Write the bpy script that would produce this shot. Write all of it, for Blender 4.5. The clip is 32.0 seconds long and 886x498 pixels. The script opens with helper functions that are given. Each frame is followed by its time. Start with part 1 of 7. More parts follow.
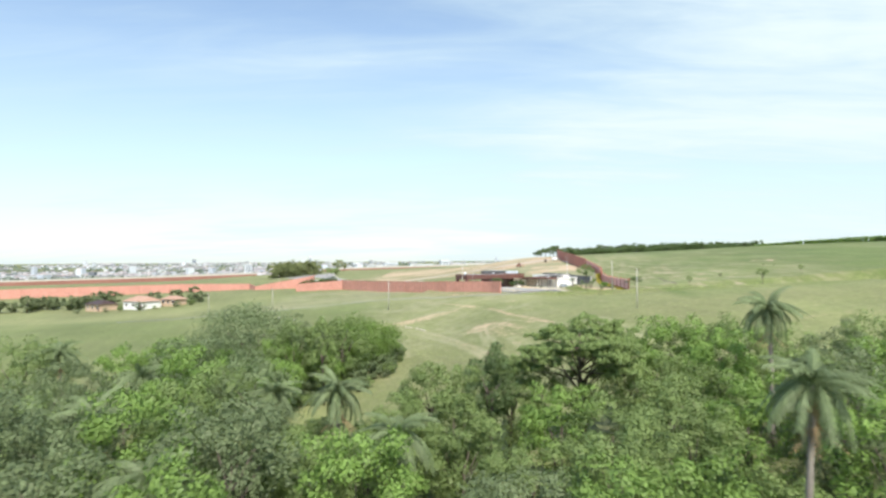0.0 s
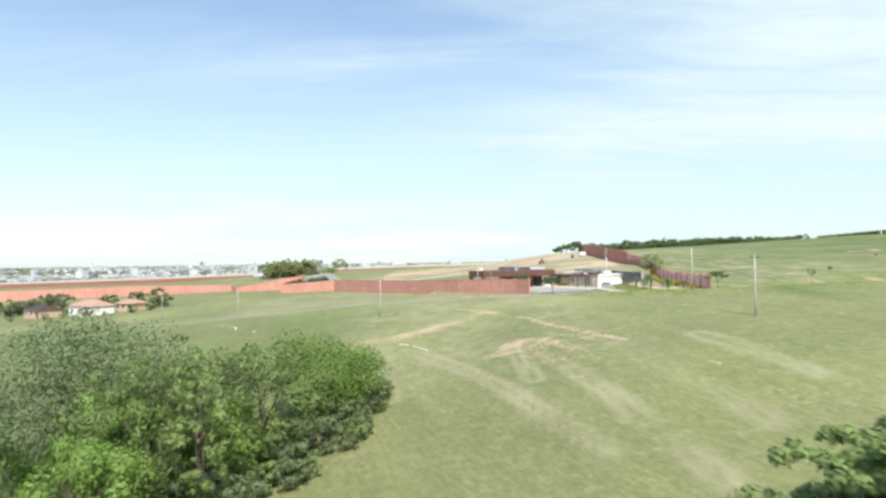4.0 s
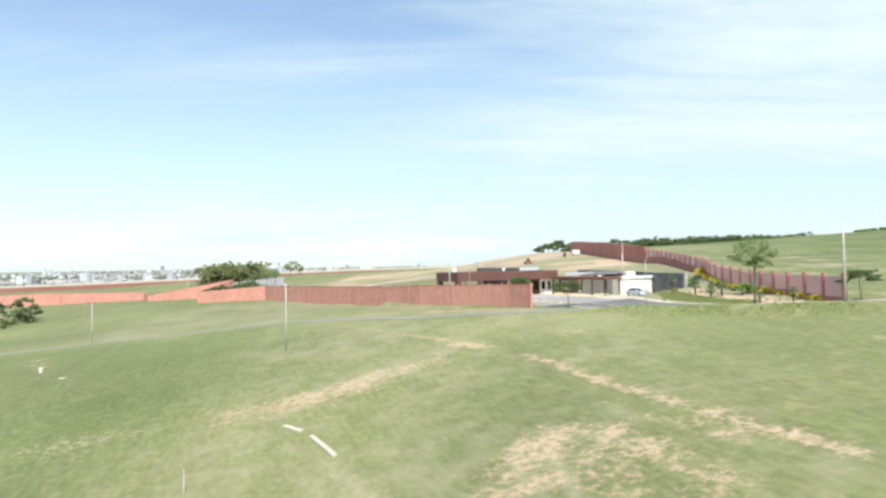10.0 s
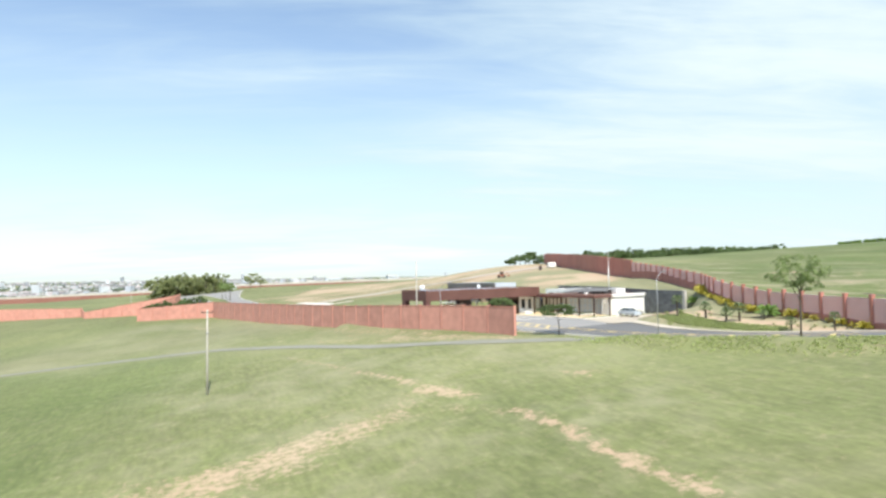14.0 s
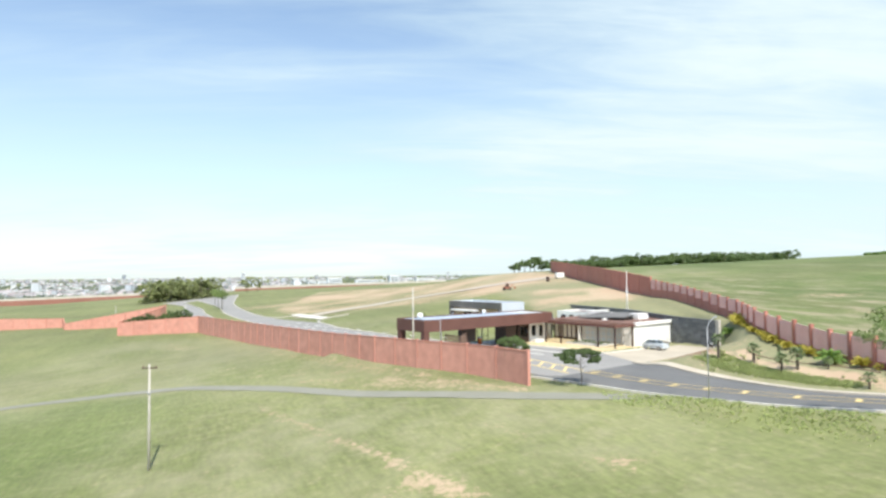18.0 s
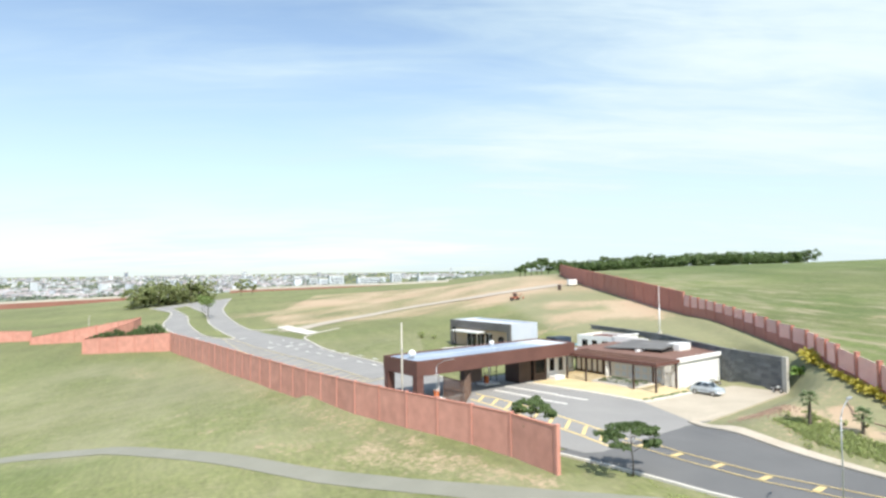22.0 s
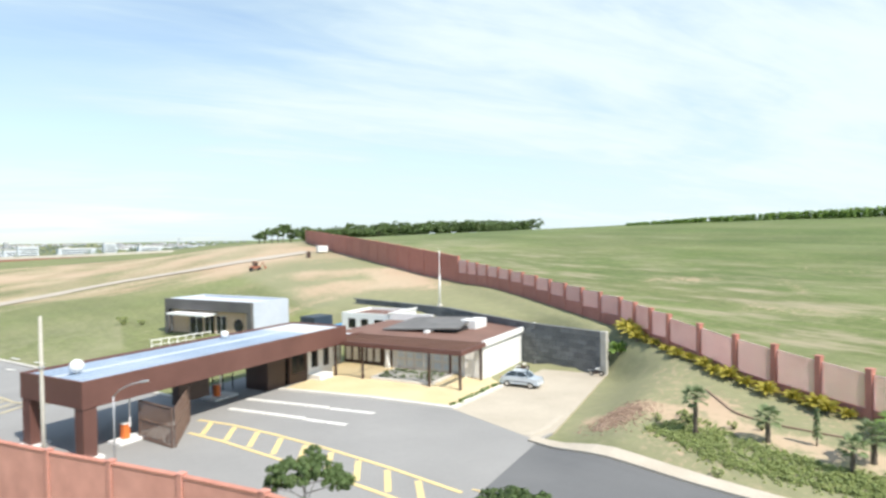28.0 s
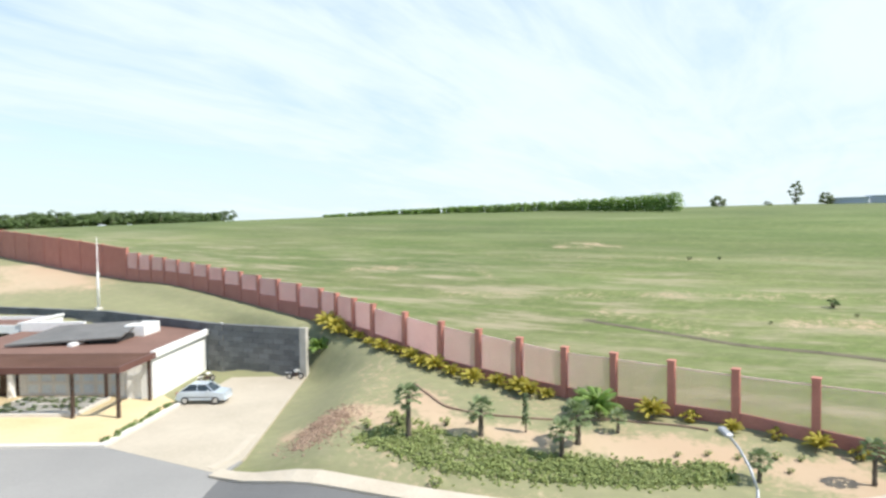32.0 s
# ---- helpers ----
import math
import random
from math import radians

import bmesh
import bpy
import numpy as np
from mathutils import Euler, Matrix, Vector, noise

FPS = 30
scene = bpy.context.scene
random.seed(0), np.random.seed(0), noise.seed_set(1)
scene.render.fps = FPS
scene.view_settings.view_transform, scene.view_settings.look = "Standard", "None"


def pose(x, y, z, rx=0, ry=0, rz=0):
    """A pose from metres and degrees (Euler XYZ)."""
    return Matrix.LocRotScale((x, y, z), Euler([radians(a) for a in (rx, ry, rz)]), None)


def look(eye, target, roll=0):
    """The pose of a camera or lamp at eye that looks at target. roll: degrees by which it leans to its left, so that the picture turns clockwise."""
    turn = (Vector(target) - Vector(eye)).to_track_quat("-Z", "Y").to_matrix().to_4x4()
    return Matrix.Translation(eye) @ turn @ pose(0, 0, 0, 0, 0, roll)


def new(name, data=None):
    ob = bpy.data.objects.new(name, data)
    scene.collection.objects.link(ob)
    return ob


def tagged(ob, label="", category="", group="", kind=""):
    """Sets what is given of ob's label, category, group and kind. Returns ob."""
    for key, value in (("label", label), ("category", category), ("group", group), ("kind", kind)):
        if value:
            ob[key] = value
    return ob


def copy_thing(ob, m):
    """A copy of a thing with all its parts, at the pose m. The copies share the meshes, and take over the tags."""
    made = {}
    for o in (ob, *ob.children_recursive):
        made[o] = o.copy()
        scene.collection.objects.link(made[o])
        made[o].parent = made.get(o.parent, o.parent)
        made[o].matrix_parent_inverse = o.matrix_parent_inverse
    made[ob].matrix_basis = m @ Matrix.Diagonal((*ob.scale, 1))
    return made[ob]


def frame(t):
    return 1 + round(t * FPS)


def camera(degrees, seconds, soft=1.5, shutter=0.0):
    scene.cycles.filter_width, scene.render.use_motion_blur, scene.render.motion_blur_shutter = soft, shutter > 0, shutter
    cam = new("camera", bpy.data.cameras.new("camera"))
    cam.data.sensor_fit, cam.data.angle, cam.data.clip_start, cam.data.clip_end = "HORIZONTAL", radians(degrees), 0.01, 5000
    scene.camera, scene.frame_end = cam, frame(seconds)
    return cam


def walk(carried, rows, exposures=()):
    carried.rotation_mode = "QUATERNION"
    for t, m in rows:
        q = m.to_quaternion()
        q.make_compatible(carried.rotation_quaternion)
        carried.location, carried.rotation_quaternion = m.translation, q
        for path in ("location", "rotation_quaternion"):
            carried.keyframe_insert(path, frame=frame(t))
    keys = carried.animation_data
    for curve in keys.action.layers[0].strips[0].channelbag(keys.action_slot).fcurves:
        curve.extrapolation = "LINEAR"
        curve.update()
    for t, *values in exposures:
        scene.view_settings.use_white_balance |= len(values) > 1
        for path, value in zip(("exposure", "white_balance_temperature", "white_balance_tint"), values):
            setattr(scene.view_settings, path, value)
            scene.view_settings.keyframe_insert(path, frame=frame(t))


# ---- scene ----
cam = camera(71.0, 32.0, soft=2.7, shutter=0.5)

PATH = [
    (0, (-16.635, -171.905, 9.339), (-16.626, -169.906, 9.373), -0.4),
    (1, (-16.838, -161.005, 8.572), (-16.836, -159.005, 8.603), -0.5),
    (2, (-16.896, -150.309, 7.801), (-16.901, -148.31, 7.83), -0.6),
    (3, (-16.839, -139.936, 7.361), (-16.851, -137.936, 7.394), -0.7),
    (4, (-16.583, -130.361, 7.096), (-16.604, -128.362, 7.135), -0.7),
    (4.3, (-16.428, -127.724, 7.084), (-16.452, -125.725, 7.124), -0.8),
    (4.5, (-16.351, -126.031, 7.087), (-16.34, -124.031, 7.128), -0.8),
    (6.5, (-16.094, -109.143, 7.043), (-16.007, -107.146, 7.081), -0.9),
    (7, (-16.007, -104.812, 7.029), (-15.921, -102.814, 7.066), -0.8),
    (8, (-15.695, -96.149, 6.891), (-15.614, -94.151, 6.934), -0.7),
    (9, (-15.211, -87.943, 6.6), (-15.135, -85.945, 6.646), -0.8),
    (10, (-14.629, -81.858, 5.928), (-14.554, -79.86, 5.978), -0.9),
    (10.4, (-14.459, -79.984, 5.815), (-14.386, -77.986, 5.89), -0.6),
    (10.8, (-14.388, -78.448, 5.725), (-14.317, -76.45, 5.8), -0.3),
    (11, (-14.396, -77.749, 5.702), (-14.294, -75.753, 5.778), -0.7),
    (11.2, (-14.39, -77.09, 5.691), (-14.238, -75.097, 5.767), -0.5),
    (11.5, (-14.34, -76.127, 5.694), (-14.157, -74.137, 5.772), -0.7),
    (12, (-14.229, -74.505, 5.729), (-14.047, -72.514, 5.809), -0.8),
    (13, (-13.928, -71.098, 6.112), (-13.752, -69.108, 6.195), -0.8),
    (14, (-13.737, -67.607, 6.774), (-13.561, -65.617, 6.857), -0.9),
    (15, (-13.454, -64.45, 7.616), (-13.28, -62.459, 7.702), -1.0),
    (15.5, (-13.248, -63.171, 7.976), (-13.077, -61.18, 8.065), -0.8),
    (17.5, (-12.655, -58.643, 10.031), (-12.486, -56.652, 10.11), -0.7),
    (18, (-12.538, -56.701, 10.356), (-12.37, -54.71, 10.435), -0.6),
    (19, (-12.009, -51.76, 11.174), (-11.847, -49.768, 11.251), -0.6),
    (20, (-11.536, -47.095, 12.22), (-11.376, -45.103, 12.292), -0.7),
    (21, (-11.054, -43.579, 13.11), (-10.896, -41.587, 13.179), -0.8),
    (22, (-10.575, -40.569, 13.566), (-10.417, -38.576, 13.632), -0.8),
    (23, (-9.958, -36.34, 13.538), (-9.807, -34.347, 13.601), -0.9),
    (23.5, (-9.67, -33.828, 13.479), (-9.525, -31.835, 13.542), -0.8),
    (24, (-9.443, -31.193, 13.425), (-9.296, -29.198, 13.44), -0.9),
    (24.5, (-9.229, -28.892, 13.272), (-9.085, -26.898, 13.252), -0.9),
    (26.5, (-8.072, -21.161, 12.732), (-7.556, -19.229, 12.701), -0.9),
    (27, (-7.633, -19.918, 12.581), (-6.972, -18.031, 12.547), -1.0),
    (27.5, (-7.25, -19.015, 12.42), (-6.442, -17.186, 12.382), -1.0),
    (28, (-6.96, -18.212, 12.265), (-6.014, -16.451, 12.223), -0.8),
    (28.5, (-6.568, -17.444, 12.199), (-5.505, -15.75, 12.151), -0.9),
    (29, (-6.083, -16.775, 12.089), (-4.918, -15.15, 12.04), -0.8),
    (29.5, (-5.606, -16.113, 11.988), (-4.348, -14.559, 11.934), -0.8),
    (30, (-5.028, -15.499, 11.873), (-3.68, -14.023, 11.816), -0.8),
    (30.5, (-4.414, -14.922, 11.765), (-2.983, -13.526, 11.705), -0.8),
    (31, (-3.742, -14.326, 11.659), (-2.235, -13.013, 11.595), -0.7),
    (31.5, (-3.03, -13.763, 11.534), (-1.449, -12.54, 11.466), -0.7),
    (32, (-2.441, -13.138, 11.412), (-0.79, -12.011, 11.34), -0.7),
]
walk(cam, [(t, look(eye, target, roll)) for t, eye, target, roll in PATH], ((0.0, 0.38), (32.0, 0.38)))

# ---- world and sun ----
SUN_EL = 51.0
sun_way = Vector((-0.22 * math.cos(radians(SUN_EL)), 0.975 * math.cos(radians(SUN_EL)), -math.sin(radians(SUN_EL))))
world = bpy.data.worlds.new("sky")
scene.world = world
world.use_nodes = True
wn, wl = world.node_tree.nodes, world.node_tree.links
wn.clear()
sky = wn.new("ShaderNodeTexSky")
sky.sky_type = "NISHITA"
sky.sun_disc = False
sky.sun_elevation = radians(SUN_EL)
sky.sun_rotation = math.atan2(0.22, -0.975)
sky.air_density, sky.dust_density, sky.ozone_density = 1.1, 0.4, 1.5
w_geo = wn.new("ShaderNodeTexCoord")
w_sep = wn.new("ShaderNodeSeparateXYZ")
wl.new(w_geo.outputs["Generated"], w_sep.inputs[0])
# streaks of thin cloud: the direction laid out on a flat layer above
w_h = wn.new("ShaderNodeMath"); w_h.operation = "MAXIMUM"; w_h.inputs[1].default_value = 0.0
wl.new(w_sep.outputs["Z"], w_h.inputs[0])
w_add = wn.new("ShaderNodeMath"); w_add.operation = "ADD"; w_add.inputs[1].default_value = 0.13
wl.new(w_h.outputs[0], w_add.inputs[0])
w_div = wn.new("ShaderNodeVectorMath"); w_div.operation = "DIVIDE"
w_den = wn.new("ShaderNodeCombineXYZ")
for k in range(3):
    wl.new(w_add.outputs[0], w_den.inputs[k])
wl.new(w_geo.outputs["Generated"], w_div.inputs[0])
wl.new(w_den.outputs[0], w_div.inputs[1])
w_map = wn.new("ShaderNodeMapping")
w_map.inputs["Rotation"].default_value = (0, 0, radians(-14))
w_map.inputs["Scale"].default_value = (0.55, 1.0, 0.0)
w_map.inputs["Location"].default_value = (0.35, 0.9, 0.0)
wl.new(w_div.outputs[0], w_map.inputs[0])
w_n1 = wn.new("ShaderNodeTexNoise")
w_n1.inputs["Scale"].default_value, w_n1.inputs["Detail"].default_value, w_n1.inputs["Roughness"].default_value = 0.9, 7.0, 0.55
w_n1.inputs["Distortion"].default_value = 0.5
wl.new(w_map.outputs[0], w_n1.inputs["Vector"])
# finer wisps drawn out along the wind
w_map2 = wn.new("ShaderNodeMapping")
w_map2.inputs["Rotation"].default_value = (0, 0, radians(-14))
w_map2.inputs["Scale"].default_value = (0.8, 3.2, 0.0)
wl.new(w_div.outputs[0], w_map2.inputs[0])
w_n2 = wn.new("ShaderNodeTexNoise")
w_n2.inputs["Scale"].default_value, w_n2.inputs["Detail"].default_value, w_n2.inputs["Roughness"].default_value = 1.3, 9.0, 0.62
w_n2.inputs["Distortion"].default_value = 0.9
wl.new(w_map2.outputs[0], w_n2.inputs["Vector"])
w_m2 = wn.new("ShaderNodeMath"); w_m2.operation = "MULTIPLY_ADD"; w_m2.inputs[1].default_value = 0.5
wl.new(w_n2.outputs["Fac"], w_m2.inputs[0]); wl.new(w_n1.outputs["Fac"], w_m2.inputs[2])
# the veil of cloud thickens to the east
w_e = wn.new("ShaderNodeMath"); w_e.operation = "MULTIPLY_ADD"; w_e.inputs[1].default_value = 0.33
wl.new(w_sep.outputs["X"], w_e.inputs[0]); wl.new(w_m2.outputs[0], w_e.inputs[2])
w_r1 = wn.new("ShaderNodeMapRange"); w_r1.interpolation_type = "SMOOTHSTEP"
w_r1.inputs[1].default_value, w_r1.inputs[2].default_value, w_r1.inputs[3].default_value, w_r1.inputs[4].default_value = 0.5, 1.1, 0.04, 1.0
wl.new(w_e.outputs[0], w_r1.inputs[0])
w_r2 = wn.new("ShaderNodeMapRange")
w_r2.inputs[1].default_value, w_r2.inputs[2].default_value, w_r2.inputs[3].default_value, w_r2.inputs[4].default_value = 0.0, 0.42, 0.66, 0.0
wl.new(w_h.outputs[0], w_r2.inputs[0])
# both veils together: one minus the product of what each lets through
w_i1 = wn.new("ShaderNodeMath"); w_i1.operation = "SUBTRACT"; w_i1.inputs[0].default_value = 1.0; wl.new(w_r1.outputs[0], w_i1.inputs[1])
w_i2 = wn.new("ShaderNodeMath"); w_i2.operation = "SUBTRACT"; w_i2.inputs[0].default_value = 1.0; wl.new(w_r2.outputs[0], w_i2.inputs[1])
w_i3 = wn.new("ShaderNodeMath"); w_i3.operation = "MULTIPLY"; wl.new(w_i1.outputs[0], w_i3.inputs[0]); wl.new(w_i2.outputs[0], w_i3.inputs[1])
w_max = wn.new("ShaderNodeMath"); w_max.operation = "SUBTRACT"; w_max.inputs[0].default_value = 1.0; wl.new(w_i3.outputs[0], w_max.inputs[1])
w_mix = wn.new("ShaderNodeMix"); w_mix.data_type = "RGBA"
wl.new(w_max.outputs[0], w_mix.inputs["Factor"])
wl.new(sky.outputs[0], w_mix.inputs["A"])
w_cl = wn.new("ShaderNodeMix"); w_cl.data_type = "RGBA"
w_cl.inputs["A"].default_value, w_cl.inputs["B"].default_value = (3.75, 4.7, 5.15, 1), (4.65, 5.3, 5.55, 1)
w_cr = wn.new("ShaderNodeMapRange"); w_cr.interpolation_type = "SMOOTHSTEP"
w_cr.inputs[1].default_value, w_cr.inputs[2].default_value = 0.72, 1.2
wl.new(w_e.outputs[0], w_cr.inputs[0]); wl.new(w_cr.outputs[0], w_cl.inputs["Factor"])
wl.new(w_cl.outputs["Result"], w_mix.inputs["B"])
w_bg = wn.new("ShaderNodeBackground")
w_bg.inputs["Strength"].default_value = 0.15
wl.new(w_mix.outputs["Result"], w_bg.inputs["Color"])
w_out = wn.new("ShaderNodeOutputWorld")
wl.new(w_bg.outputs[0], w_out.inputs["Surface"])

sun_data = bpy.data.lights.new("sun", "SUN")
sun_data.energy, sun_data.angle, sun_data.color = 4.7, radians(0.6), (1.0, 0.95, 0.87)
sun = new("sun", sun_data)
sun.matrix_world = look(-200 * sun_way, (0, 0, 0))


# ---- materials ----
def mat(name, a, b, scale=2.0, fine=25.0, rough=0.8, bump=0.15, metal=0.0, spread=0.5, per_object=0.0, island=0.0, coat=0.0):
    """Two base colours mixed by coarse noise, darkened a little by fine grain, with fine relief."""
    m = bpy.data.materials.new(name)
    m.use_nodes = True
    n, l = m.node_tree.nodes, m.node_tree.links
    bs = n["Principled BSDF"]
    tc = n.new("ShaderNodeTexCoord")
    n1 = n.new("ShaderNodeTexNoise")
    n1.inputs["Scale"].default_value, n1.inputs["Detail"].default_value = scale, 5.0
    n2 = n.new("ShaderNodeTexNoise")
    n2.inputs["Scale"].default_value, n2.inputs["Detail"].default_value = fine, 3.0
    geo = n.new("ShaderNodeNewGeometry")
    l.new(geo.outputs["Position"], n1.inputs["Vector"]); l.new(geo.outputs["Position"], n2.inputs["Vector"])
    mr = n.new("ShaderNodeMapRange")
    mr.inputs[1].default_value, mr.inputs[2].default_value = 0.5 - spread * 0.4, 0.5 + spread * 0.4
    l.new(n1.outputs["Fac"], mr.inputs[0])
    mx = n.new("ShaderNodeMix"); mx.data_type = "RGBA"
    l.new(mr.outputs[0], mx.inputs["Factor"])
    mx.inputs["A"].default_value, mx.inputs["B"].default_value = (*a, 1), (*b, 1)
    hs = n.new("ShaderNodeHueSaturation")
    v = n.new("ShaderNodeMapRange")
    v.inputs[1].default_value, v.inputs[2].default_value, v.inputs[3].default_value, v.inputs[4].default_value = 0.25, 0.75, 0.86, 1.12
    l.new(n2.outputs["Fac"], v.inputs[0])
    val = v.outputs[0]
    for amount, node, sock in ((per_object, "ShaderNodeObjectInfo", "Random"), (island, "ShaderNodeNewGeometry", "Random Per Island")):
        if amount:
            oi = n.new(node)
            r = n.new("ShaderNodeMapRange")
            r.inputs[3].default_value, r.inputs[4].default_value = 1 - amount, 1 + amount
            l.new(oi.outputs[sock], r.inputs[0])
            mu = n.new("ShaderNodeMath"); mu.operation = "MULTIPLY"
            l.new(val, mu.inputs[0]); l.new(r.outputs[0], mu.inputs[1])
            val = mu.outputs[0]
    l.new(val, hs.inputs["Value"])
    l.new(mx.outputs["Result"], hs.inputs["Color"])
    l.new(hs.outputs[0], bs.inputs["Base Color"])
    bs.inputs["Roughness"].default_value, bs.inputs["Metallic"].default_value = rough, metal
    if coat:
        bs.inputs["Coat Weight"].default_value = coat
    if bump:
        bp = n.new("ShaderNodeBump")
        bp.inputs["Strength"].default_value, bp.inputs["Distance"].default_value = bump, 0.02
        l.new(n2.outputs["Fac"], bp.inputs["Height"])
        l.new(bp.outputs[0], bs.inputs["Normal"])
    return m


def glass(name, tint=(0.55, 0.62, 0.64), rough=0.03):
    m = bpy.data.materials.new(name)
    m.use_nodes = True
    bs = m.node_tree.nodes["Principled BSDF"]
    bs.inputs["Base Color"].default_value = (*tint, 1)
    bs.inputs["Roughness"].default_value = rough
    bs.inputs["Transmission Weight"].default_value = 0.9
    bs.inputs["IOR"].default_value = 1.45
    return m


WALL_RED = mat("terracotta_render", (0.575, 0.27, 0.21), (0.62, 0.31, 0.245), 0.22, 0.9, 0.9, 0.05, spread=0.6, per_object=0.04)
POST_RED = mat("terracotta_post", (0.54, 0.245, 0.19), (0.60, 0.29, 0.23), 0.8, 12.0, 0.9, 0.3, spread=0.7, per_object=0.06)
FENCE_RED = mat("dark_terracotta", (0.43, 0.175, 0.135), (0.51, 0.225, 0.175), 0.8, 12.0, 0.9, 0.3, spread=0.7, per_object=0.06)
# darker, browner red for the far walls
DULL_RED = mat("dull_brown_red", (0.24, 0.11, 0.085), (0.32, 0.15, 0.115), 0.05, 2.0, 0.9, 0.0, spread=0.7)
KERB_GREY = mat("weathered_kerb", (0.45, 0.42, 0.37), (0.56, 0.53, 0.47), 0.7, 14.0, 0.9, 0.25, spread=0.7, per_object=0.06)
FADED_PAINT = mat("faded_yellow_road_paint", (0.55, 0.46, 0.28), (0.46, 0.41, 0.30), 0.8, 20.0, 0.85, 0.15, spread=0.9)
COPING = mat("terracotta_coping", (0.58, 0.26, 0.19), (0.50, 0.21, 0.15), 1.0, 14.0, 0.88, 0.3, per_object=0.06)
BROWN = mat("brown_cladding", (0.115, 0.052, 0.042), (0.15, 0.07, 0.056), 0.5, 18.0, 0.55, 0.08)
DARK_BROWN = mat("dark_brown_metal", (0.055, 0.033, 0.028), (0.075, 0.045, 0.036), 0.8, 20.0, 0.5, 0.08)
ROOF_RED = mat("reddish_brown_roof", (0.165, 0.092, 0.07), (0.235, 0.13, 0.098), 0.35, 6.0, 0.85, 0.25, spread=0.8)
ROOF_METAL = mat("pale_blue_grey_roof_sheet", (0.31, 0.39, 0.49), (0.43, 0.50, 0.60), 0.25, 8.0, 0.45, 0.1, metal=0.25)
ROOF_WHITE = mat("white_roof_sheet", (0.54, 0.57, 0.60), (0.64, 0.66, 0.68), 0.4, 9.0, 0.6, 0.1)
WHITE = mat("white_paint", (0.76, 0.76, 0.74), (0.82, 0.82, 0.80), 0.4, 8.0, 0.75, 0.08)
PALE_BLUE = mat("pale_grey_blue_paint", (0.47, 0.52, 0.60), (0.54, 0.58, 0.65), 0.3, 8.0, 0.7, 0.06)
CONCRETE = mat("light_concrete", (0.60, 0.565, 0.505), (0.72, 0.685, 0.615), 0.7, 14.0, 0.9, 0.25, spread=0.7, per_object=0.06)
POLE_CONC = mat("weathered_pole_concrete", (0.42, 0.40, 0.35), (0.53, 0.50, 0.45), 1.2, 20.0, 0.88, 0.2)
GREY_STONE = mat("grey_block_wall", (0.125, 0.13, 0.135), (0.185, 0.19, 0.19), 0.7, 8.0, 0.92, 0.5, spread=0.9, per_object=0.22)
KERB_TAN = mat("sandy_concrete_kerb", (0.46, 0.40, 0.315), (0.56, 0.50, 0.41), 0.7, 14.0, 0.9, 0.25, spread=0.7)
SOIL_DARK = mat("shaded_furrow_soil", (0.10, 0.085, 0.055), (0.16, 0.14, 0.09), 0.6, 8.0, 0.95, 0.4)
ASPHALT = mat("old_grey_asphalt", (0.25, 0.245, 0.235), (0.33, 0.32, 0.305), 0.18, 22.0, 0.92, 0.3, spread=0.9)
ASPHALT_NEW = mat("dark_asphalt", (0.125, 0.126, 0.127), (0.17, 0.17, 0.168), 0.2, 22.0, 0.9, 0.3, spread=0.8)
DUST_ROAD = mat("dusty_tan_road", (0.40, 0.35, 0.285), (0.50, 0.44, 0.36), 0.2, 16.0, 0.93, 0.3, spread=0.8)
PATH_MAT = mat("worn_grey_path", (0.225, 0.225, 0.18), (0.28, 0.275, 0.225), 0.3, 16.0, 0.93, 0.3, spread=0.8)
PAVER = mat("beige_pavers", (0.40, 0.35, 0.275), (0.47, 0.415, 0.33), 0.3, 12.0, 0.9, 0.25, per_object=0.07, island=0.07)
YELLOW_PAVE = mat("yellow_paving", (0.63, 0.50, 0.28), (0.72, 0.59, 0.36), 0.3, 12.0, 0.9, 0.2, per_object=0.05, island=0.06)
YELLOW_PAINT = mat("yellow_road_paint", (0.76, 0.57, 0.24), (0.66, 0.53, 0.28), 1.2, 20.0, 0.8, 0.15, spread=0.9)
WHITE_PAINT = mat("white_road_paint", (0.74, 0.72, 0.67), (0.60, 0.58, 0.54), 1.2, 20.0, 0.8, 0.15, spread=0.9)
BARK = mat("grey_brown_bark", (0.085, 0.068, 0.05), (0.14, 0.115, 0.09), 3.0, 30.0, 0.95, 0.5)
PALM_BARK = mat("grey_palm_bark", (0.20, 0.175, 0.145), (0.29, 0.26, 0.22), 3.0, 30.0, 0.95, 0.5)
DEAD_FROND = mat("dry_brown_frond", (0.26, 0.17, 0.085), (0.34, 0.24, 0.13), 2.0, 20.0, 0.95, 0.2)
BLACK = mat("black_rubber", (0.02, 0.02, 0.02), (0.03, 0.03, 0.03), 5.0, 40.0, 0.8, 0.05)
CAR_PAINT = mat("pale_silver_blue_car_paint", (0.58, 0.65, 0.72), (0.62, 0.69, 0.75), 0.5, 60.0, 0.28, 0.0, metal=0.35, coat=0.6)
CHROME = mat("brushed_metal", (0.6, 0.6, 0.6), (0.68, 0.68, 0.68), 3.0, 40.0, 0.35, 0.05, metal=0.9)
GALV = mat("galvanised_steel", (0.38, 0.39, 0.41), (0.47, 0.48, 0.50), 2.0, 25.0, 0.5, 0.08, metal=0.5)
ORANGE = mat("orange_barrier_paint", (0.75, 0.20, 0.045), (0.68, 0.17, 0.04), 1.5, 25.0, 0.6, 0.05)
BLUE_TARP = mat("bright_blue_sheet", (0.05, 0.30, 0.58), (0.07, 0.36, 0.64), 0.8, 12.0, 0.6, 0.1)
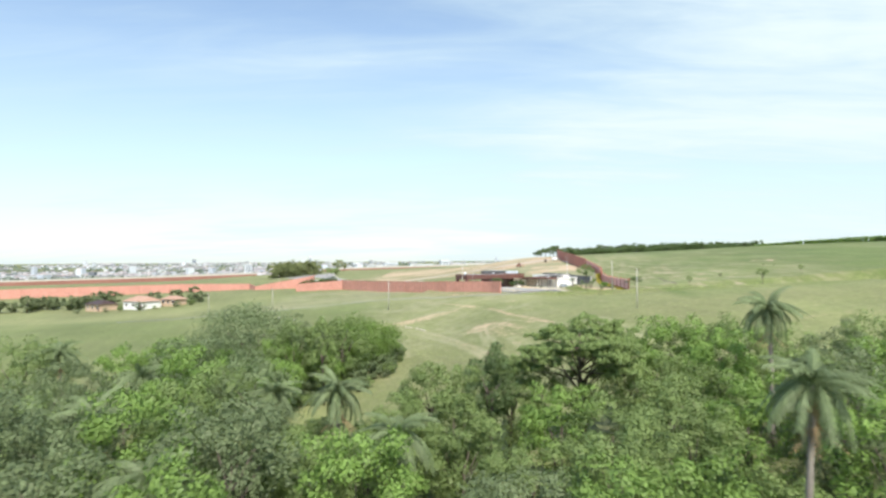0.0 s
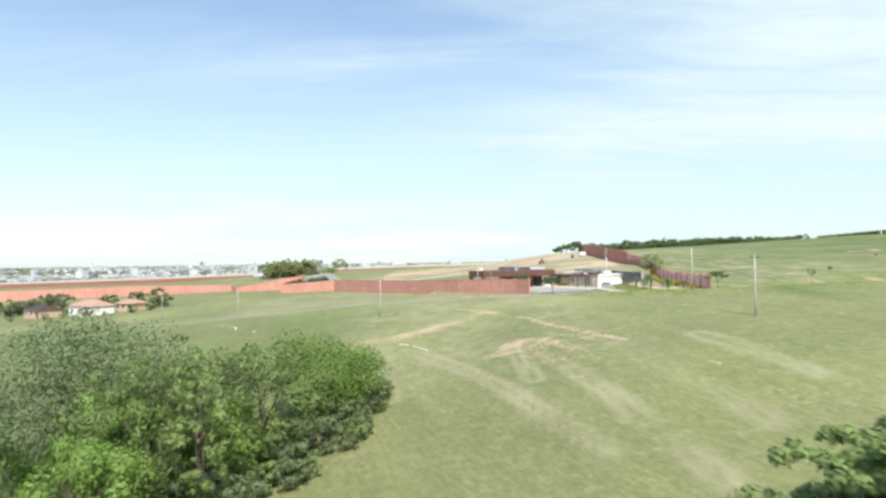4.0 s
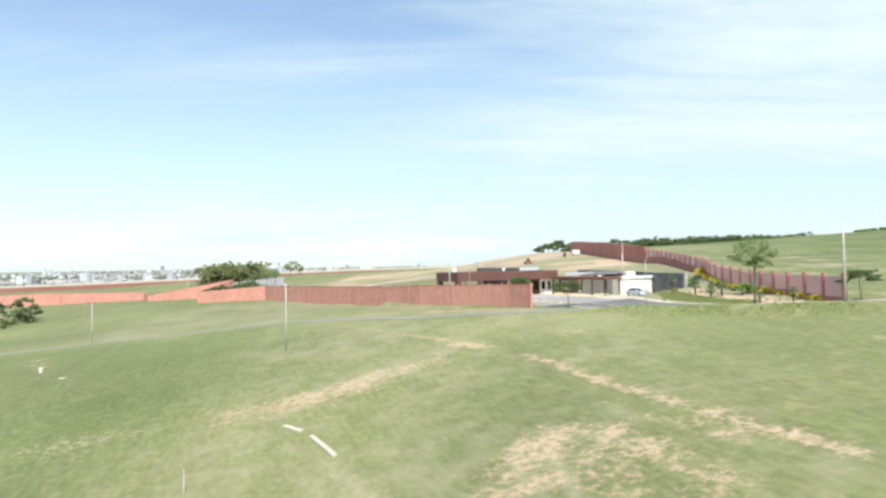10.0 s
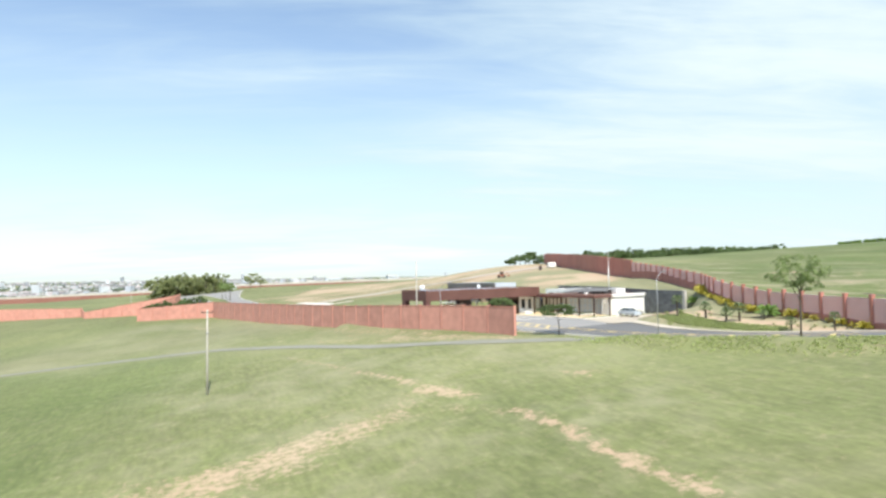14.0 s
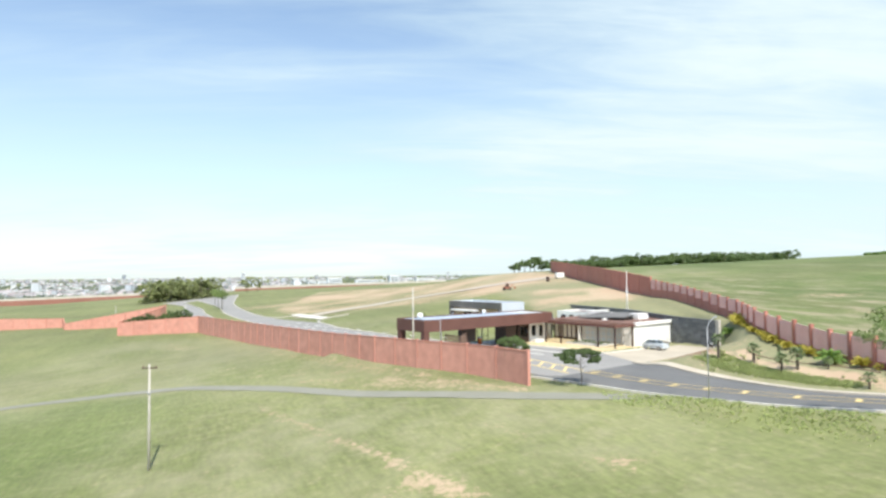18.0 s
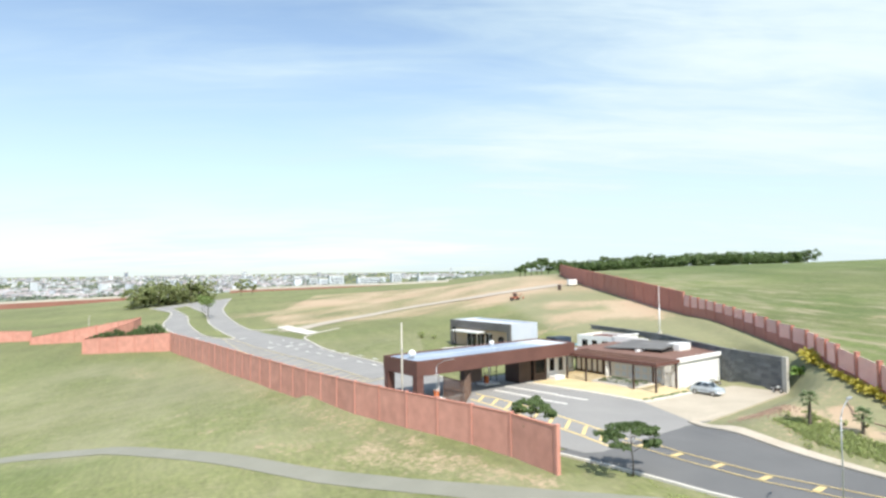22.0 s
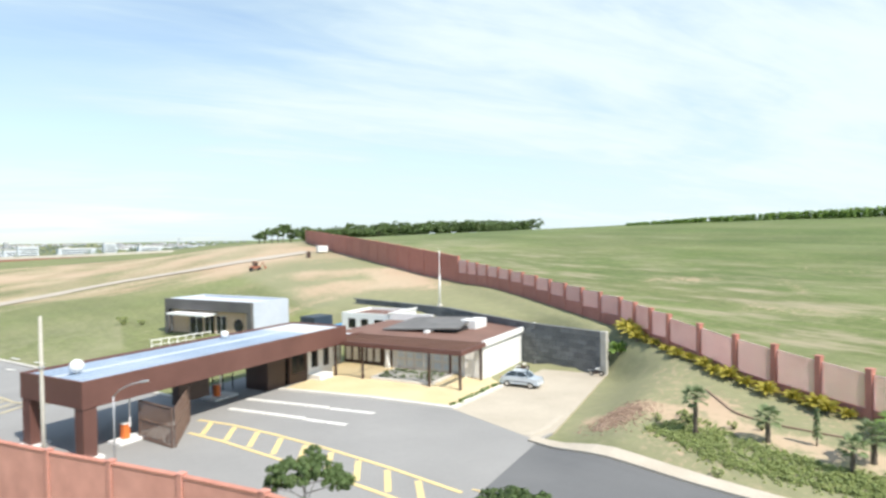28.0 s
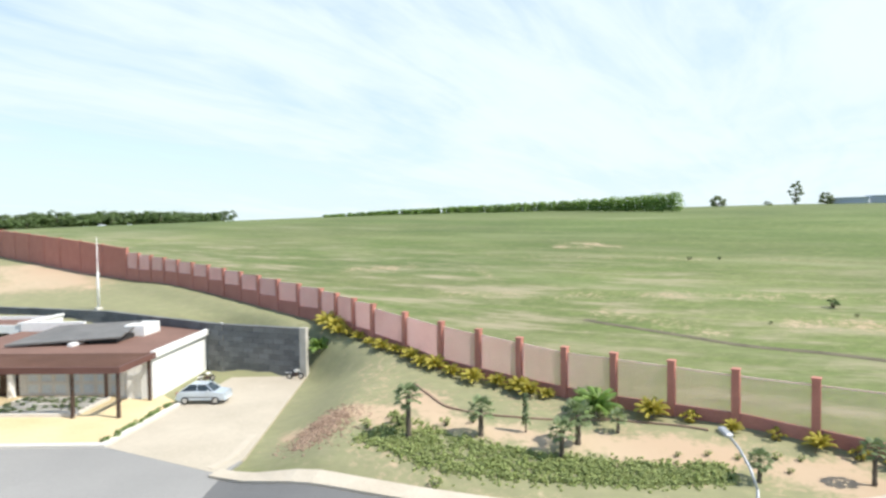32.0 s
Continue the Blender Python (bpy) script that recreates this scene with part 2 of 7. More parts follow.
DARK_BLUE = mat("dark_slate_blue_panel", (0.03, 0.045, 0.062), (0.045, 0.06, 0.082), 0.8, 12.0, 0.55, 0.08)
RED_PAINT = mat("rusty_red_paint", (0.30, 0.10, 0.06), (0.38, 0.14, 0.08), 1.0, 15.0, 0.7, 0.1)
TILE_RED = mat("clay_roof_tile", (0.36, 0.20, 0.14), (0.46, 0.31, 0.24), 0.6, 8.0, 0.9, 0.3)
BEIGE_WALL = mat("tan_wall", (0.50, 0.36, 0.25), (0.57, 0.42, 0.30), 0.5, 10.0, 0.85, 0.15)
SOIL = mat("bare_sandy_soil", (0.50, 0.36, 0.23), (0.60, 0.46, 0.32), 0.5, 7.0, 0.96, 0.5, spread=0.9)
ROCK = mat("reddish_broken_rock", (0.22, 0.145, 0.10), (0.33, 0.235, 0.17), 0.8, 9.0, 0.95, 0.4, per_object=0.15, island=0.2)
PANEL_PINK = mat("pinkish_perforated_panel", (0.78, 0.52, 0.49), (0.84, 0.60, 0.57), 0.6, 14.0, 0.8, 0.15, per_object=0.05)
MESH_BROWN = mat("brown_gate_lattice", (0.16, 0.10, 0.075), (0.21, 0.14, 0.105), 0.8, 20.0, 0.6, 0.1)
# opaque pane: the bright sky-blue reflection is put into its base colour
PANE_PALE = mat("painted_bright_pane", (0.70, 0.79, 0.86), (0.78, 0.85, 0.90), 0.6, 9.0, 0.3, 0.0)
GLASS = glass("window_glass")
GLASS_DARK = glass("dark_window_glass", (0.10, 0.13, 0.15), 0.06)


def leaf_mat(name, a, b, rough=0.6):
    m = mat(name, a, b, 0.35, 3.0, rough, 0.0, spread=0.9, per_object=0.14, island=0.17)
    n, l = m.node_tree.nodes, m.node_tree.links
    bs = n["Principled BSDF"]
    tr = n.new("ShaderNodeBsdfTranslucent")
    src = bs.inputs["Base Color"].links[0].from_socket
    l.new(src, tr.inputs["Color"])
    mix = n.new("ShaderNodeMixShader")
    mix.inputs[0].default_value = 0.36
    out = n["Material Output"]
    l.new(bs.outputs[0], mix.inputs[1]); l.new(tr.outputs[0], mix.inputs[2]); l.new(mix.outputs[0], out.inputs["Surface"])
    return m


LEAF = leaf_mat("mid_green_leaves", (0.181, 0.252, 0.081), (0.252, 0.337, 0.112))
LEAF_BRIGHT = leaf_mat("bright_green_leaves", (0.181, 0.292, 0.062), (0.246, 0.372, 0.090))
LEAF_DULL = leaf_mat("grey_green_leaves", (0.156, 0.211, 0.093), (0.224, 0.280, 0.131))
LEAF_DARK = leaf_mat("dark_green_leaves", (0.094, 0.147, 0.050), (0.138, 0.202, 0.068))
LEAF_VIVID = leaf_mat("vivid_green_leaves", (0.135, 0.225, 0.042), (0.195, 0.295, 0.062))
LEAF_PALE = leaf_mat("pale_yellow_green_leaves", (0.25, 0.30, 0.115), (0.34, 0.375, 0.17))
LEAF_LIME = leaf_mat("lime_green_leaves", (0.33, 0.40, 0.135), (0.45, 0.50, 0.21))
LEAF_YELLOW = leaf_mat("yellow_green_leaves", (0.40, 0.36, 0.05), (0.50, 0.43, 0.07))
LEAF_PALM = leaf_mat("palm_green_fronds", (0.163, 0.217, 0.097), (0.228, 0.289, 0.135))
# far-off haze is mixed into this pale bluish leaf colour
LEAF_HAZY = leaf_mat("haze_tinted_leaves", (0.20, 0.25, 0.19), (0.27, 0.32, 0.25))
TREE_FAR = leaf_mat("distant_woodland", (0.17, 0.215, 0.095), (0.235, 0.285, 0.135))


# ---- mesh helpers ----
class Mesh:
    """Collects verts and faces of one part."""

    def __init__(self):
        self.v, self.f, self.n = [], [], None

    def add(self, verts, faces):
        k = len(self.v)
        self.v.extend(verts)
        self.f.extend(tuple(i + k for i in f) for f in faces)

    def box(self, x0, y0, z0, x1, y1, z1, c=0.0, m=None):
        """A box, its edges chamfered by c, moved by the matrix m."""
        if c <= 0:
            vs = [(x, y, z) for z in (z0, z1) for x, y in ((x0, y0), (x1, y0), (x1, y1), (x0, y1))]
            fs = [(3, 2, 1, 0), (4, 5, 6, 7), (0, 1, 5, 4), (1, 2, 6, 5), (2, 3, 7, 6), (3, 0, 4, 7)]
        else:
            vs = []
            for z, i in ((z0, c), (z0 + c, 0), (z1 - c, 0), (z1, c)):
                for x, y, sx, sy in ((x0, y0, 1, 1), (x1, y0, -1, 1), (x1, y1, -1, -1), (x0, y1, 1, -1)):
                    if i:
                        vs.append((x + sx * c, y + sy * c, z))
                    else:
                        a, b = (x + sx * c, y, z), (x, y + sy * c, z)
                        vs.extend((b, a) if sx * sy > 0 else (a, b))
            fs = [(3, 2, 1, 0), (20, 21, 22, 23)]
            r1, r2 = 4, 12
            for k in range(8):
                fs.append((r1 + k, r1 + (k + 1) % 8, r2 + (k + 1) % 8, r2 + k))
            for k in range(4):
                a, b = r1 + 2 * k, r1 + 2 * k + 1
                fs.append((k, b, a))
                fs.append((k, (k + 1) % 4, r1 + (2 * k + 2) % 8, b))
                a, b = r2 + 2 * k, r2 + 2 * k + 1
                fs.append((20 + k, a, b))
                fs.append((20 + k, b, r2 + (2 * k + 2) % 8, 20 + (k + 1) % 4))
        if m is not None:
            vs = [tuple(m @ Vector(p)) for p in vs]
        self.add(vs, fs)
        return self

    def tube(self, pts, radii, n=8, cap=True):
        """A round bar along pts with a radius at each."""
        pts = [Vector(p) for p in pts]
        vs, fs = [], []
        for i, p in enumerate(pts):
            d = (pts[min(i + 1, len(pts) - 1)] - pts[max(i - 1, 0)]).normalized()
            a = d.orthogonal().normalized() if i == 0 else (a - d * a.dot(d)).normalized()
            b = d.cross(a)
            r = radii[i] if isinstance(radii, (list, tuple)) else radii
            for k in range(n):
                w = 2 * math.pi * k / n
                vs.append(tuple(p + r * (math.cos(w) * a + math.sin(w) * b)))
        for i in range(len(pts) - 1):
            for k in range(n):
                fs.append((i * n + k, i * n + (k + 1) % n, (i + 1) * n + (k + 1) % n, (i + 1) * n + k))
        if cap:
            fs.append(tuple(range(n - 1, -1, -1)))
            fs.append(tuple((len(pts) - 1) * n + k for k in range(n)))
        self.add(vs, fs)
        return self

    def ball(self, c, r, n=12, squash=1.0):
        vs, fs = [], []
        rings = n // 2
        for i in range(rings + 1):
            th = math.pi * i / rings
            for k in range(n):
                ph = 2 * math.pi * k / n
                vs.append((c[0] + r * math.sin(th) * math.cos(ph), c[1] + r * math.sin(th) * math.sin(ph), c[2] + r * squash * math.cos(th)))
        for i in range(rings):
            for k in range(n):
                fs.append((i * n + k, (i + 1) * n + k, (i + 1) * n + (k + 1) % n, i * n + (k + 1) % n))
        self.add(vs, fs)
        return self

    def data(self, name, material, smooth=False):
        me = bpy.data.meshes.new(name)
        me.from_pydata(self.v, [], self.f)
        me.materials.append(material)
        if smooth:
            me.polygons.foreach_set("use_smooth", [True] * len(me.polygons))
        me.update()
        if self.n is not None:
            me.polygons.foreach_set("use_smooth", [True] * len(me.polygons))
            me.normals_split_custom_set(np.repeat(self.n, 4, axis=0).tolist())
        return me


def part(name, mesh, material, parent=None, label="", m=None, smooth=False):
    """One mesh object, under a thing or a part where parent is given."""
    data = mesh if isinstance(mesh, bpy.types.Mesh) else mesh.data(name, material, smooth)
    ob = new(name, data)
    if parent is not None:
        ob.parent = parent
    if m is not None:
        ob.matrix_basis = m
    return tagged(ob, label)


def thing(name, label, category, m=None, group="", kind=""):
    ob = new(name)
    ob.empty_display_size = 0.3
    if m is not None:
        ob.matrix_basis = m
    return tagged(ob, label, category, group, kind)


# ---- ground ----
GX = (-300, -120, -60, -25, 0, 30, 60, 140, 400)
GY = (-200, -110, -60, -25, 0, 40, 110, 200, 320)
G0 = (-13, -13, -12, -11, -11, -9, -5, 3, 10)
G1 = (-13, -12, -10.5, -9, -7.8, -5, -1.5, 6, 14)
G2 = (-12.5, -10.5, -8.8, -6.8, -3.6, 0.9, 3.8, 11.0, 18)
G3 = (-12, -9.5, -7.2, -4.4, -1.4, 2.0, 4.8, 13.1, 20)
G4 = (-12, -9, -5.8, -2.6, 0, 1.7, 5.2, 13.4, 20.5)
G5 = (-13, -9, -5.2, -1.8, 0, 3.6, 6.6, 13.8, 20.5)
G6 = (-15, -6.2, -3.2, -0.6, 2.6, 7, 9.2, 15, 19)
G7 = (-11, -4.5, -1.6, 1.0, 4.2, 9.4, 11.2, 14, 16)
G8 = (-11, -0.8, 0.8, 2.2, 3.2, 4.2, 8.0, 13, 14)
GZ = np.array((G0, G1, G2, G3, G4, G5, G6, G7, G8), float)


def monotone(xs, ys, x):
    """Smooth curve through (xs, ys), level-preserving between them."""
    xs = np.asarray(xs, float)
    i = int(np.clip(np.searchsorted(xs, x) - 1, 0, len(xs) - 2))
    h = xs[i + 1] - xs[i]
    t = min(max((x - xs[i]) / h, 0.0), 1.0)
    d = np.diff(ys, axis=0) / np.diff(xs).reshape(-1, *([1] * (np.ndim(ys) - 1)))

    def slope(k):
        if k == 0 or k == len(xs) - 1:
            return d[min(k, len(d) - 1)]
        return 0.5 * (d[k - 1] + d[k])

    m0, m1 = slope(i) * h, slope(i + 1) * h
    return (2 * t**3 - 3 * t**2 + 1) * ys[i] + (t**3 - 2 * t**2 + t) * m0 + (3 * t**2 - 2 * t**3) * ys[i + 1] + (t**3 - t**2) * m1


# the gate's own axes: U along the canopy, V through the gate
GO, GU, GV = Vector((-8.45, 20.85)), Vector((0.838, 0.546)), Vector((-0.546, 0.838))
GATE = Matrix(((GU.x, GV.x, 0, GO.x), (GU.y, GV.y, 0, GO.y), (0, 0, 1, 0), (0, 0, 0, 1)))


def uv(u, v):
    return GO + u * GU + v * GV


def smooth01(t):
    t = min(max(t, 0.0), 1.0)
    return t * t * (3 - 2 * t)


def seg_dist(x, y, ax, ay, bx, by):
    dx, dy = bx - ax, by - ay
    t = min(max(((x - ax) * dx + (y - ay) * dy) / (dx * dx + dy * dy), 0.0), 1.0)
    return math.hypot(x - ax - t * dx, y - ay - t * dy), t


FENCE_Y = (-18.0, -8.0, -2.0, 0.9, 9.7, 16.8, 24.4, 42.5, 60.4)
FENCE_X = (30.0, 30.0, 30.0, 30.2, 30.7, 32.2, 34.4, 36.4, 37.8)
EDGE_Y, EDGE_X = FENCE_Y + (100, 130, 165, 190), FENCE_X + (39.5, 42, 47, 52)
FENCE_Z = (4.3, 4.35, 4.5, 4.5, 5.2, 5.75, 6.35, 7.75, 8.9)
ROAD_OUT = ((1.5, 16.0, 0), (7.0, 6.0, 0), (12.0, -2.0, 0.05), (18.7, -11.2, 0.45), (24, -17.5, 1.0), (29.5, -23.5, 1.5), (53, -37.5, 2.9), (75, -44.5, 3.6), (150, -66, 9.5))


def ground(x, y):
    row = monotone(GX, GZ.T, x)
    z = float(monotone(GY, row, y))
    # far lowland
    d = math.hypot(x, y - 60)
    far = smooth01((d - 380) / 700)
    z = z * (1 - far) + far * (-24 + 20 * smooth01((d - 1200) / 2600))
    if abs(x) < 200 and -160 < y < 220:
        z += 0.16 * noise.noise((x * 0.09, y * 0.09, 21.9)) + (0.05 * noise.noise((x * 0.5, y * 0.5, 29.2)) if -45 < x < 40 and y < 10 else 0)
    # levelled yard round the gate
    ru, rv = (x - GO.x) * GU.x + (y - GO.y) * GU.y, (x - GO.x) * GV.x + (y - GO.y) * GV.y
    du, dv = max(-1.5 - ru, ru - 39, 0), max(-12.3 - rv, rv - 16, 0)
    w = 1 - smooth01(math.hypot(du, dv) / 5.0)
    z = z * (1 - w)
    du, dv = max(12 - ru, ru - 33.6, 0), max(-21.5 - rv, rv + 12, 0)
    z *= smooth01(math.hypot(du, dv) / 4.5)
    # bank that carries the fence
    if 6 < y < 62 and 26 < x < 46:
        fx = float(np.interp(y, FENCE_Y, FENCE_X))
        want = float(np.interp(y, FENCE_Y, FENCE_Z)) - 2.8
        w = (1 - smooth01((abs(x - fx) - 0.8) / 2.6)) * smooth01((y - 6) / 8) * smooth01((62 - y) / 14)
        z += max(0.0, want - z) * w
    best, bz, side = 1e9, 0, 0
    for (ax, ay, az), (bx, by, bz_) in zip(ROAD_OUT, ROAD_OUT[1:]):
        dd, t = seg_dist(x, y, ax, ay, bx, by)
        if dd < best:
            best, bz, side = dd, az + t * (bz_ - az), (bx - ax) * (y - ay) - (by - ay) * (x - ax)
    w = 1 - smooth01((best - 5.0) / 6.0)
    z = z * (1 - w) + bz * w
    # grassy verge on the field side of the road
    if side < 0 and best < 13 and 5 < x < 70:
        z += 0.72 * smooth01((x - 5) / 6) * math.exp(-((best - 7.8) / 1.7) ** 2)
    return z


def spaced(*runs):
    out = []
    for a, b, step in runs:
        n = max(1, round((b - a) / step))
        out.extend(a + (b - a) * k / n for k in range(n))
    return out + [runs[-1][1]]


def rough_noise(x, y, s, k=0):
    return noise.noise((x * s, y * s, 7.3 * k))


# worn soil: runs of bare ground (ax, ay, bx, by, half width, strength)
TRACKS = (
    (-5.3, -26.8, -3.0, -34.0, 0.75, 0.9), (-3.0, -34.0, -1.3, -39.5, 0.75, 0.95), (-1.3, -39.5, 0.6, -45.5, 0.7, 0.9), (0.6, -45.5, 4.4, -55.0, 0.75, 0.92), (-29.9, -32.6, -39.4, -36.2, 3.4, 0.42), (-39.4, -36.2, -52, -40, 3.0, 0.36),
    (-30, -33.0, -24.6, -31.4, 3.4, 0.66), (-24.6, -31.2, -19.8, -28.0, 3.2, 0.8), (-22, -31.2, -16.0, -27.0, 2.6, 0.62), (-19.8, -28.0, -15.0, -25.6, 2.6, 0.7), (-15.0, -25.6, -12.0, -21.6, 2.0, 0.5), (-51.6, -50, -46, -42.1, 1.6, 0.7), (17.8, -38.5, 20.4, -44.6, 0.7, 0.5), (8.9, -68.6, 9.5, -70, 0.4, 0.8), (-4.6, -66.7, -3.4, -67.5, 0.7, 0.6),
    (-11.3, -18.0, -8.4, -21.4, 0.8, 0.95), (-25.2, 5.0, -16.8, -8.2, 0.6, 0.55), (-16.8, -8.2, -12.8, -13.8, 0.6, 0.75), (-12.8, -13.8, -10.3, -18.4, 0.8, 0.9), (-10.3, -18.4, -7.8, -21.3, 0.9, 0.95),
    (-20, -45, -13, -62, 1.1, 0.3), (-13, -62, -7, -82, 1.6, 0.3),
    (-7.0, -46.2, -10.2, -51.0, 2.2, 0.72), (-4.0, -47.7, -6.2, -51.0, 2.0, 0.78), (-3.3, -50.8, -2.0, -56.0, 1.8, 0.66), (-4.4, -58.6, -5.6, -53.0, 2.2, 0.55), (-11.4, -53.4, -8.6, -52.0, 2.0, 0.66), (-7.5, -55.5, -2.2, -61.5, 2.0, 0.5), (-1.5, -46.5, 1.5, -51.5, 1.3, 0.55),
    (0.1, -19.5, 1.6, -20.6, 0.9, 0.75), (-5.3, -10.2, -3.0, -13.5, 0.8, 0.4), (-66.8, 4.8, -60.7, -4.3, 0.7, 0.9), (-9.5, -24.0, -5.6, -27.0, 0.9, 0.45), (-20, -22, -12.5, -20, 0.8, 0.35),
    (-22, 10.6, -13, 6.4, 1.3, 0.3), (-1.2, -1.4, -9.6, 12.0, 0.9, 0.62), (-9.6, 12.0, -22, 32.5, 0.9, 0.55), (-5, 1.5, -14, 10.5, 2.2, 0.6), (-14, 10.5, -22, 17, 2.0, 0.5), (-13.5, 12.0, -6.5, 5.2, 1.4, 0.75), (-6.5, 5.2, -0.8, -1.6, 1.0, 0.7), (-12, 9, -8, 3.4, 1.0, 0.6), (-30, 24, -18, 20, 0.9, 0.55), (-36, 34, -24, 26, 0.8, 0.4),
    (-12.6, 14.0, -33, 50, 0.9, 0.5), (-40, 66, -59, 96, 0.9, 0.45), (16, -26, 30, -30, 1.0, 0.35),
    (33.8, 60, 36.2, 84, 3.6, 1.4), (31.5, 66, 34, 80, 4.0, 1.1), (-35, 172, 40, 172, 20, 0.72), (-45, 235, 24, 245, 24, 0.75), (-56, 190, -31, 205, 22, 0.78), (-31, 205, 14, 215, 24, 0.75), (14, 215, 44, 205, 22, 0.75), (-30, 150, 14, 165, 14, 0.62), (14, 165, 40, 150, 14, 0.66), (22, 76, 36, 64, 7.0, 1.0), (25, 94, 37, 78, 6.0, 1.0), (19.5, 9, 18.2, 2.5, 1.3, 0.4), (18.2, 2.5, 20.2, -3.6, 1.2, 0.4), (29, 13, 24, 10.5, 2.2, 0.42), (28.5, 4, 27.5, -6, 1.6, 0.38), (28, 112, 40, 108, 6.0, 0.7), (-60, 81, -52, 67, 2.5, 0.55), (20, 66, 13, 64, 2.5, 0.8), (18, 140, 32, 118, 5, 0.6), (20, 104, 10, 112, 4, 0.4),
    (-28, 118, -8, 128, 4, 0.45), (12, 90, 26, 100, 4, 0.45),
    (81, 24.5, 83, 20, 1.3, 0.95), (83.5, 19, 85, 15, 1.0, 0.8), (57.5, 39, 60, 34, 1.5, 0.6), (49, 5, 46, -4, 1.6, 0.5), (50, -9, 51.5, -13.5, 1.6, 0.75), (63, 28, 58, 22, 1.2, 0.4), (75, 6, 76, 3, 0.8, 0.6),
    (26.0, 8.2, 23.8, 5.0, 1.4, 1.35), (23.8, 5.0, 24.3, 0.6, 1.3, 1.3), (24.3, 0.6, 25.6, -4.2, 1.5, 1.35), (25.6, -4.2, 26.9, -8.2, 1.7, 1.4), (26.9, -8.2, 27.4, -13.0, 1.7, 1.4), (20.0, 11.6, 22.6, 9.0, 1.9, 1.2), (22.6, 9.0, 22.3, 6.2, 1.6, 1.1), (55.2, 40.3, 59.1, 34.2, 1.0, 0.9), (84.8, 25.0, 86.0, 19.0, 1.2, 1.0), (50.9, -10.5, 50.5, -13.0, 1.2, 0.9), (49.3, 21, 56.9, 1.2, 1.6, 0.5), (56.9, 1.2, 60.7, -14.2, 1.6, 0.55), (72, 30, 79, -12, 1.4, 0.4),
    (10, -80, 40, -95, 2, 0.3), (25, -75, 50, -78, 1.5, 0.35),
)
RUTS = ((-22.6, -43.2, -15.6, -56.5, 1.0), (-15.6, -56.5, -10.9, -68.8, 1.1), (-10.9, -68.8, -5.5, -86, 1.2), (-25.9, -43.8, -22.8, -67, 1.0), (-15.2, -58, -9.7, -71.2, 0.9), (-3.9, -63.3, -2.4, -72.4, 1.2), (-2.4, -72.4, 0, -92, 1.3), (-9, -48, -8, -66, 0.8), (12, -58, 15, -76, 1.2), (4, -60, 7, -84, 1.1))


def soil_amount(x, y):
    s = 0.0
    for ax, ay, bx, by, w, k in TRACKS:
        reach = w * 2.2
        if x < min(ax, bx) - reach or x > max(ax, bx) + reach or y < min(ay, by) - reach or y > max(ay, by) + reach:
            continue
        d, _ = seg_dist(x, y, ax, ay, bx, by)
        d += w * (0.8 * rough_noise(x, y, 0.45 / w) + 0.5 * rough_noise(x, y, 1.4 / w, 1))
        s = max(s, k * (1 - smooth01((d + 0.1 * w) / (1.5 * w))))
    return s


def rut_amount(x, y):
    s = 0.0
    for ax, ay, bx, by, w in RUTS:
        d, _ = seg_dist(x, y, ax, ay, bx, by)
        d += 0.5 * rough_noise(x, y, 0.12, 5)
        s = max(s, 1 - smooth01((abs(d - 0.8) - 0.1) / (0.7 * w)))
    return max(0.0, s * (0.6 + 0.9 * rough_noise(x, y, 0.12, 2)))


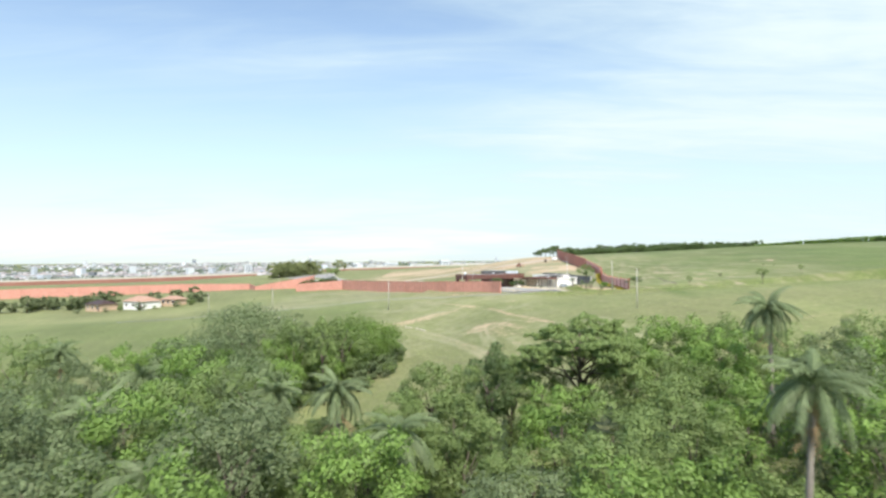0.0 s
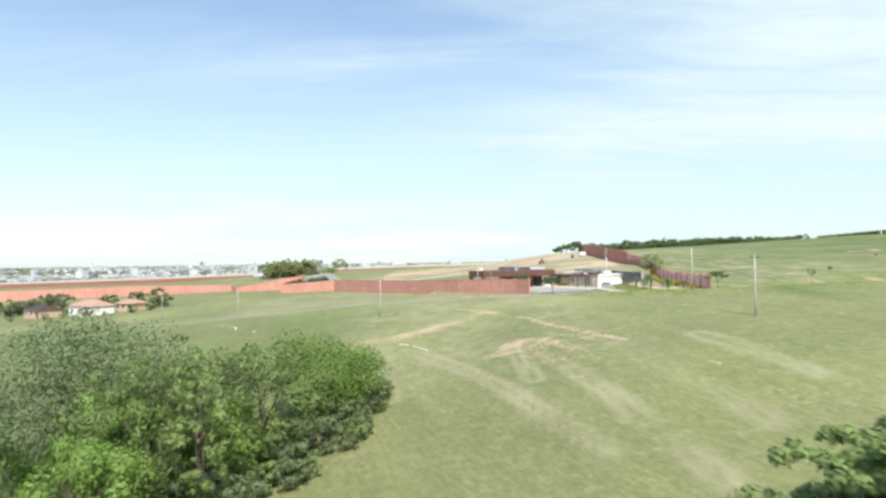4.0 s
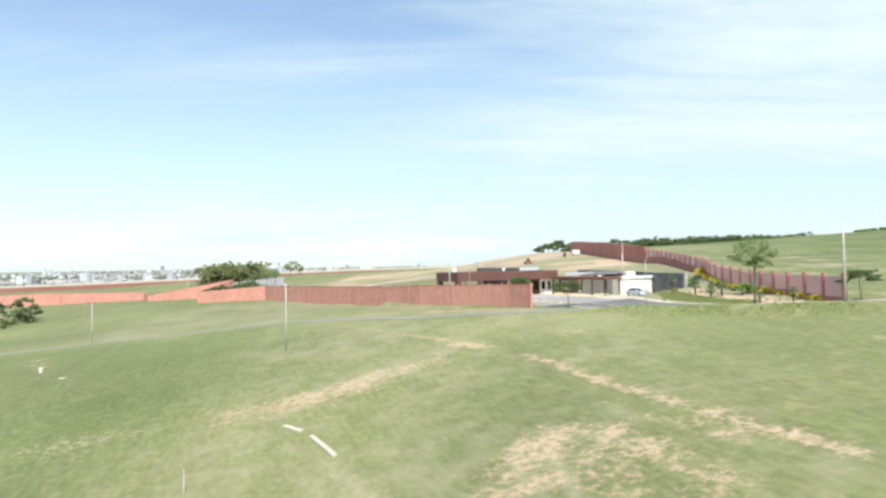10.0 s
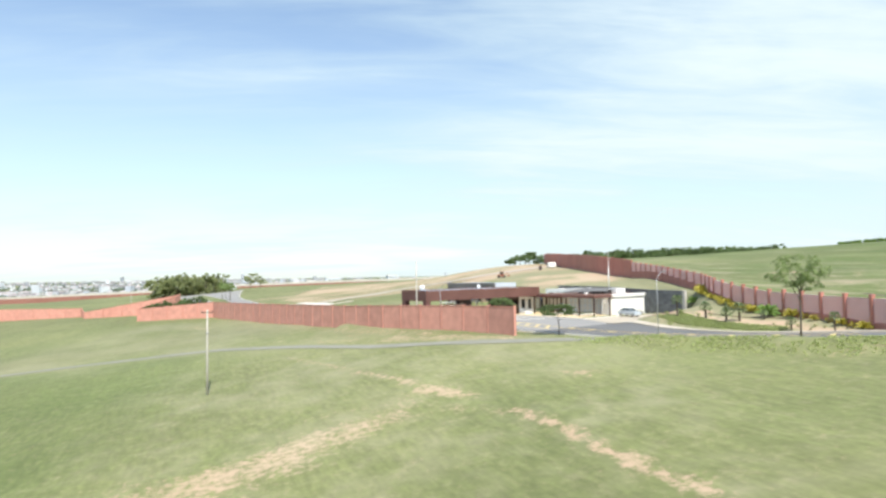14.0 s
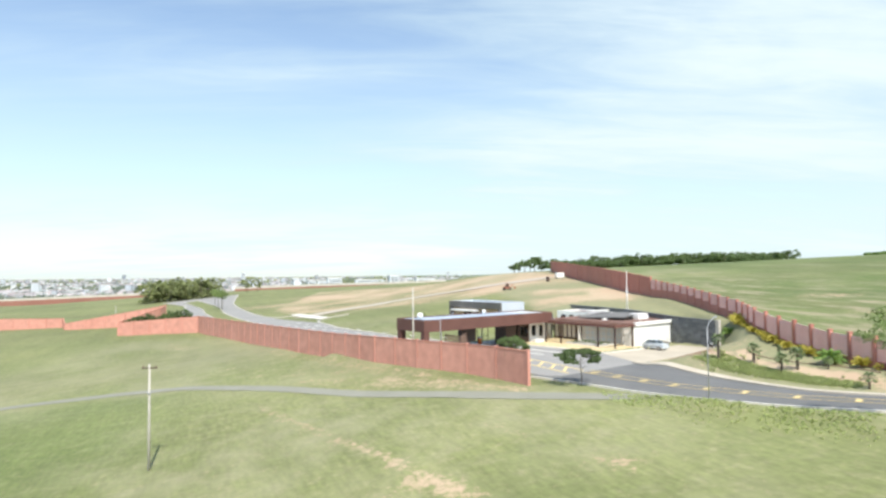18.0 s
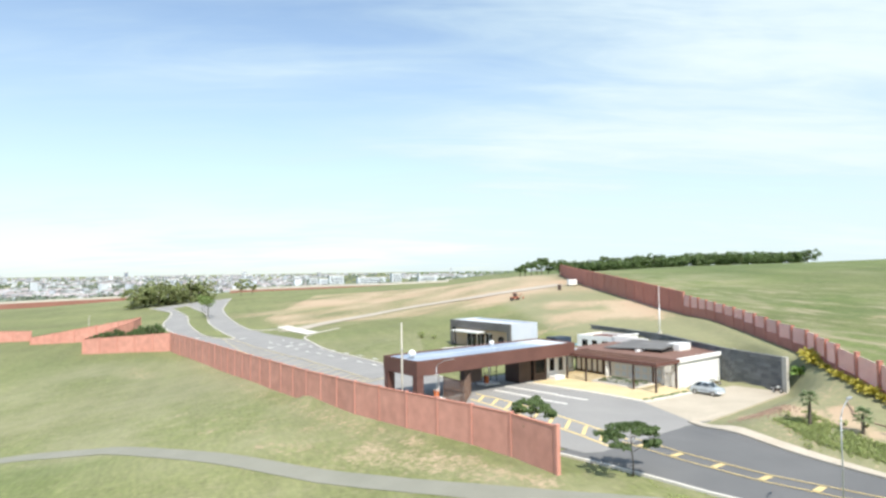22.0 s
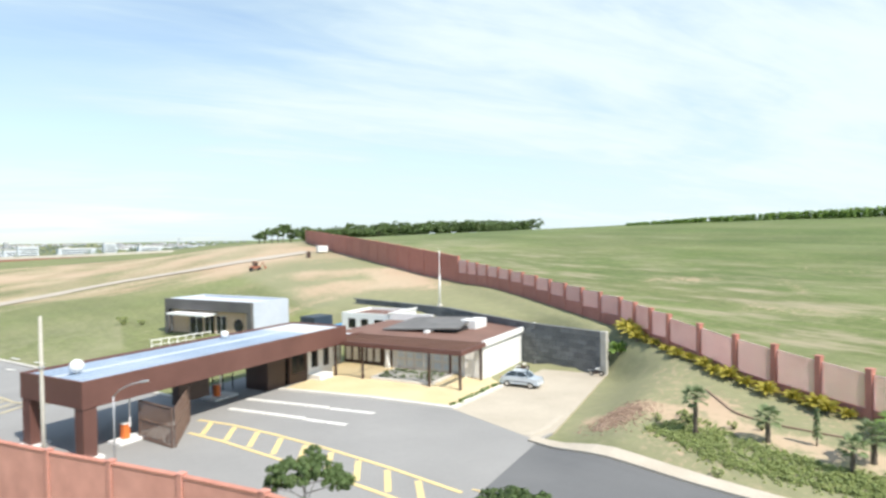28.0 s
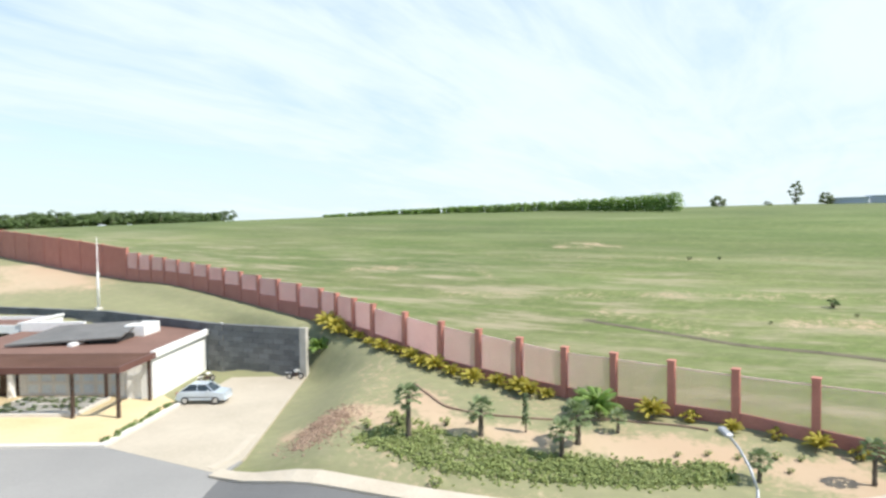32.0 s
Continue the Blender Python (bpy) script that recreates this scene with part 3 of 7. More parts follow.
xs = spaced((-5000, -900, 400), (-900, -300, 60), (-300, -100, 12), (-100, -42, 2.4), (-42, 36, 0.62), (36, 130, 2.0), (130, 320, 10), (320, 900, 60), (900, 5000, 400))
ys = spaced((-1500, -300, 120), (-300, -130, 10), (-130, -75, 1.6), (-75, 12, 0.62), (12, 130, 2.0), (130, 320, 10), (320, 900, 40), (900, 5000, 300))
gverts, gsoil, grut, glush, ghill = [], [], [], [], []
for y in ys:
    for x in xs:
        z = ground(x, y)
        gverts.append((x, y, z))
        gsoil.append(max(soil_amount(x, y), 0.0) if -80 < x < 140 and -110 < y < 300 else 0.0)
        dry_ = rut_amount(x, y) if -42 < x < 36 and -105 < y < -20 else 0.0
        fx = float(np.interp(y, EDGE_Y, EDGE_X))
        if -26 < y < 320 and 14 < x < 260:
            dry_ = max(dry_, min(1.0, smooth01((x - 14) / 4) * smooth01((y + 26) / 8) * (0.72 if x < fx else -0.05 + 0.7 * noise.noise((x * 0.11, y * 0.02, 6.0)) + 0.8 * noise.noise((x * 0.4, y * 0.06, 8.0)))))
        if -45 < x < 12 and -24 < y < 10:
            dry_ = max(dry_, (0.25 + 0.5 * rough_noise(x, y, 0.13, 9) + 0.5 * rough_noise(x, y, 0.5, 15)) * smooth01((x + 45) / 14) * smooth01((12 - x) / 8) * smooth01((y + 24) / 9) * smooth01((10 - y) / 9))
        if -40 < x < 10 and -66 < y < -12:
            dry_ = max(dry_, (0.12 + 0.6 * rough_noise(x, y, 0.11, 13) + 0.6 * rough_noise(x, y, 0.5, 14)) * smooth01((x + 40) / 12) * smooth01((10 - x) / 8) * smooth01((y + 66) / 12) * smooth01((-12 - y) / 8))
        if -52 < x < 44 and 98 < y < 300:
            edge_ = smooth01((x - float(np.interp(y, (98, 134, 178, 232, 300), (-30, -46, -62, -78, -94)))) / 9) * smooth01((y - 100 - 0.9 * max(0, -x)) / 16) if y < 140 else smooth01((x - float(np.interp(y, (134, 178, 232, 300), (-46, -62, -78, -94)))) / 9)
            gsoil[-1] = max(gsoil[-1], edge_ * (0.84 + 0.7 * rough_noise(x, y, 0.04, 11) + 0.5 * rough_noise(x, y * 2.2, 0.12, 12)))
        if -85 < x < -6 and 8 < y < 98:
            dry_ = max(dry_, (0.42 + 0.55 * rough_noise(x, y, 0.09, 19) + 0.4 * rough_noise(x, y, 0.4, 20)) * smooth01((x + 85) / 20) * smooth01((y - 8) / 10) * smooth01((98 - y) / 20))
        grut.append(max(0.0, dry_))
        # taller, darker grass up the hill in bands along its terraces
        lush = smooth01((x - fx) / 3) * smooth01((y + 60) / 20) if x > fx else 0.0
        if lush and x < 330:
            lush *= 0.62 + 0.75 * noise.noise((x * 0.075, y * 0.016, 16.0)) + 0.45 * noise.noise((x * 0.23, y * 0.05, 18.0)) + 0.25 * smooth01((x - 70) / 30)
        if x < -28 and -75 < y < 20:
            lush = max(lush, 0.55 * smooth01((-28 - x) / 14) * smooth01((y + 75) / 14) * (0.8 + 0.8 * rough_noise(x, y, 0.05, 24)))
        glush.append(min(max(lush, 0.0), 1.0))
        ghill.append(smooth01((x - fx) / 4) * smooth01((y + 50) / 20) * smooth01((92 - x) / 40) if x > fx else 0.0)
nx = len(xs)
gfaces = [(j * nx + i, j * nx + i + 1, (j + 1) * nx + i + 1, (j + 1) * nx + i) for j in range(len(ys) - 1) for i in range(nx - 1)]
gme = bpy.data.meshes.new("ground")
gme.from_pydata(gverts, [], gfaces)
gme.polygons.foreach_set("use_smooth", [True] * len(gme.polygons))
att = gme.attributes.new("soil", "FLOAT", "POINT")
att.data.foreach_set("value", gsoil)
att = gme.attributes.new("rut", "FLOAT", "POINT")
att.data.foreach_set("value", grut)
att = gme.attributes.new("lush", "FLOAT", "POINT")
att.data.foreach_set("value", glush)
att = gme.attributes.new("hill", "FLOAT", "POINT")
att.data.foreach_set("value", ghill)

grass = mat("mown_pasture_grass", (0.138, 0.166, 0.056), (0.205, 0.213, 0.087), 0.045, 2.2, 0.95, 0.5, spread=0.8)
n, l = grass.node_tree.nodes, grass.node_tree.links
bs = n["Principled BSDF"]
src = bs.inputs["Base Color"].links[0].from_socket
geo = n.new("ShaderNodeNewGeometry")
# tufts and dry patches at a walking scale
tuft = n.new("ShaderNodeTexNoise")
tuft.inputs["Scale"].default_value, tuft.inputs["Detail"].default_value, tuft.inputs["Roughness"].default_value = 0.8, 8.0, 0.72
l.new(geo.outputs["Position"], tuft.inputs["Vector"])
dry = n.new("ShaderNodeMapRange"); dry.interpolation_type = "SMOOTHSTEP"
dry.inputs[1].default_value, dry.inputs[2].default_value, dry.inputs[4].default_value = 0.46, 0.8, 0.62
l.new(tuft.outputs["Fac"], dry.inputs[0])
m1 = n.new("ShaderNodeMix"); m1.data_type = "RGBA"
l.new(dry.outputs[0], m1.inputs["Factor"]); l.new(src, m1.inputs["A"])
m1.inputs["B"].default_value = (0.32, 0.29, 0.17, 1)
wav = n.new("ShaderNodeTexNoise")
wav.inputs["Scale"].default_value, wav.inputs["Detail"].default_value = 1.9, 4.0
mp = n.new("ShaderNodeMapping"); mp.vector_type = "TEXTURE"; mp.inputs["Scale"].default_value = (0.7, 2.8, 1.0); mp.inputs["Rotation"].default_value = (0, 0, radians(17))
l.new(geo.outputs["Position"], mp.inputs[0]); l.new(mp.outputs[0], wav.inputs["Vector"])
hv = n.new("ShaderNodeHueSaturation")
vr = n.new("ShaderNodeMapRange"); vr.inputs[1].default_value, vr.inputs[2].default_value, vr.inputs[3].default_value, vr.inputs[4].default_value = 0.3, 0.7, 0.84, 1.14
l.new(wav.outputs["Fac"], vr.inputs[0]); l.new(vr.outputs[0], hv.inputs["Value"]); l.new(m1.outputs["Result"], hv.inputs["Color"])
ar = n.new("ShaderNodeAttribute"); ar.attribute_name = "rut"
big_n = n.new("ShaderNodeTexNoise"); big_n.inputs["Scale"].default_value, big_n.inputs["Detail"].default_value = 0.028, 3.0
l.new(geo.outputs["Position"], big_n.inputs["Vector"])
br = n.new("ShaderNodeMapRange"); br.inputs[1].default_value, br.inputs[2].default_value, br.inputs[3].default_value, br.inputs[4].default_value = 0.32, 0.68, 0.86, 1.16
l.new(big_n.outputs["Fac"], br.inputs[0])
swn = n.new("ShaderNodeTexNoise"); swn.inputs["Scale"].default_value, swn.inputs["Detail"].default_value = 0.34, 5.0
swm = n.new("ShaderNodeMapping"); swm.vector_type = "TEXTURE"; swm.inputs["Scale"].default_value = (0.9, 9.0, 1.0); swm.inputs["Rotation"].default_value = (0, 0, radians(14))
l.new(geo.outputs["Position"], swm.inputs[0]); l.new(swm.outputs[0], swn.inputs["Vector"])
swr = n.new("ShaderNodeMapRange"); swr.inputs[1].default_value, swr.inputs[2].default_value, swr.inputs[3].default_value, swr.inputs[4].default_value = 0.3, 0.7, 0.92, 1.08
l.new(swn.outputs["Fac"], swr.inputs[0])
swp = n.new("ShaderNodeMath"); swp.operation = "MULTIPLY"; l.new(br.outputs[0], swp.inputs[0]); l.new(swr.outputs[0], swp.inputs[1])
hv2 = n.new("ShaderNodeHueSaturation"); l.new(swp.outputs[0], hv2.inputs["Value"]); l.new(hv.outputs[0], hv2.inputs["Color"])
m3 = n.new("ShaderNodeMix"); m3.data_type = "RGBA"; m3.inputs["B"].default_value = (0.365, 0.335, 0.22, 1)
rm = n.new("ShaderNodeMath"); rm.operation = "MULTIPLY"; rm.inputs[1].default_value = 0.55
l.new(ar.outputs["Fac"], rm.inputs[0]); l.new(rm.outputs[0], m3.inputs["Factor"]); l.new(hv2.outputs[0], m3.inputs["A"])
at = n.new("ShaderNodeAttribute"); at.attribute_name = "soil"
brk = n.new("ShaderNodeTexNoise"); brk.inputs["Scale"].default_value, brk.inputs["Detail"].default_value, brk.inputs["Roughness"].default_value = 1.9, 8.0, 0.75
l.new(geo.outputs["Position"], brk.inputs["Vector"])
bk = n.new("ShaderNodeMapRange"); bk.inputs[1].default_value, bk.inputs[2].default_value = 0.36, 0.64
l.new(brk.outputs["Fac"], bk.inputs[0])
ad = n.new("ShaderNodeMath"); ad.operation = "ADD"
l.new(at.outputs["Fac"], ad.inputs[0]); l.new(bk.outputs[0], ad.inputs[1])
lu = n.new("ShaderNodeAttribute"); lu.attribute_name = "lush"
m4 = n.new("ShaderNodeMix"); m4.data_type = "RGBA"
l.new(lu.outputs["Fac"], m4.inputs["Factor"]); l.new(m3.outputs["Result"], m4.inputs["A"])
gl = n.new("ShaderNodeMix"); gl.data_type = "RGBA"; gl.blend_type = "MULTIPLY"; gl.inputs["Factor"].default_value = 1.0
l.new(m3.outputs["Result"], gl.inputs["A"]); gl.inputs["B"].default_value = (0.58, 0.73, 0.47, 1)
l.new(gl.outputs["Result"], m4.inputs["B"])
sr = n.new("ShaderNodeMapRange"); sr.interpolation_type = "SMOOTHSTEP"
sr.inputs[1].default_value, sr.inputs[2].default_value, sr.inputs[4].default_value = 0.72, 1.62, 0.9
l.new(ad.outputs[0], sr.inputs[0])
tone = n.new("ShaderNodeMix"); tone.data_type = "RGBA"
tn = n.new("ShaderNodeTexNoise"); tn.inputs["Scale"].default_value, tn.inputs["Detail"].default_value = 0.07, 3.0
l.new(geo.outputs["Position"], tn.inputs["Vector"]); l.new(tn.outputs["Fac"], tone.inputs["Factor"])
tone.inputs["A"].default_value, tone.inputs["B"].default_value = (0.44, 0.275, 0.18, 1), (0.54, 0.44, 0.31, 1)
# dry streaks and scraped earth along the terraces of the hill
hl = n.new("ShaderNodeAttribute"); hl.attribute_name = "hill"
hm = n.new("ShaderNodeMapping"); hm.vector_type = "TEXTURE"; hm.inputs["Scale"].default_value = (1.3, 6.0, 1.0); hm.inputs["Rotation"].default_value = (0, 0, radians(9))
hn = n.new("ShaderNodeTexNoise"); hn.inputs["Scale"].default_value, hn.inputs["Detail"].default_value, hn.inputs["Roughness"].default_value = 0.55, 8.0, 0.66
l.new(geo.outputs["Position"], hm.inputs[0]); l.new(hm.outputs[0], hn.inputs["Vector"])
hr = n.new("ShaderNodeMapRange"); hr.interpolation_type = "SMOOTHSTEP"; hr.inputs[1].default_value, hr.inputs[2].default_value, hr.inputs[4].default_value = 0.45, 0.69, 0.9
l.new(hn.outputs["Fac"], hr.inputs[0])
hx = n.new("ShaderNodeMath"); hx.operation = "MULTIPLY"; l.new(hr.outputs[0], hx.inputs[0]); l.new(hl.outputs["Fac"], hx.inputs[1])
m5 = n.new("ShaderNodeMix"); m5.data_type = "RGBA"; m5.inputs["B"].default_value = (0.33, 0.285, 0.185, 1)
l.new(hx.outputs[0], m5.inputs["Factor"]); l.new(m4.outputs["Result"], m5.inputs["A"])
m2 = n.new("ShaderNodeMix"); m2.data_type = "RGBA"
l.new(sr.outputs[0], m2.inputs["Factor"]); l.new(m5.outputs["Result"], m2.inputs["A"]); l.new(tone.outputs["Result"], m2.inputs["B"])
l.new(m2.outputs["Result"], bs.inputs["Base Color"])
gme.materials.append(grass)
tagged(new("ground", gme), "rolling green pasture with dry tufts and worn sandy tracks", "ground", kind="structure")


def strip(name, pts, half, material, lift=0.03, step=1.5, label="", category="", kind="structure", parent=None, thick=0.0, offs=None):
    """A band along pts laid on the ground; offs (a, b) are its two edges across instead of half; thick raises it as a kerb."""
    path = []
    P = [Vector(p[:2]) for p in pts]
    for k in range(len(P) - 1):
        p0, p1, p2, p3 = P[max(k - 1, 0)], P[k], P[k + 1], P[min(k + 2, len(P) - 1)]
        nn = max(1, round((p2 - p1).length / step))
        for i in range(nn):
            t = i / nn
            path.append(0.5 * ((2 * p1) + (p2 - p0) * t + (2 * p0 - 5 * p1 + 4 * p2 - p3) * t * t + (3 * p1 - p0 - 3 * p2 + p3) * t**3))
    path.append(P[-1])
    lo, hi = offs if offs else (-half, half)
    across = max(1, round((hi - lo) / 2.0))
    mm = Mesh()
    rows = []
    for i, p in enumerate(path):
        d = (path[min(i + 1, len(path) - 1)] - path[max(i - 1, 0)]).normalized()
        nrm = Vector((-d.y, d.x))
        row = []
        for k in range(across + 1):
            q = p + nrm * (lo + (hi - lo) * k / across)
            row.append((q.x, q.y, ground(q.x, q.y) + lift + thick))
        rows.append(row)
    w = across + 1
    vs = [q for r in rows for q in r]
    fs = [(i * w + k, (i + 1) * w + k, (i + 1) * w + k + 1, i * w + k + 1) for i in range(len(rows) - 1) for k in range(across)]
    if thick:
        base = len(vs)
        for r in rows:
            vs.append((r[0][0], r[0][1], r[0][2] - thick - 0.1)); vs.append((r[-1][0], r[-1][1], r[-1][2] - thick - 0.1))
        for i in range(len(rows) - 1):
            fs.append((base + 2 * i, base + 2 * i + 2, (i + 1) * w, i * w))
            fs.append((i * w + across, (i + 1) * w + across, base + 2 * i + 3, base + 2 * i + 1))
        fs.append((0, across, base + 1, base)); e = len(rows) - 1
        fs.append((e * w + across, e * w, base + 2 * e, base + 2 * e + 1))
    mm.add(vs, [tuple(reversed(f)) for f in fs])
    ob = part(name, mm, material, parent)
    if label:
        tagged(ob, label, category, kind=kind)
    return ob


def slab(name, outline, z, thick, material, label="", category="", kind="structure", m=None, parent=None):
    """A flat plate with the given outline."""
    mm = Mesh()
    k = len(outline)
    vs = [(*p, z) for p in outline] + [(*p, z - thick) for p in outline]
    mm.add(vs, [tuple(range(k)), tuple(range(2 * k - 1, k - 1, -1))] + [(i, k + i, k + (i + 1) % k, (i + 1) % k) for i in range(k)])
    ob = part(name, mm, material, parent, m=m)
    if label:
        tagged(ob, label, category, kind=kind)
    return ob


# ---- roads and paving ----
strip("road", [p[:2] for p in ROAD_OUT[3:]], 0, ASPHALT_NEW, 0.09, 1.5, "dark asphalt approach road climbing along the hillside", "road", offs=(-3.4, 3.4))
slab("road", [(-0.6, 8.0), (-0.6, -6.0), (0.5, -20.3), (1.6, -21.0), (14.4, -20.9), (16.2, -21.2), (18.2, -13.6), (18.0, -6.2), (17.0, 1.9), (22.0, 2.4), (22.0, 8)], 0.115, 0.4, ASPHALT, "worn grey asphalt forecourt in front of the gate", "road", m=GATE)


def ribbon(name, left, right, material, lift, label, category, step=2.5, across=6, kind="structure", skirt=0.0):
    """A surface between two edge lines, laid on the ground."""
    def even(line, n_):
        P = [Vector(p) for p in line]
        d = [0.0]
        for p, q in zip(P, P[1:]):
            d.append(d[-1] + (q - p).length)
        out = []
        for k in range(n_ + 1):
            s = d[-1] * k / n_
            i = min(max(np.searchsorted(d, s) - 1, 0), len(P) - 2)
            out.append(P[i].lerp(P[i + 1], (s - d[i]) / (d[i + 1] - d[i])))
        return out, d[-1]

    n_ = max(1, round(even(left, 1)[1] / step))
    L, R_ = even(left, n_)[0], even(right, n_)[0]
    vs, fs = [], []
    for p, q in zip(L, R_):
        for k in range(across + 1):
            c = p.lerp(q, k / across)
            vs.append((c.x, c.y, ground(c.x, c.y) + lift))
    w = across + 1
    fs = [(i * w + k, i * w + k + 1, (i + 1) * w + k + 1, (i + 1) * w + k) for i in range(n_) for k in range(across)]
    mm = Mesh()
    mm.add(vs, fs)
    return tagged(part(name, mm, material), label, category, kind=kind)


ribbon("road", ((0.9, 4.6), (3.6, 1.3), (6.1, -2.1), (7.9, -4.8), (11.3, -9.4), (15.6, -13.6), (21.0, -18.6)), ((14.9, 11.4), (15.5, 8.5), (16.7, 4.2), (18.2, -0.5), (20.1, -6.3), (22.3, -10.4), (26.4, -15.2)), ASPHALT_NEW, 0.10, "dark asphalt apron where the approach road meets the forecourt", "road", 0.8, 14)
IN_LEFT = ((-11.5, 21), (-13.9, 25), (-19.6, 35), (-30.2, 53.5), (-42.3, 75), (-58, 101.5), (-68.1, 129.9), (-79.2, 153.4), (-88.8, 177.8), (-104, 228.7), (-124.9, 261.2))
IN_RIGHT = ((3.5, 31), (-3, 33.8), (-8.5, 44.5), (-14.6, 58.5), (-20.5, 69.5), (-23.3, 76.2), (-29.2, 94.6), (-44.5, 122), (-51, 134.5), (-66.9, 178.5), (-83.5, 231.9), (-99.4, 307.5))
MED_L = ((-54.1, 116.6), (-61.2, 128), (-76.5, 165.7), (-89.8, 204.7), (-110.5, 249.6))
MED_R = ((-49.2, 113.6), (-55.1, 126.4), (-70.2, 165.2), (-84.7, 210.6), (-108.1, 262.0))
ribbon("road", IN_LEFT, IN_RIGHT, ASPHALT, 0.10, "grey asphalt road inside the walls, curving downhill", "road", 2.0, 8)
strip("road", ((-37, 119), (-30.5, 130), (-21, 137), (-9, 142), (2, 141.5), (14, 137), (28, 134), (37, 135)), 3.6, DUST_ROAD, 0.12, 2.0, "narrow side road climbing over the bare hillside", "road")
ribbon("crossing", ((-43.0, 133.3), (-31.0, 106.0)), ((-40.0, 135.0), (-28.2, 108.0)), CONCRETE, 0.16, "pale raised crossing at the mouth of the side road", "crossing", 2.0, 2)
strip("path", ((-120, 13), (-95, 15), (-75, 18), (-63, 21.3), (-54, 23.6), (-47, 23.6), (-40, 22), (-36, 20.6), (-26, 14.4), (-15.4, 5.8), (-7.3, 0.0), (-0.1, -4.0), (5.4, -6.6), (9.0, -8.6)), 1.1, PATH_MAT, 0.035, 0.6, "worn grey asphalt footpath through the grass", "path")

# ---- perimeter wall in front ----
WALL_PTS = ((0, 0, 3.1), (-2.2, 4.6, 2.98), (-4.65, 8.2, 2.9), (-7.1, 11.6, 2.8), (-9.6, 15.0, 2.7), (-14.6, 22.4, 2.45), (-20.9, 33.3, 2.0), (-31.4, 51.8, 1.5), (-43.5, 73.4, 1.0), (-59.5, 100.2, 0.5))
WALL_B = ((-59.5, 100.2, 0.5), (-81.3, 107.2, -1.2), (-77.5, 125, 1.4), (-78, 131, 1.9))
WALL_C = ((-78, 131, 1.9), (-108, 135, -3.2), (-114, 146, -2.4), (-153, 154, -2.6), (-240, 168, -5), (-330, 175, -8))


def resample(pts, step):
    out = []
    for a, b in zip(pts, pts[1:]):
        a, b = Vector(a), Vector(b)
        nn = max(1, round((b.xy - a.xy).length / step))
        out.extend(a.lerp(b, k / nn) for k in range(nn))
    return out + [Vector(pts[-1])]


def solid_wall(pts, step, label, post_rise=0.12, paint=POST_RED, body=WALL_RED):
    w = thing("perimeter_wall", label, "wall", kind="structure")
    P = resample(pts, step)
    for i, p in enumerate(P):
        g = min(ground(p.x, p.y), p.z - 2.2)
        nxt = P[min(i + 1, len(P) - 1)] - P[max(i - 1, 0)]
        yaw = math.degrees(math.atan2(nxt.y, nxt.x))
        h = p.z - g + 0.6
        part("post", Mesh().box(-0.15, -0.15, -0.6, 0.15, 0.15, p.z - g + post_rise, 0.02).box(-0.17, -0.17, p.z - g + post_rise - 0.01, 0.17, 0.17, p.z - g + post_rise + 0.05, 0.015), paint, w, m=pose(p.x, p.y, g, 0, 0, yaw))
        if i + 1 < len(P):
            q = P[i + 1]
            d = q - p
            ln = d.xy.length
            yaw = math.degrees(math.atan2(d.y, d.x))
            gq = min(ground(q.x, q.y), q.z - 2.2)
            mm, cc = Mesh(), Mesh()
            a, b, t = 0.2, ln - 0.2, 0.09
            vs = [(a, -t, g - p.z - 0.6), (b, -t, gq - p.z - 0.6), (b, t, gq - p.z - 0.6), (a, t, g - p.z - 0.6), (a, -t, 0), (b, -t, d.z), (b, t, d.z), (a, t, 0)]
            mm.add(vs, [(3, 2, 1, 0), (4, 5, 6, 7), (0, 1, 5, 4), (1, 2, 6, 5), (2, 3, 7, 6), (3, 0, 4, 7)])
            mp_ = pose(p.x, p.y, p.z, 0, 0, yaw)
            part("panel", mm, body, w, m=mp_)
            t = 0.13
            cc.add([(a, -t, 0.003), (b, -t, d.z + 0.003), (b, t, d.z + 0.003), (a, t, 0.003), (a, -t, 0.07), (b, -t, d.z + 0.07), (b, t, d.z + 0.07), (a, t, 0.07)], [(3, 2, 1, 0), (4, 5, 6, 7), (0, 1, 5, 4), (1, 2, 6, 5), (2, 3, 7, 6), (3, 0, 4, 7)])
            part("coping", cc, COPING if body is WALL_RED else FENCE_RED, w, m=mp_)
    return w


solid_wall(WALL_PTS, 4.4, "terracotta rendered boundary wall with square posts, beside the road")
solid_wall(WALL_B, 4.4, "terracotta boundary wall stepping back round a planted corner")
solid_wall(WALL_C, 6.0, "long terracotta boundary wall running down to the valley")

for a, b in (((-24.3, -37.7), (-22.8, -39.3)), ((-21.9, -40.6), (-19.8, -44.9))):
    strip("concrete_strip", (a, b), 0.16, KERB_TAN, 0.0, 1.0, "pale concrete strip sunk in the grass", "concrete strip", kind="", thick=0.1)


# ---- right-hand boundary: railed fence, then a solid wall ----
FENCE = tuple(zip(FENCE_X, FENCE_Y, FENCE_Z))


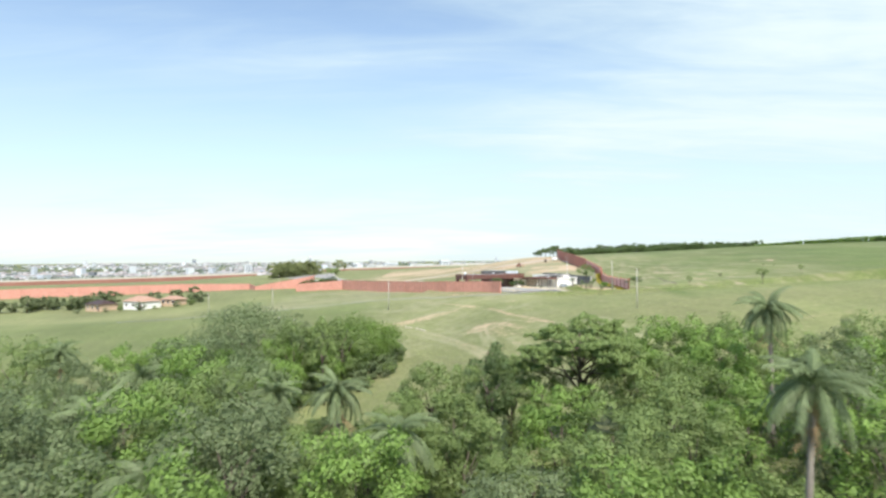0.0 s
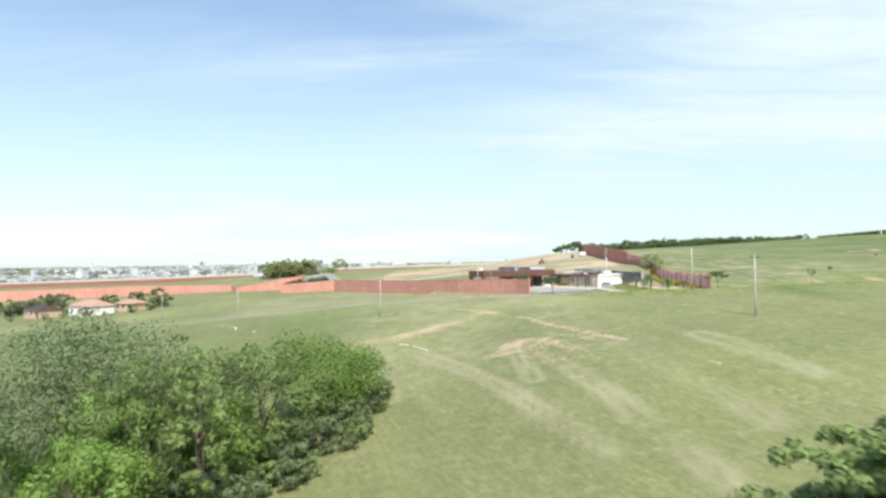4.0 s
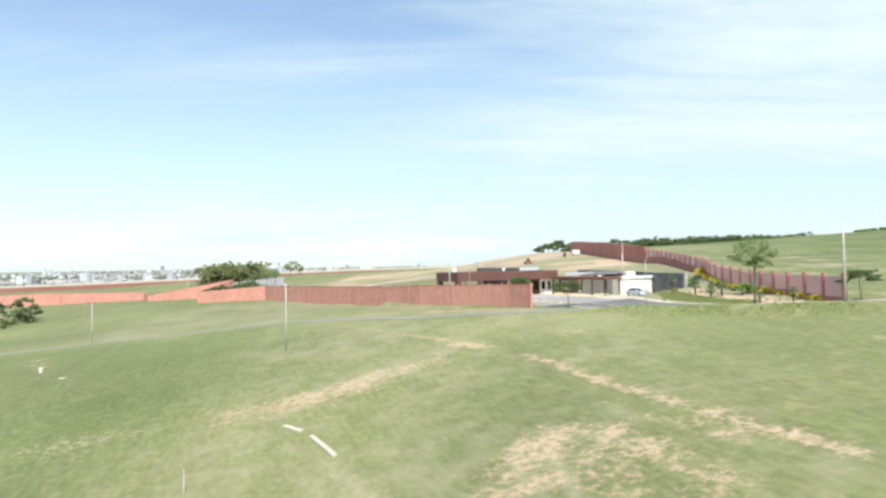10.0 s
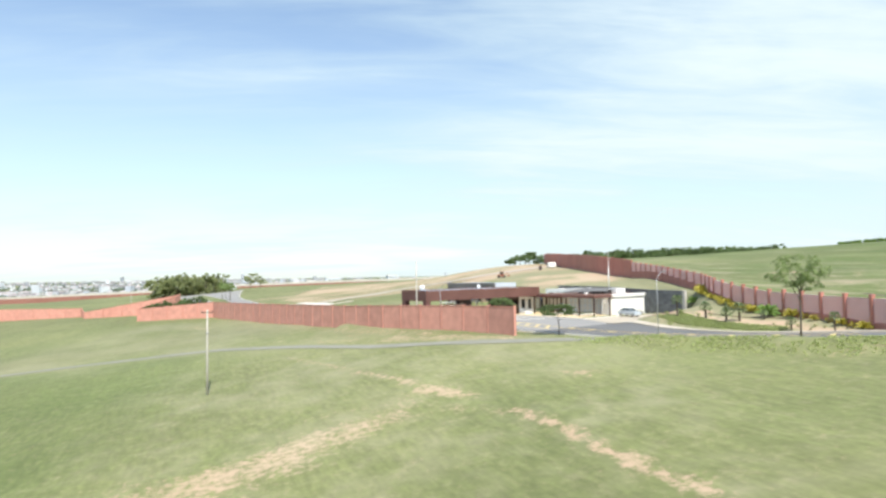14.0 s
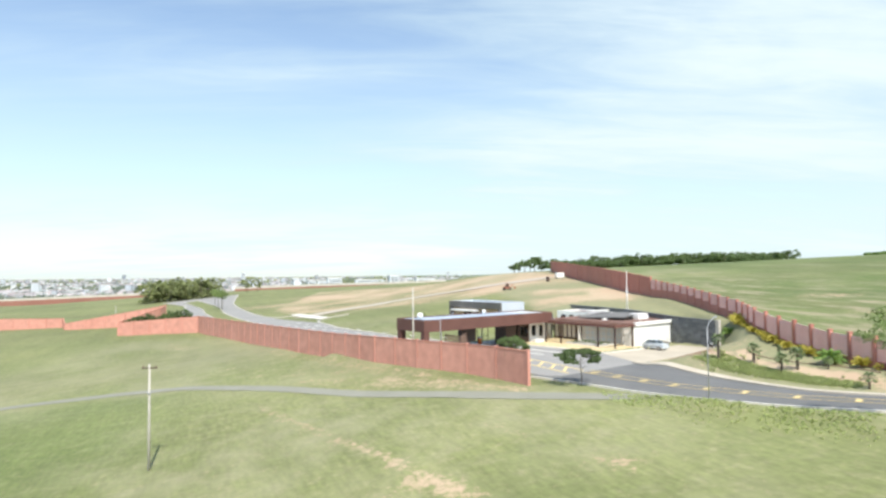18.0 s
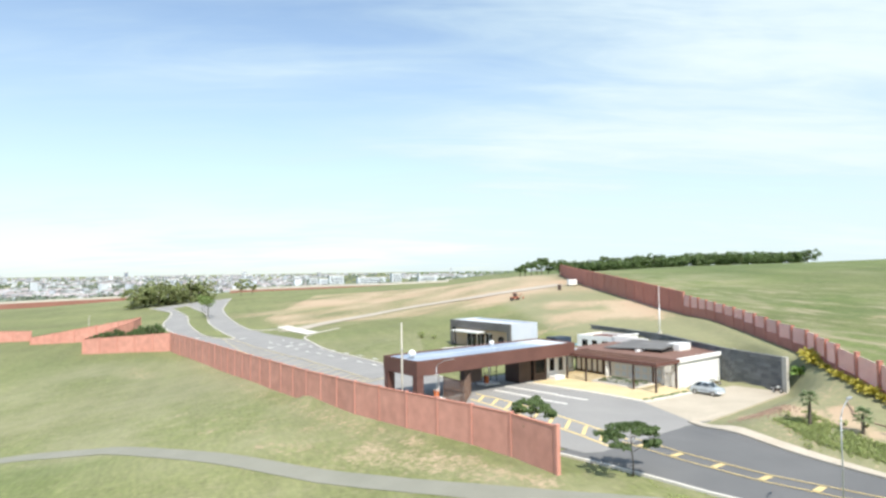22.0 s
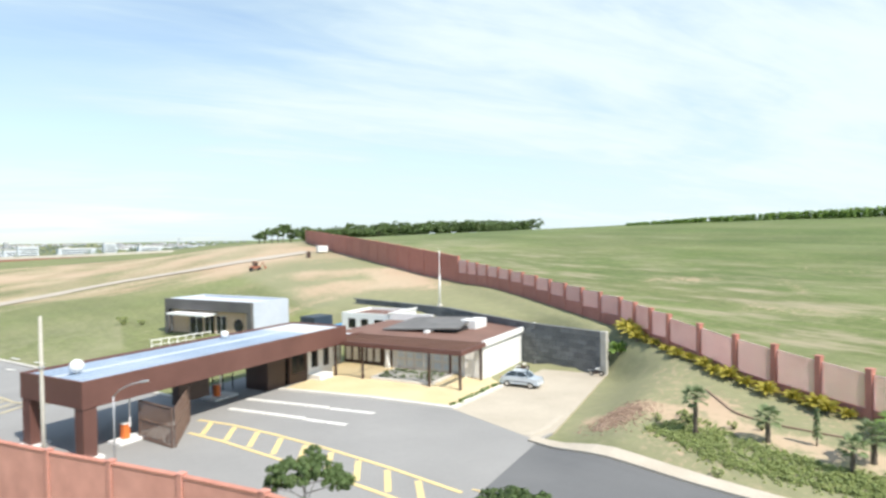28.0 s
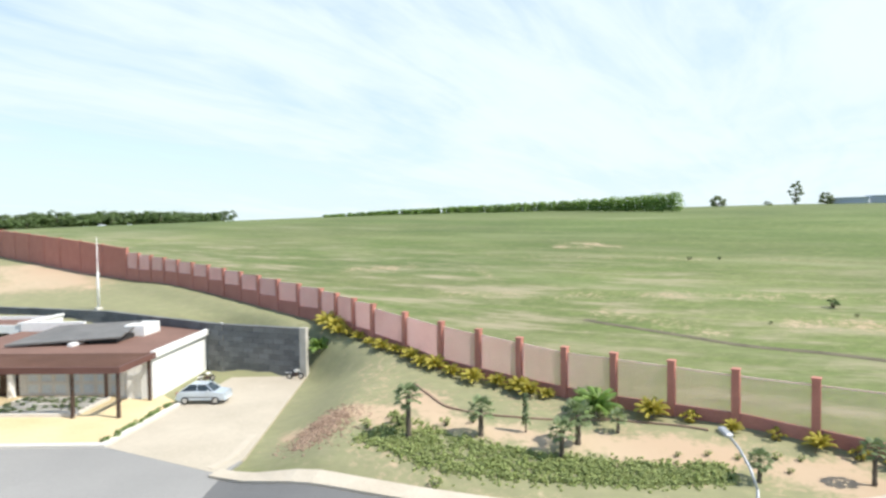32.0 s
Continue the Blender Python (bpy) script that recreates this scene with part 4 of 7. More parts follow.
def rail_fence(pts, step):
    w = thing("boundary_fence", "terracotta posts on a low wall with pinkish vertical-bar railings between", "fence", kind="structure")
    P = resample(pts, step)
    for i, p in enumerate(P):
        g = ground(p.x, p.y)
        d = P[min(i + 1, len(P) - 1)] - P[max(i - 1, 0)]
        yaw = math.degrees(math.atan2(d.y, d.x))
        hp = p.z - g
        part("post", Mesh().box(-0.18, -0.18, -0.8, 0.18, 0.18, hp, 0.015).box(-0.21, -0.21, hp - 0.004, 0.21, 0.21, hp + 0.07, 0.015), FENCE_RED, w, m=pose(p.x, p.y, g, 0, 0, yaw))
        if i + 1 == len(P):
            continue
        q = P[i + 1]
        d = q - p
        ln, yaw = d.xy.length, math.degrees(math.atan2(d.y, d.x))
        gq = ground(q.x, q.y)
        a, b, t = 0.18, ln - 0.18, 0.1
        # the base stands higher on the steep stretch, and steps up at each post there
        base = float(np.interp(p.y, (10, 22, 40), (0.6, 0.95, 1.5)))
        z0, z1 = g + base - p.z, gq + base - p.z
        if p.y > 14:
            z0 = z1 = max(z0, z1) - 0.1
        top0 = d.z * 0.5 - 0.1 if p.y > 14 else -0.32
        top1 = top0 if p.y > 14 else d.z - 0.32
        mw = Mesh()
        mw.add([(a, -t, g - p.z - 0.8), (b, -t, gq - p.z - 0.8), (b, t, gq - p.z - 0.8), (a, t, g - p.z - 0.8), (a, -t, z0), (b, -t, z1), (b, t, z1), (a, t, z0)], [(3, 2, 1, 0), (4, 5, 6, 7), (0, 1, 5, 4), (1, 2, 6, 5), (2, 3, 7, 6), (3, 0, 4, 7)])
        mm = pose(p.x, p.y, p.z, 0, 0, yaw)
        part("low_wall", mw, FENCE_RED, w, m=mm)
        rail = Mesh()
        nb = int((b - a) / 0.085)
        for k in range(nb):
            x = a + (b - a) * (k + 0.5) / nb
            f = x / ln
            rail.box(x - 0.008, -0.04, z0 + (z1 - z0) * f - 0.01, x + 0.008, 0.04, top0 + (top1 - top0) * f, 0)
        rail.add([(a, -0.03, top0), (b, -0.03, top1), (b, 0.03, top1), (a, 0.03, top0), (a, -0.03, top0 + 0.05), (b, -0.03, top1 + 0.05), (b, 0.03, top1 + 0.05), (a, 0.03, top0 + 0.05)], [(3, 2, 1, 0), (4, 5, 6, 7), (0, 1, 5, 4), (1, 2, 6, 5), (2, 3, 7, 6), (3, 0, 4, 7)])
        part("railing", rail, PANEL_PINK, w, m=mm)
    return w


rail_fence(FENCE, 2.95)
solid_wall(((37.8, 60.4, 9.2), (38.2, 78, 10.4), (39.5, 100, 11.6), (42, 130, 12.9), (47, 165, 14.2), (52, 190, 14.6)), 5.5, "dark terracotta boundary wall climbing the hill behind the lodge", 0.12, FENCE_RED, FENCE_RED)


def long_wall(pts, h, material, cap, label):
    """A far boundary wall with a pale coping, seen small."""
    w = thing("distant_wall", label, "wall", kind="structure")
    body, top = Mesh(), Mesh()
    for p, q in zip(pts, pts[1:]):
        n_ = max(1, round((Vector(q) - Vector(p)).length / 25))
        for k in range(n_):
            a = Vector(p).lerp(Vector(q), k / n_); b = Vector(p).lerp(Vector(q), (k + 1) / n_)
            s = Vector((-(b - a).y, (b - a).x)).normalized() * 0.15
            for mm, lo, hi, gr in ((body, -h, -1.5, 1.0), (top, -1.497, 0.0, 1.15)):
                vs = [(a.x - s.x * gr, a.y - s.y * gr, a.z + lo), (b.x - s.x * gr, b.y - s.y * gr, b.z + lo), (b.x + s.x * gr, b.y + s.y * gr, b.z + lo), (a.x + s.x * gr, a.y + s.y * gr, a.z + lo)]
                vs += [(v[0], v[1], v[2] - lo + hi) for v in vs]
                mm.add(vs, [(3, 2, 1, 0), (4, 5, 6, 7), (0, 1, 5, 4), (1, 2, 6, 5), (2, 3, 7, 6), (3, 0, 4, 7)])
    part("panel", body, material, w)
    part("coping", top, cap, w)
    return w


long_wall(((30, 425, 5.6), (-9, 421, 4.4), (-68, 420, 3.4), (-128, 416, 1.9)), 5.0, DULL_RED, KERB_GREY, "far terracotta wall topped with pale concrete along the hilltop")
long_wall(((-192, 424, -1.8), (-272, 400, -4.0), (-420, 380, -7.0)), 5.0, DULL_RED, KERB_GREY, "far terracotta wall topped with pale concrete beyond the trees")

# ---- grey retaining wall behind the lodge ----
grey = thing("retaining_wall", "dark grey block retaining wall behind the white lodge", "wall", kind="structure")
GREY_PTS = ((33.46, -19.78, 3.7), (35.7, -12.7, 3.75), (39.5, -5.5, 3.85), (42.5, 0.0, 3.95), (44.8, 9.1, 4.05), (46.0, 16.0, 4.1))
gp = resample([(*uv(p[0], p[1]), p[2]) for p in GREY_PTS], 0.9)
for i in range(len(gp) - 1):
    p, q = gp[i], gp[i + 1]
    d = q - p
    yaw = math.degrees(math.atan2(d.y, d.x))
    h = p.z / 9
    for k in range(9):
        off = 0.0 if k % 2 else 0.45
        part("block", Mesh().box(0.006 - off * 0.98, -0.16, 0.006, d.xy.length - 0.006 - off * 0.98, 0.16 + 0.02 * rough_noise(i * 3.1, k * 2.7, 1.0), h - 0.006, 0.014), GREY_STONE, grey, m=pose(p.x, p.y, p.z - (k + 1) * h, 0, 0, yaw))
    part("coping", Mesh().box(0, -0.22, 0.003, d.xy.length, 0.22, 0.12, 0.02), GREY_STONE, grey, m=pose(p.x, p.y, p.z, 0, 0, yaw))

part("end_pier", Mesh().box(-0.55, -0.2, -gp[0].z - 0.2, 0.02, 0.2, 0.15, 0.02), POLE_CONC, grey, m=pose(*gp[0], 0, 0, math.degrees(math.atan2(gp[1].y - gp[0].y, gp[1].x - gp[0].x))))

# ---- gate canopy ----
can = thing("gate_canopy", "brown clad drive-through gate canopy with a pale metal roof", "gate canopy", GATE)
CL, CW, CT, CB = 23.4, 6.15, 4.55, 3.02
part("fascia", Mesh().box(0, 0, CB, CL, 0.16, CT, 0.015), BROWN, can)
part("fascia", Mesh().box(0, CW - 0.16, CB, CL, CW, CT, 0.015), BROWN, can)
part("fascia", Mesh().box(0.003, 0.163, CB, 0.16, CW - 0.163, CT, 0.015), BROWN, can)
part("fascia", Mesh().box(CL - 0.16, 0.163, CB, CL - 0.003, CW - 0.163, CT, 0.015), BROWN, can)
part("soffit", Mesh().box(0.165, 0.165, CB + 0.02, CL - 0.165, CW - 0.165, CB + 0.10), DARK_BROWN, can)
roof = part("roof_sheet", Mesh().box(0.165, 0.165, CT - 0.35, CL - 4.2, CW - 0.165, CT - 0.16), ROOF_METAL, can)
part("roof_sheet", Mesh().box(CL - 4.195, 0.165, CT - 0.33, CL - 0.165, CW - 0.165, CT - 0.14), ROOF_WHITE, can, "white roof sheet")
for k in range(8):
    y = 0.55 + k * 0.72
    part("rib", Mesh().box(0.2, y - 0.05, CT - 0.162, CL - 4.3, y + 0.05, CT - 0.09, 0.012), ROOF_WHITE if k == 4 else ROOF_METAL, can)
for u0, v0 in ((0.06, 0.06), (0.06, CW - 0.86)):
    part("column", Mesh().box(u0, v0, 0.0, u0 + 0.8, v0 + 0.8, CB + 0.03, 0.015), BROWN, can)
    part("plinth", Mesh().box(u0 - 0.25, v0 - 0.25, 0.0, u0 + 1.05, v0 + 1.05, 0.28, 0.03), WHITE, can, "white kerb block")
part("column", Mesh().box(10.2, 4.9, 0.0, 10.6, 5.9, CB + 0.03, 0.012), DARK_BROWN, can)
part("column", Mesh().box(8.6, 3.1, 0.9, 11.2, 3.5, CB + 0.03, 0.012), DARK_BROWN, can, "dark hanging panel")

dome = thing("roof_dome", "white round antenna dome on the canopy roof", "antenna", Matrix.Translation((*uv(1.5, 2.95), CT - 0.16)))
part("shell", Mesh().ball((0, 0, 0.52), 0.4, 18), WHITE, dome, smooth=True)
part("stem", Mesh().tube([(0, 0, 0), (0, 0, 0.2)], 0.09, 10), GALV, dome)
dome2 = thing("roof_dome", "white round antenna dome at the far end of the canopy", "antenna", Matrix.Translation((*uv(14.3, 4.9), CT - 0.16)))
part("shell", Mesh().ball((0, 0, 0.40), 0.3, 18), WHITE, dome2, smooth=True)
part("stem", Mesh().tube([(0, 0, 0), (0, 0, 0.16)], 0.07, 10), GALV, dome2)

# ---- guard house under the canopy ----
gh = thing("guard_house", "small white guard house with dark windows under the canopy", "guard house", GATE)


def windowed_wall(parent, x0, x1, y0, y1, z0, z1, openings, material, axis="x", frame_mat=DARK_BROWN, pane_mat=GLASS_DARK, name="wall"):
    """A wall along x or y with real openings (a, b, lo, hi), each with frame and pane."""
    mm = Mesh()
    lo, hi = (x0, x1) if axis == "x" else (y0, y1)
    cuts = sorted(openings)
    es = sorted({lo, hi, *(c[0] for c in cuts), *(c[1] for c in cuts)})
    zs = sorted({z0, z1, *(c[2] for c in cuts), *(c[3] for c in cuts)})
    index = {}

    def vert(e, s, z):
        key = (e, s, z)
        if key not in index:
            index[key] = len(mm.v)
            mm.v.append((e, (y0, y1)[s], z) if axis == "x" else ((x0, x1)[s], e, z))
        return index[key]

    def solid(i, k):
        if not (0 <= i < len(es) - 1 and 0 <= k < len(zs) - 1):
            return False
        e, z = (es[i] + es[i + 1]) / 2, (zs[k] + zs[k + 1]) / 2
        return not any(c[0] < e < c[1] and c[2] < z < c[3] for c in cuts)

    for i in range(len(es) - 1):
        for k in range(len(zs) - 1):
            if not solid(i, k):
                continue
            e, f, c, d = es[i], es[i + 1], zs[k], zs[k + 1]
            mm.f.append((vert(e, 0, c), vert(f, 0, c), vert(f, 0, d), vert(e, 0, d)))
            mm.f.append((vert(e, 1, d), vert(f, 1, d), vert(f, 1, c), vert(e, 1, c)))
            for di, dk, p, q in ((-1, 0, (e, c), (e, d)), (1, 0, (f, d), (f, c)), (0, -1, (f, c), (e, c)), (0, 1, (e, d), (f, d))):
                if not solid(i + di, k + dk):
                    mm.f.append((vert(p[0], 0, p[1]), vert(q[0], 0, q[1]), vert(q[0], 1, q[1]), vert(p[0], 1, p[1])))
    part(name, mm, material, parent)
    for a, b, c, d in cuts:
        win = Mesh()
        mid = (y0 + y1) / 2 if axis == "x" else (x0 + x1) / 2
        t = 0.05

        def fb(p, q, r, s, w):
            if axis == "x":
                w.box(p, mid - t, r, q, mid + t, s, 0.006)
            else:
                w.box(mid - t, p, r, mid + t, q, s, 0.006)

        e = 0.07
        fb(a, b, c, c + e, win); fb(a, b, d - e, d, win); fb(a, a + e, c + e, d - e, win); fb(b - e, b, c + e, d - e, win)
        if b - a > 1.6:
            fb((a + b) / 2 - e / 2, (a + b) / 2 + e / 2, c + e, d - e, win)
        fr = part("window", win, frame_mat, parent)
        pane = Mesh()
        t = 0.012
        fb(a + e, b - e, c + e, d - e, pane)
        part("pane", pane, pane_mat, fr)


windowed_wall(gh, 18.6, 20.8, 2.2, 2.4, 0, CB, ((18.9, 20.5, 0.9, 2.5),), DARK_BROWN)
windowed_wall(gh, 20.803, 24.2, 2.2, 2.4, 0, CB, ((21.3, 22.2, 1.0, 2.5), (22.9, 23.7, 0.9, 2.5)), WHITE)
windowed_wall(gh, 18.6, 24.2, 5.8, 6.0, 0, CB, ((20.0, 22.0, 1.0, 2.4),), WHITE)
part("wall", Mesh().box(24.0, 2.4, 0, 24.2, 5.8, CB), WHITE, gh)
part("wall", Mesh().box(18.6, 2.4, 0, 18.8, 5.8, CB), DARK_BROWN, gh, "dark brown side wall")
part("floor", Mesh().box(18.8, 2.4, 0.01, 24.0, 5.8, 0.14), CONCRETE, gh)
part("step", Mesh().box(20.9, 0.9, 0.0, 22.6, 2.19, 0.55, 0.03), WHITE, gh, "white painted ramp block")
part("booth", Mesh().box(16.3, 2.4, 0, 18.3, 4.8, CB, 0.01), DARK_BROWN, gh, "dark brown solid booth")
part("booth_panel", Mesh().box(18.31, 2.45, 0.1, 18.59, 4.7, 2.6), GLASS_DARK, gh, "dark glass panel")


def barrier(u, v, deg, label):
    b = thing("barrier", label, "barrier", GATE @ pose(u, v, 0.12, 0, 0, deg), "lane barriers")
    part("cabinet", Mesh().box(-0.2, -0.2, 0, 0.2, 0.2, 1.05, 0.03), ORANGE, b)
    part("cap", Mesh().box(-0.22, -0.22, 1.053, 0.22, 0.22, 1.12, 0.02), WHITE, b)
    part("arm", Mesh().box(0.1, -0.29, 0.86, 0.2, -0.21, 3.4, 0.01), WHITE, b, "raised white arm")
    return b


barrier(3.4, 1.4, 0, "orange barrier cabinet with a raised arm beside the lane")
barrier(13.0, 4.4, 0, "orange barrier cabinet under the canopy")
part_isl = thing("kerb_island", "white painted kerb island beside the gate leaf", "kerb island", GATE)
part("block", Mesh().box(2.6, 0.7, 0.10, 4.4, 1.9, 0.30, 0.03), WHITE, part_isl)
isl2 = thing("kerb_island", "white painted kerb island under the canopy", "kerb island", GATE)
part("block", Mesh().box(12.2, 3.6, 0.10, 14.4, 5.2, 0.28, 0.03), WHITE, isl2)

# black pipe frames between the lanes
for k, (u0, v0) in enumerate(((11.2, 5.55), (13.6, 5.55))):
    fr = thing("lane_rail", "black pipe frame between lanes under the canopy", "railing", GATE @ Matrix.Translation((u0, v0, 0.1)), "lane rails")
    for a in (0.0, 1.0, 2.0):
        part("post", Mesh().tube([(a, 0, 0), (a, 0, 2.3)], 0.05, 8), BLACK, fr)
    part("bar", Mesh().tube([(-0.05, 0, 2.3), (2.05, 0, 2.3)], 0.045, 8), BLACK, fr)
    part("bar", Mesh().tube([(0.0, 0, 1.1), (2.0, 0, 1.1)], 0.035, 8), BLACK, fr)

# swinging lattice gate leaves
def leaf(a, b, label):
    a, b = Vector(a), Vector(b)
    d = b - a
    ln = d.length
    g = thing("gate_leaf", label, "gate", GATE @ pose(a.x, a.y, 0.16, 0, 0, math.degrees(math.atan2(d.y, d.x))), "gate leaves")
    fr = Mesh()
    for x in (0, ln - 0.08):
        fr.box(x, -0.04, 0, x + 0.08, 0.04, 2.35, 0.008)
    for z in (0.0, 1.15, 2.27):
        fr.box(0.082, -0.035, z, ln - 0.082, 0.035, z + 0.08, 0.006)
    part("gate_frame", fr, MESH_BROWN, g)
    sl = Mesh()
    nb = int(ln / 0.075)
    for k in range(1, nb):
        x = ln * k / nb
        sl.box(x - 0.009, -0.01, 0.08, x + 0.009, 0.01, 2.27)
    part("lattice", sl, MESH_BROWN, g)


leaf((4.1, 1.05), (3.8, -2.4), "brown slatted gate leaf standing open")
leaf((3.95, -2.45), (7.9, 1.2), "brown slatted gate leaf folded back open")

# ---- white lodge with pergola ----
lodge = thing("lodge", "white lodge with a reddish-brown flat roof and glazed front", "building", GATE)
LZ = 3.02
windowed_wall(lodge, 28.2, 28.4, -9.4, -1.6, 0, LZ, [(-8.75 + 0.97 * k, -7.9 + 0.97 * k, lo, hi) for k in range(7) for lo, hi in ((0.25, 0.95), (1.05, 1.75), (1.85, 2.65))], WHITE, axis="y", frame_mat=WHITE, pane_mat=PANE_PALE)
part("wall", Mesh().box(28.2, -1.597, 0, 28.4, -0.403, LZ), DARK_BROWN, lodge, "dark brown door bay")
windowed_wall(lodge, 28.2, 28.4, -0.4, 4.0, 0, LZ, [(-0.25 + 0.85 * k, 0.5 + 0.85 * k, 0.35, 2.6) for k in range(5)], DARK_BROWN, axis="y", pane_mat=WHITE)
part("wall", Mesh().box(27.3, -11.35, 0, 39.0, -11.1, LZ), WHITE, lodge)
part("wall", Mesh().box(27.3, -11.1, 0, 27.5, -9.6, LZ), WHITE, lodge)
part("wall", Mesh().box(27.5, -9.6, 0, 28.4, -9.4, LZ), WHITE, lodge)
part("wall", Mesh().box(38.8, -11.1, 0, 39.0, 4.0, LZ), WHITE, lodge)
part("wall", Mesh().box(28.4, 3.8, 0, 38.8, 4.0, LZ), WHITE, lodge)
part("floor", Mesh().box(28.4, -11.1, 0.02, 38.8, 3.8, 0.14), CONCRETE, lodge)
part("roof", Mesh().box(27.25, -11.2, LZ + 0.003, 39.0, 4.0, LZ + 0.2), ROOF_RED, lodge)
part("parapet", Mesh().box(27.0, -11.62, LZ - 0.12, 39.4, -11.36, LZ + 0.36, 0.02), WHITE, lodge, "white eaves board")
part("parapet", Mesh().box(39.05, -11.35, LZ - 0.1, 39.3, 4.0, LZ + 0.34, 0.02), WHITE, lodge, "white eaves board")
for v0 in (-9.1, -1.3):
    part("pillar", Mesh().tube([(27.85, v0, 0.1), (27.85, v0, 1.4), (27.85, v0, LZ)], [0.27, 0.24, 0.26], 9), WHITE, lodge, "rough white pillar")
part("door", Mesh().box(39.6, -11.9, 0, 39.75, -11.2, 2.6, 0.01), DARK_BROWN, lodge, "dark slim post at the corner")
part("pillar", Mesh().box(40.3, -12.0, 0, 40.7, -11.5, 2.7, 0.02), WHITE, lodge, "white pillar")
# roof light: a sloping dark sheet with a white box at its high end
sk = Mesh()
sk.add([(29.3, 0.2, LZ + 0.3), (30.6, -7.4, LZ + 0.62), (35.9, -6.4, LZ + 1.0), (33.6, -1.0, LZ + 1.0), (29.3, 0.2, LZ + 0.42), (30.6, -7.4, LZ + 0.74), (35.9, -6.4, LZ + 1.12), (33.6, -1.0, LZ + 1.12)], [(3, 2, 1, 0), (4, 5, 6, 7), (0, 1, 5, 4), (1, 2, 6, 5), (2, 3, 7, 6), (3, 0, 4, 7)])
part("roof_light", sk, mat("dark_grey_roof_sheet", (0.13, 0.125, 0.12), (0.19, 0.18, 0.17), 0.5, 10.0, 0.6, 0.1), lodge)
part("roof_upstand", Mesh().box(33.7, -7.6, LZ + 0.2, 36.2, -6.0, LZ + 1.05, 0.02), WHITE, lodge, "white roof box")
# solid black box added to darken the gap below the sheet
part("roof_light_shade", Mesh().box(30.9, -6.9, LZ + 0.204, 33.5, -2.0, LZ + 0.52), BLACK, lodge, "black box added as shade under the roof light")
part("roof_upstand", Mesh().box(29.5, -4.6, LZ + 0.2, 32.0, -4.2, LZ + 0.45, 0.02), WHITE, lodge, "white roof strip")

perg = thing("pergola", "brown flat-roofed pergola on slim posts over the forecourt", "pergola", GATE)
for k in range(15):
    u0 = 23.0 + 4.15 * k / 14
    part("slat", Mesh().box(u0 - 0.025, -11.49, LZ + 0.02, u0 + 0.025, 1.59, LZ + 0.17, 0.006), ROOF_RED, perg)
for v0 in (-9.0, -5.6, -2.0):
    part("beam", Mesh().box(22.86, v0 - 0.05, LZ - 0.1, 27.2, v0 + 0.05, LZ + 0.017, 0.006), DARK_BROWN, perg)
for a in ((22.7, -11.65, 27.2, -11.5), (22.7, 1.6, 28.0, 1.75)):
    part("fascia", Mesh().box(a[0], a[1], LZ - 0.12, a[2], a[3], LZ + 0.28, 0.01), BROWN, perg)
part("fascia", Mesh().box(22.7, -11.495, LZ - 0.12, 22.85, 1.595, LZ + 0.28, 0.01), BROWN, perg)
for u0, v0 in ((23.1, 1.0), (23.1, -1.9), (23.1, -8.5), (23.1, -11.3), (26.9, -11.3), (26.9, -8.4)):
    part("post", Mesh().box(u0 - 0.09, v0 - 0.09, 0.1, u0 + 0.09, v0 + 0.09, LZ - 0.02, 0.01), DARK_BROWN, perg)
# link roof to the canopy
part("link_roof", Mesh().box(23.42, 1.76, LZ - 0.1, 28.2, 5.6, LZ + 0.15), ROOF_WHITE, perg, "white link roof")
# glazed screen behind the pergola
scr = thing("glazed_screen", "pale glazed screen with dark uprights beside the lodge", "glazed screen", GATE)
windowed_wall(scr, 24.4, 28.0, 4.2, 4.35, 0.1, 2.8, ((24.5, 25.6, 0.5, 2.6), (25.7, 26.8, 0.5, 2.6), (26.9, 27.9, 0.5, 2.6)), WHITE, pane_mat=PANE_PALE)

# back wing of the lodge
wing = thing("lodge_wing", "white back wing of the lodge with small square windows", "building", GATE)
windowed_wall(wing, 36.4, 36.6, 0.5 + 3.6, 10.6, 0, 3.75, ((5.0, 6.2, 2.0, 3.1), (7.0, 8.0, 2.1, 3.1), (8.7, 9.8, 2.0, 3.1)), WHITE, axis="y")
part("wall", Mesh().box(36.6, 10.4, 0, 42.0, 10.6, 3.75), WHITE, wing)
part("wall", Mesh().box(36.6, 4.1, 0, 42.0, 4.3, 3.75), WHITE, wing)
part("wall", Mesh().box(41.8, 4.3, 0, 42.0, 10.4, 3.75), WHITE, wing)
part("roof", Mesh().box(36.6, 4.3, 3.3, 41.8, 10.4, 3.45), ROOF_RED, wing)
part("parapet", Mesh().box(36.3, 4.0, 3.753, 42.1, 4.3, 3.95, 0.02), WHITE, wing)
part("parapet", Mesh().box(36.3, -1.3, LZ + 0.201, 36.6, 3.99, 4.0, 0.02), WHITE, wing, "white roof parapet")

# flagpole on the lodge
fp = thing("flagpole", "slim white flagpole behind the lodge", "pole", Matrix.Translation((28.34, 48.47, ground(28.34, 48.47))))
part("shaft", Mesh().tube([(0, 0, -0.3), (0, 0, 3.6), (0, 0, 3.65), (0, 0, 6.9)], [0.12, 0.1, 0.045, 0.03], 10), WHITE, fp, smooth=True)
part("base", Mesh().box(-0.3, -0.3, -0.3, 0.3, 0.3, 0.15, 0.03), CONCRETE, fp)

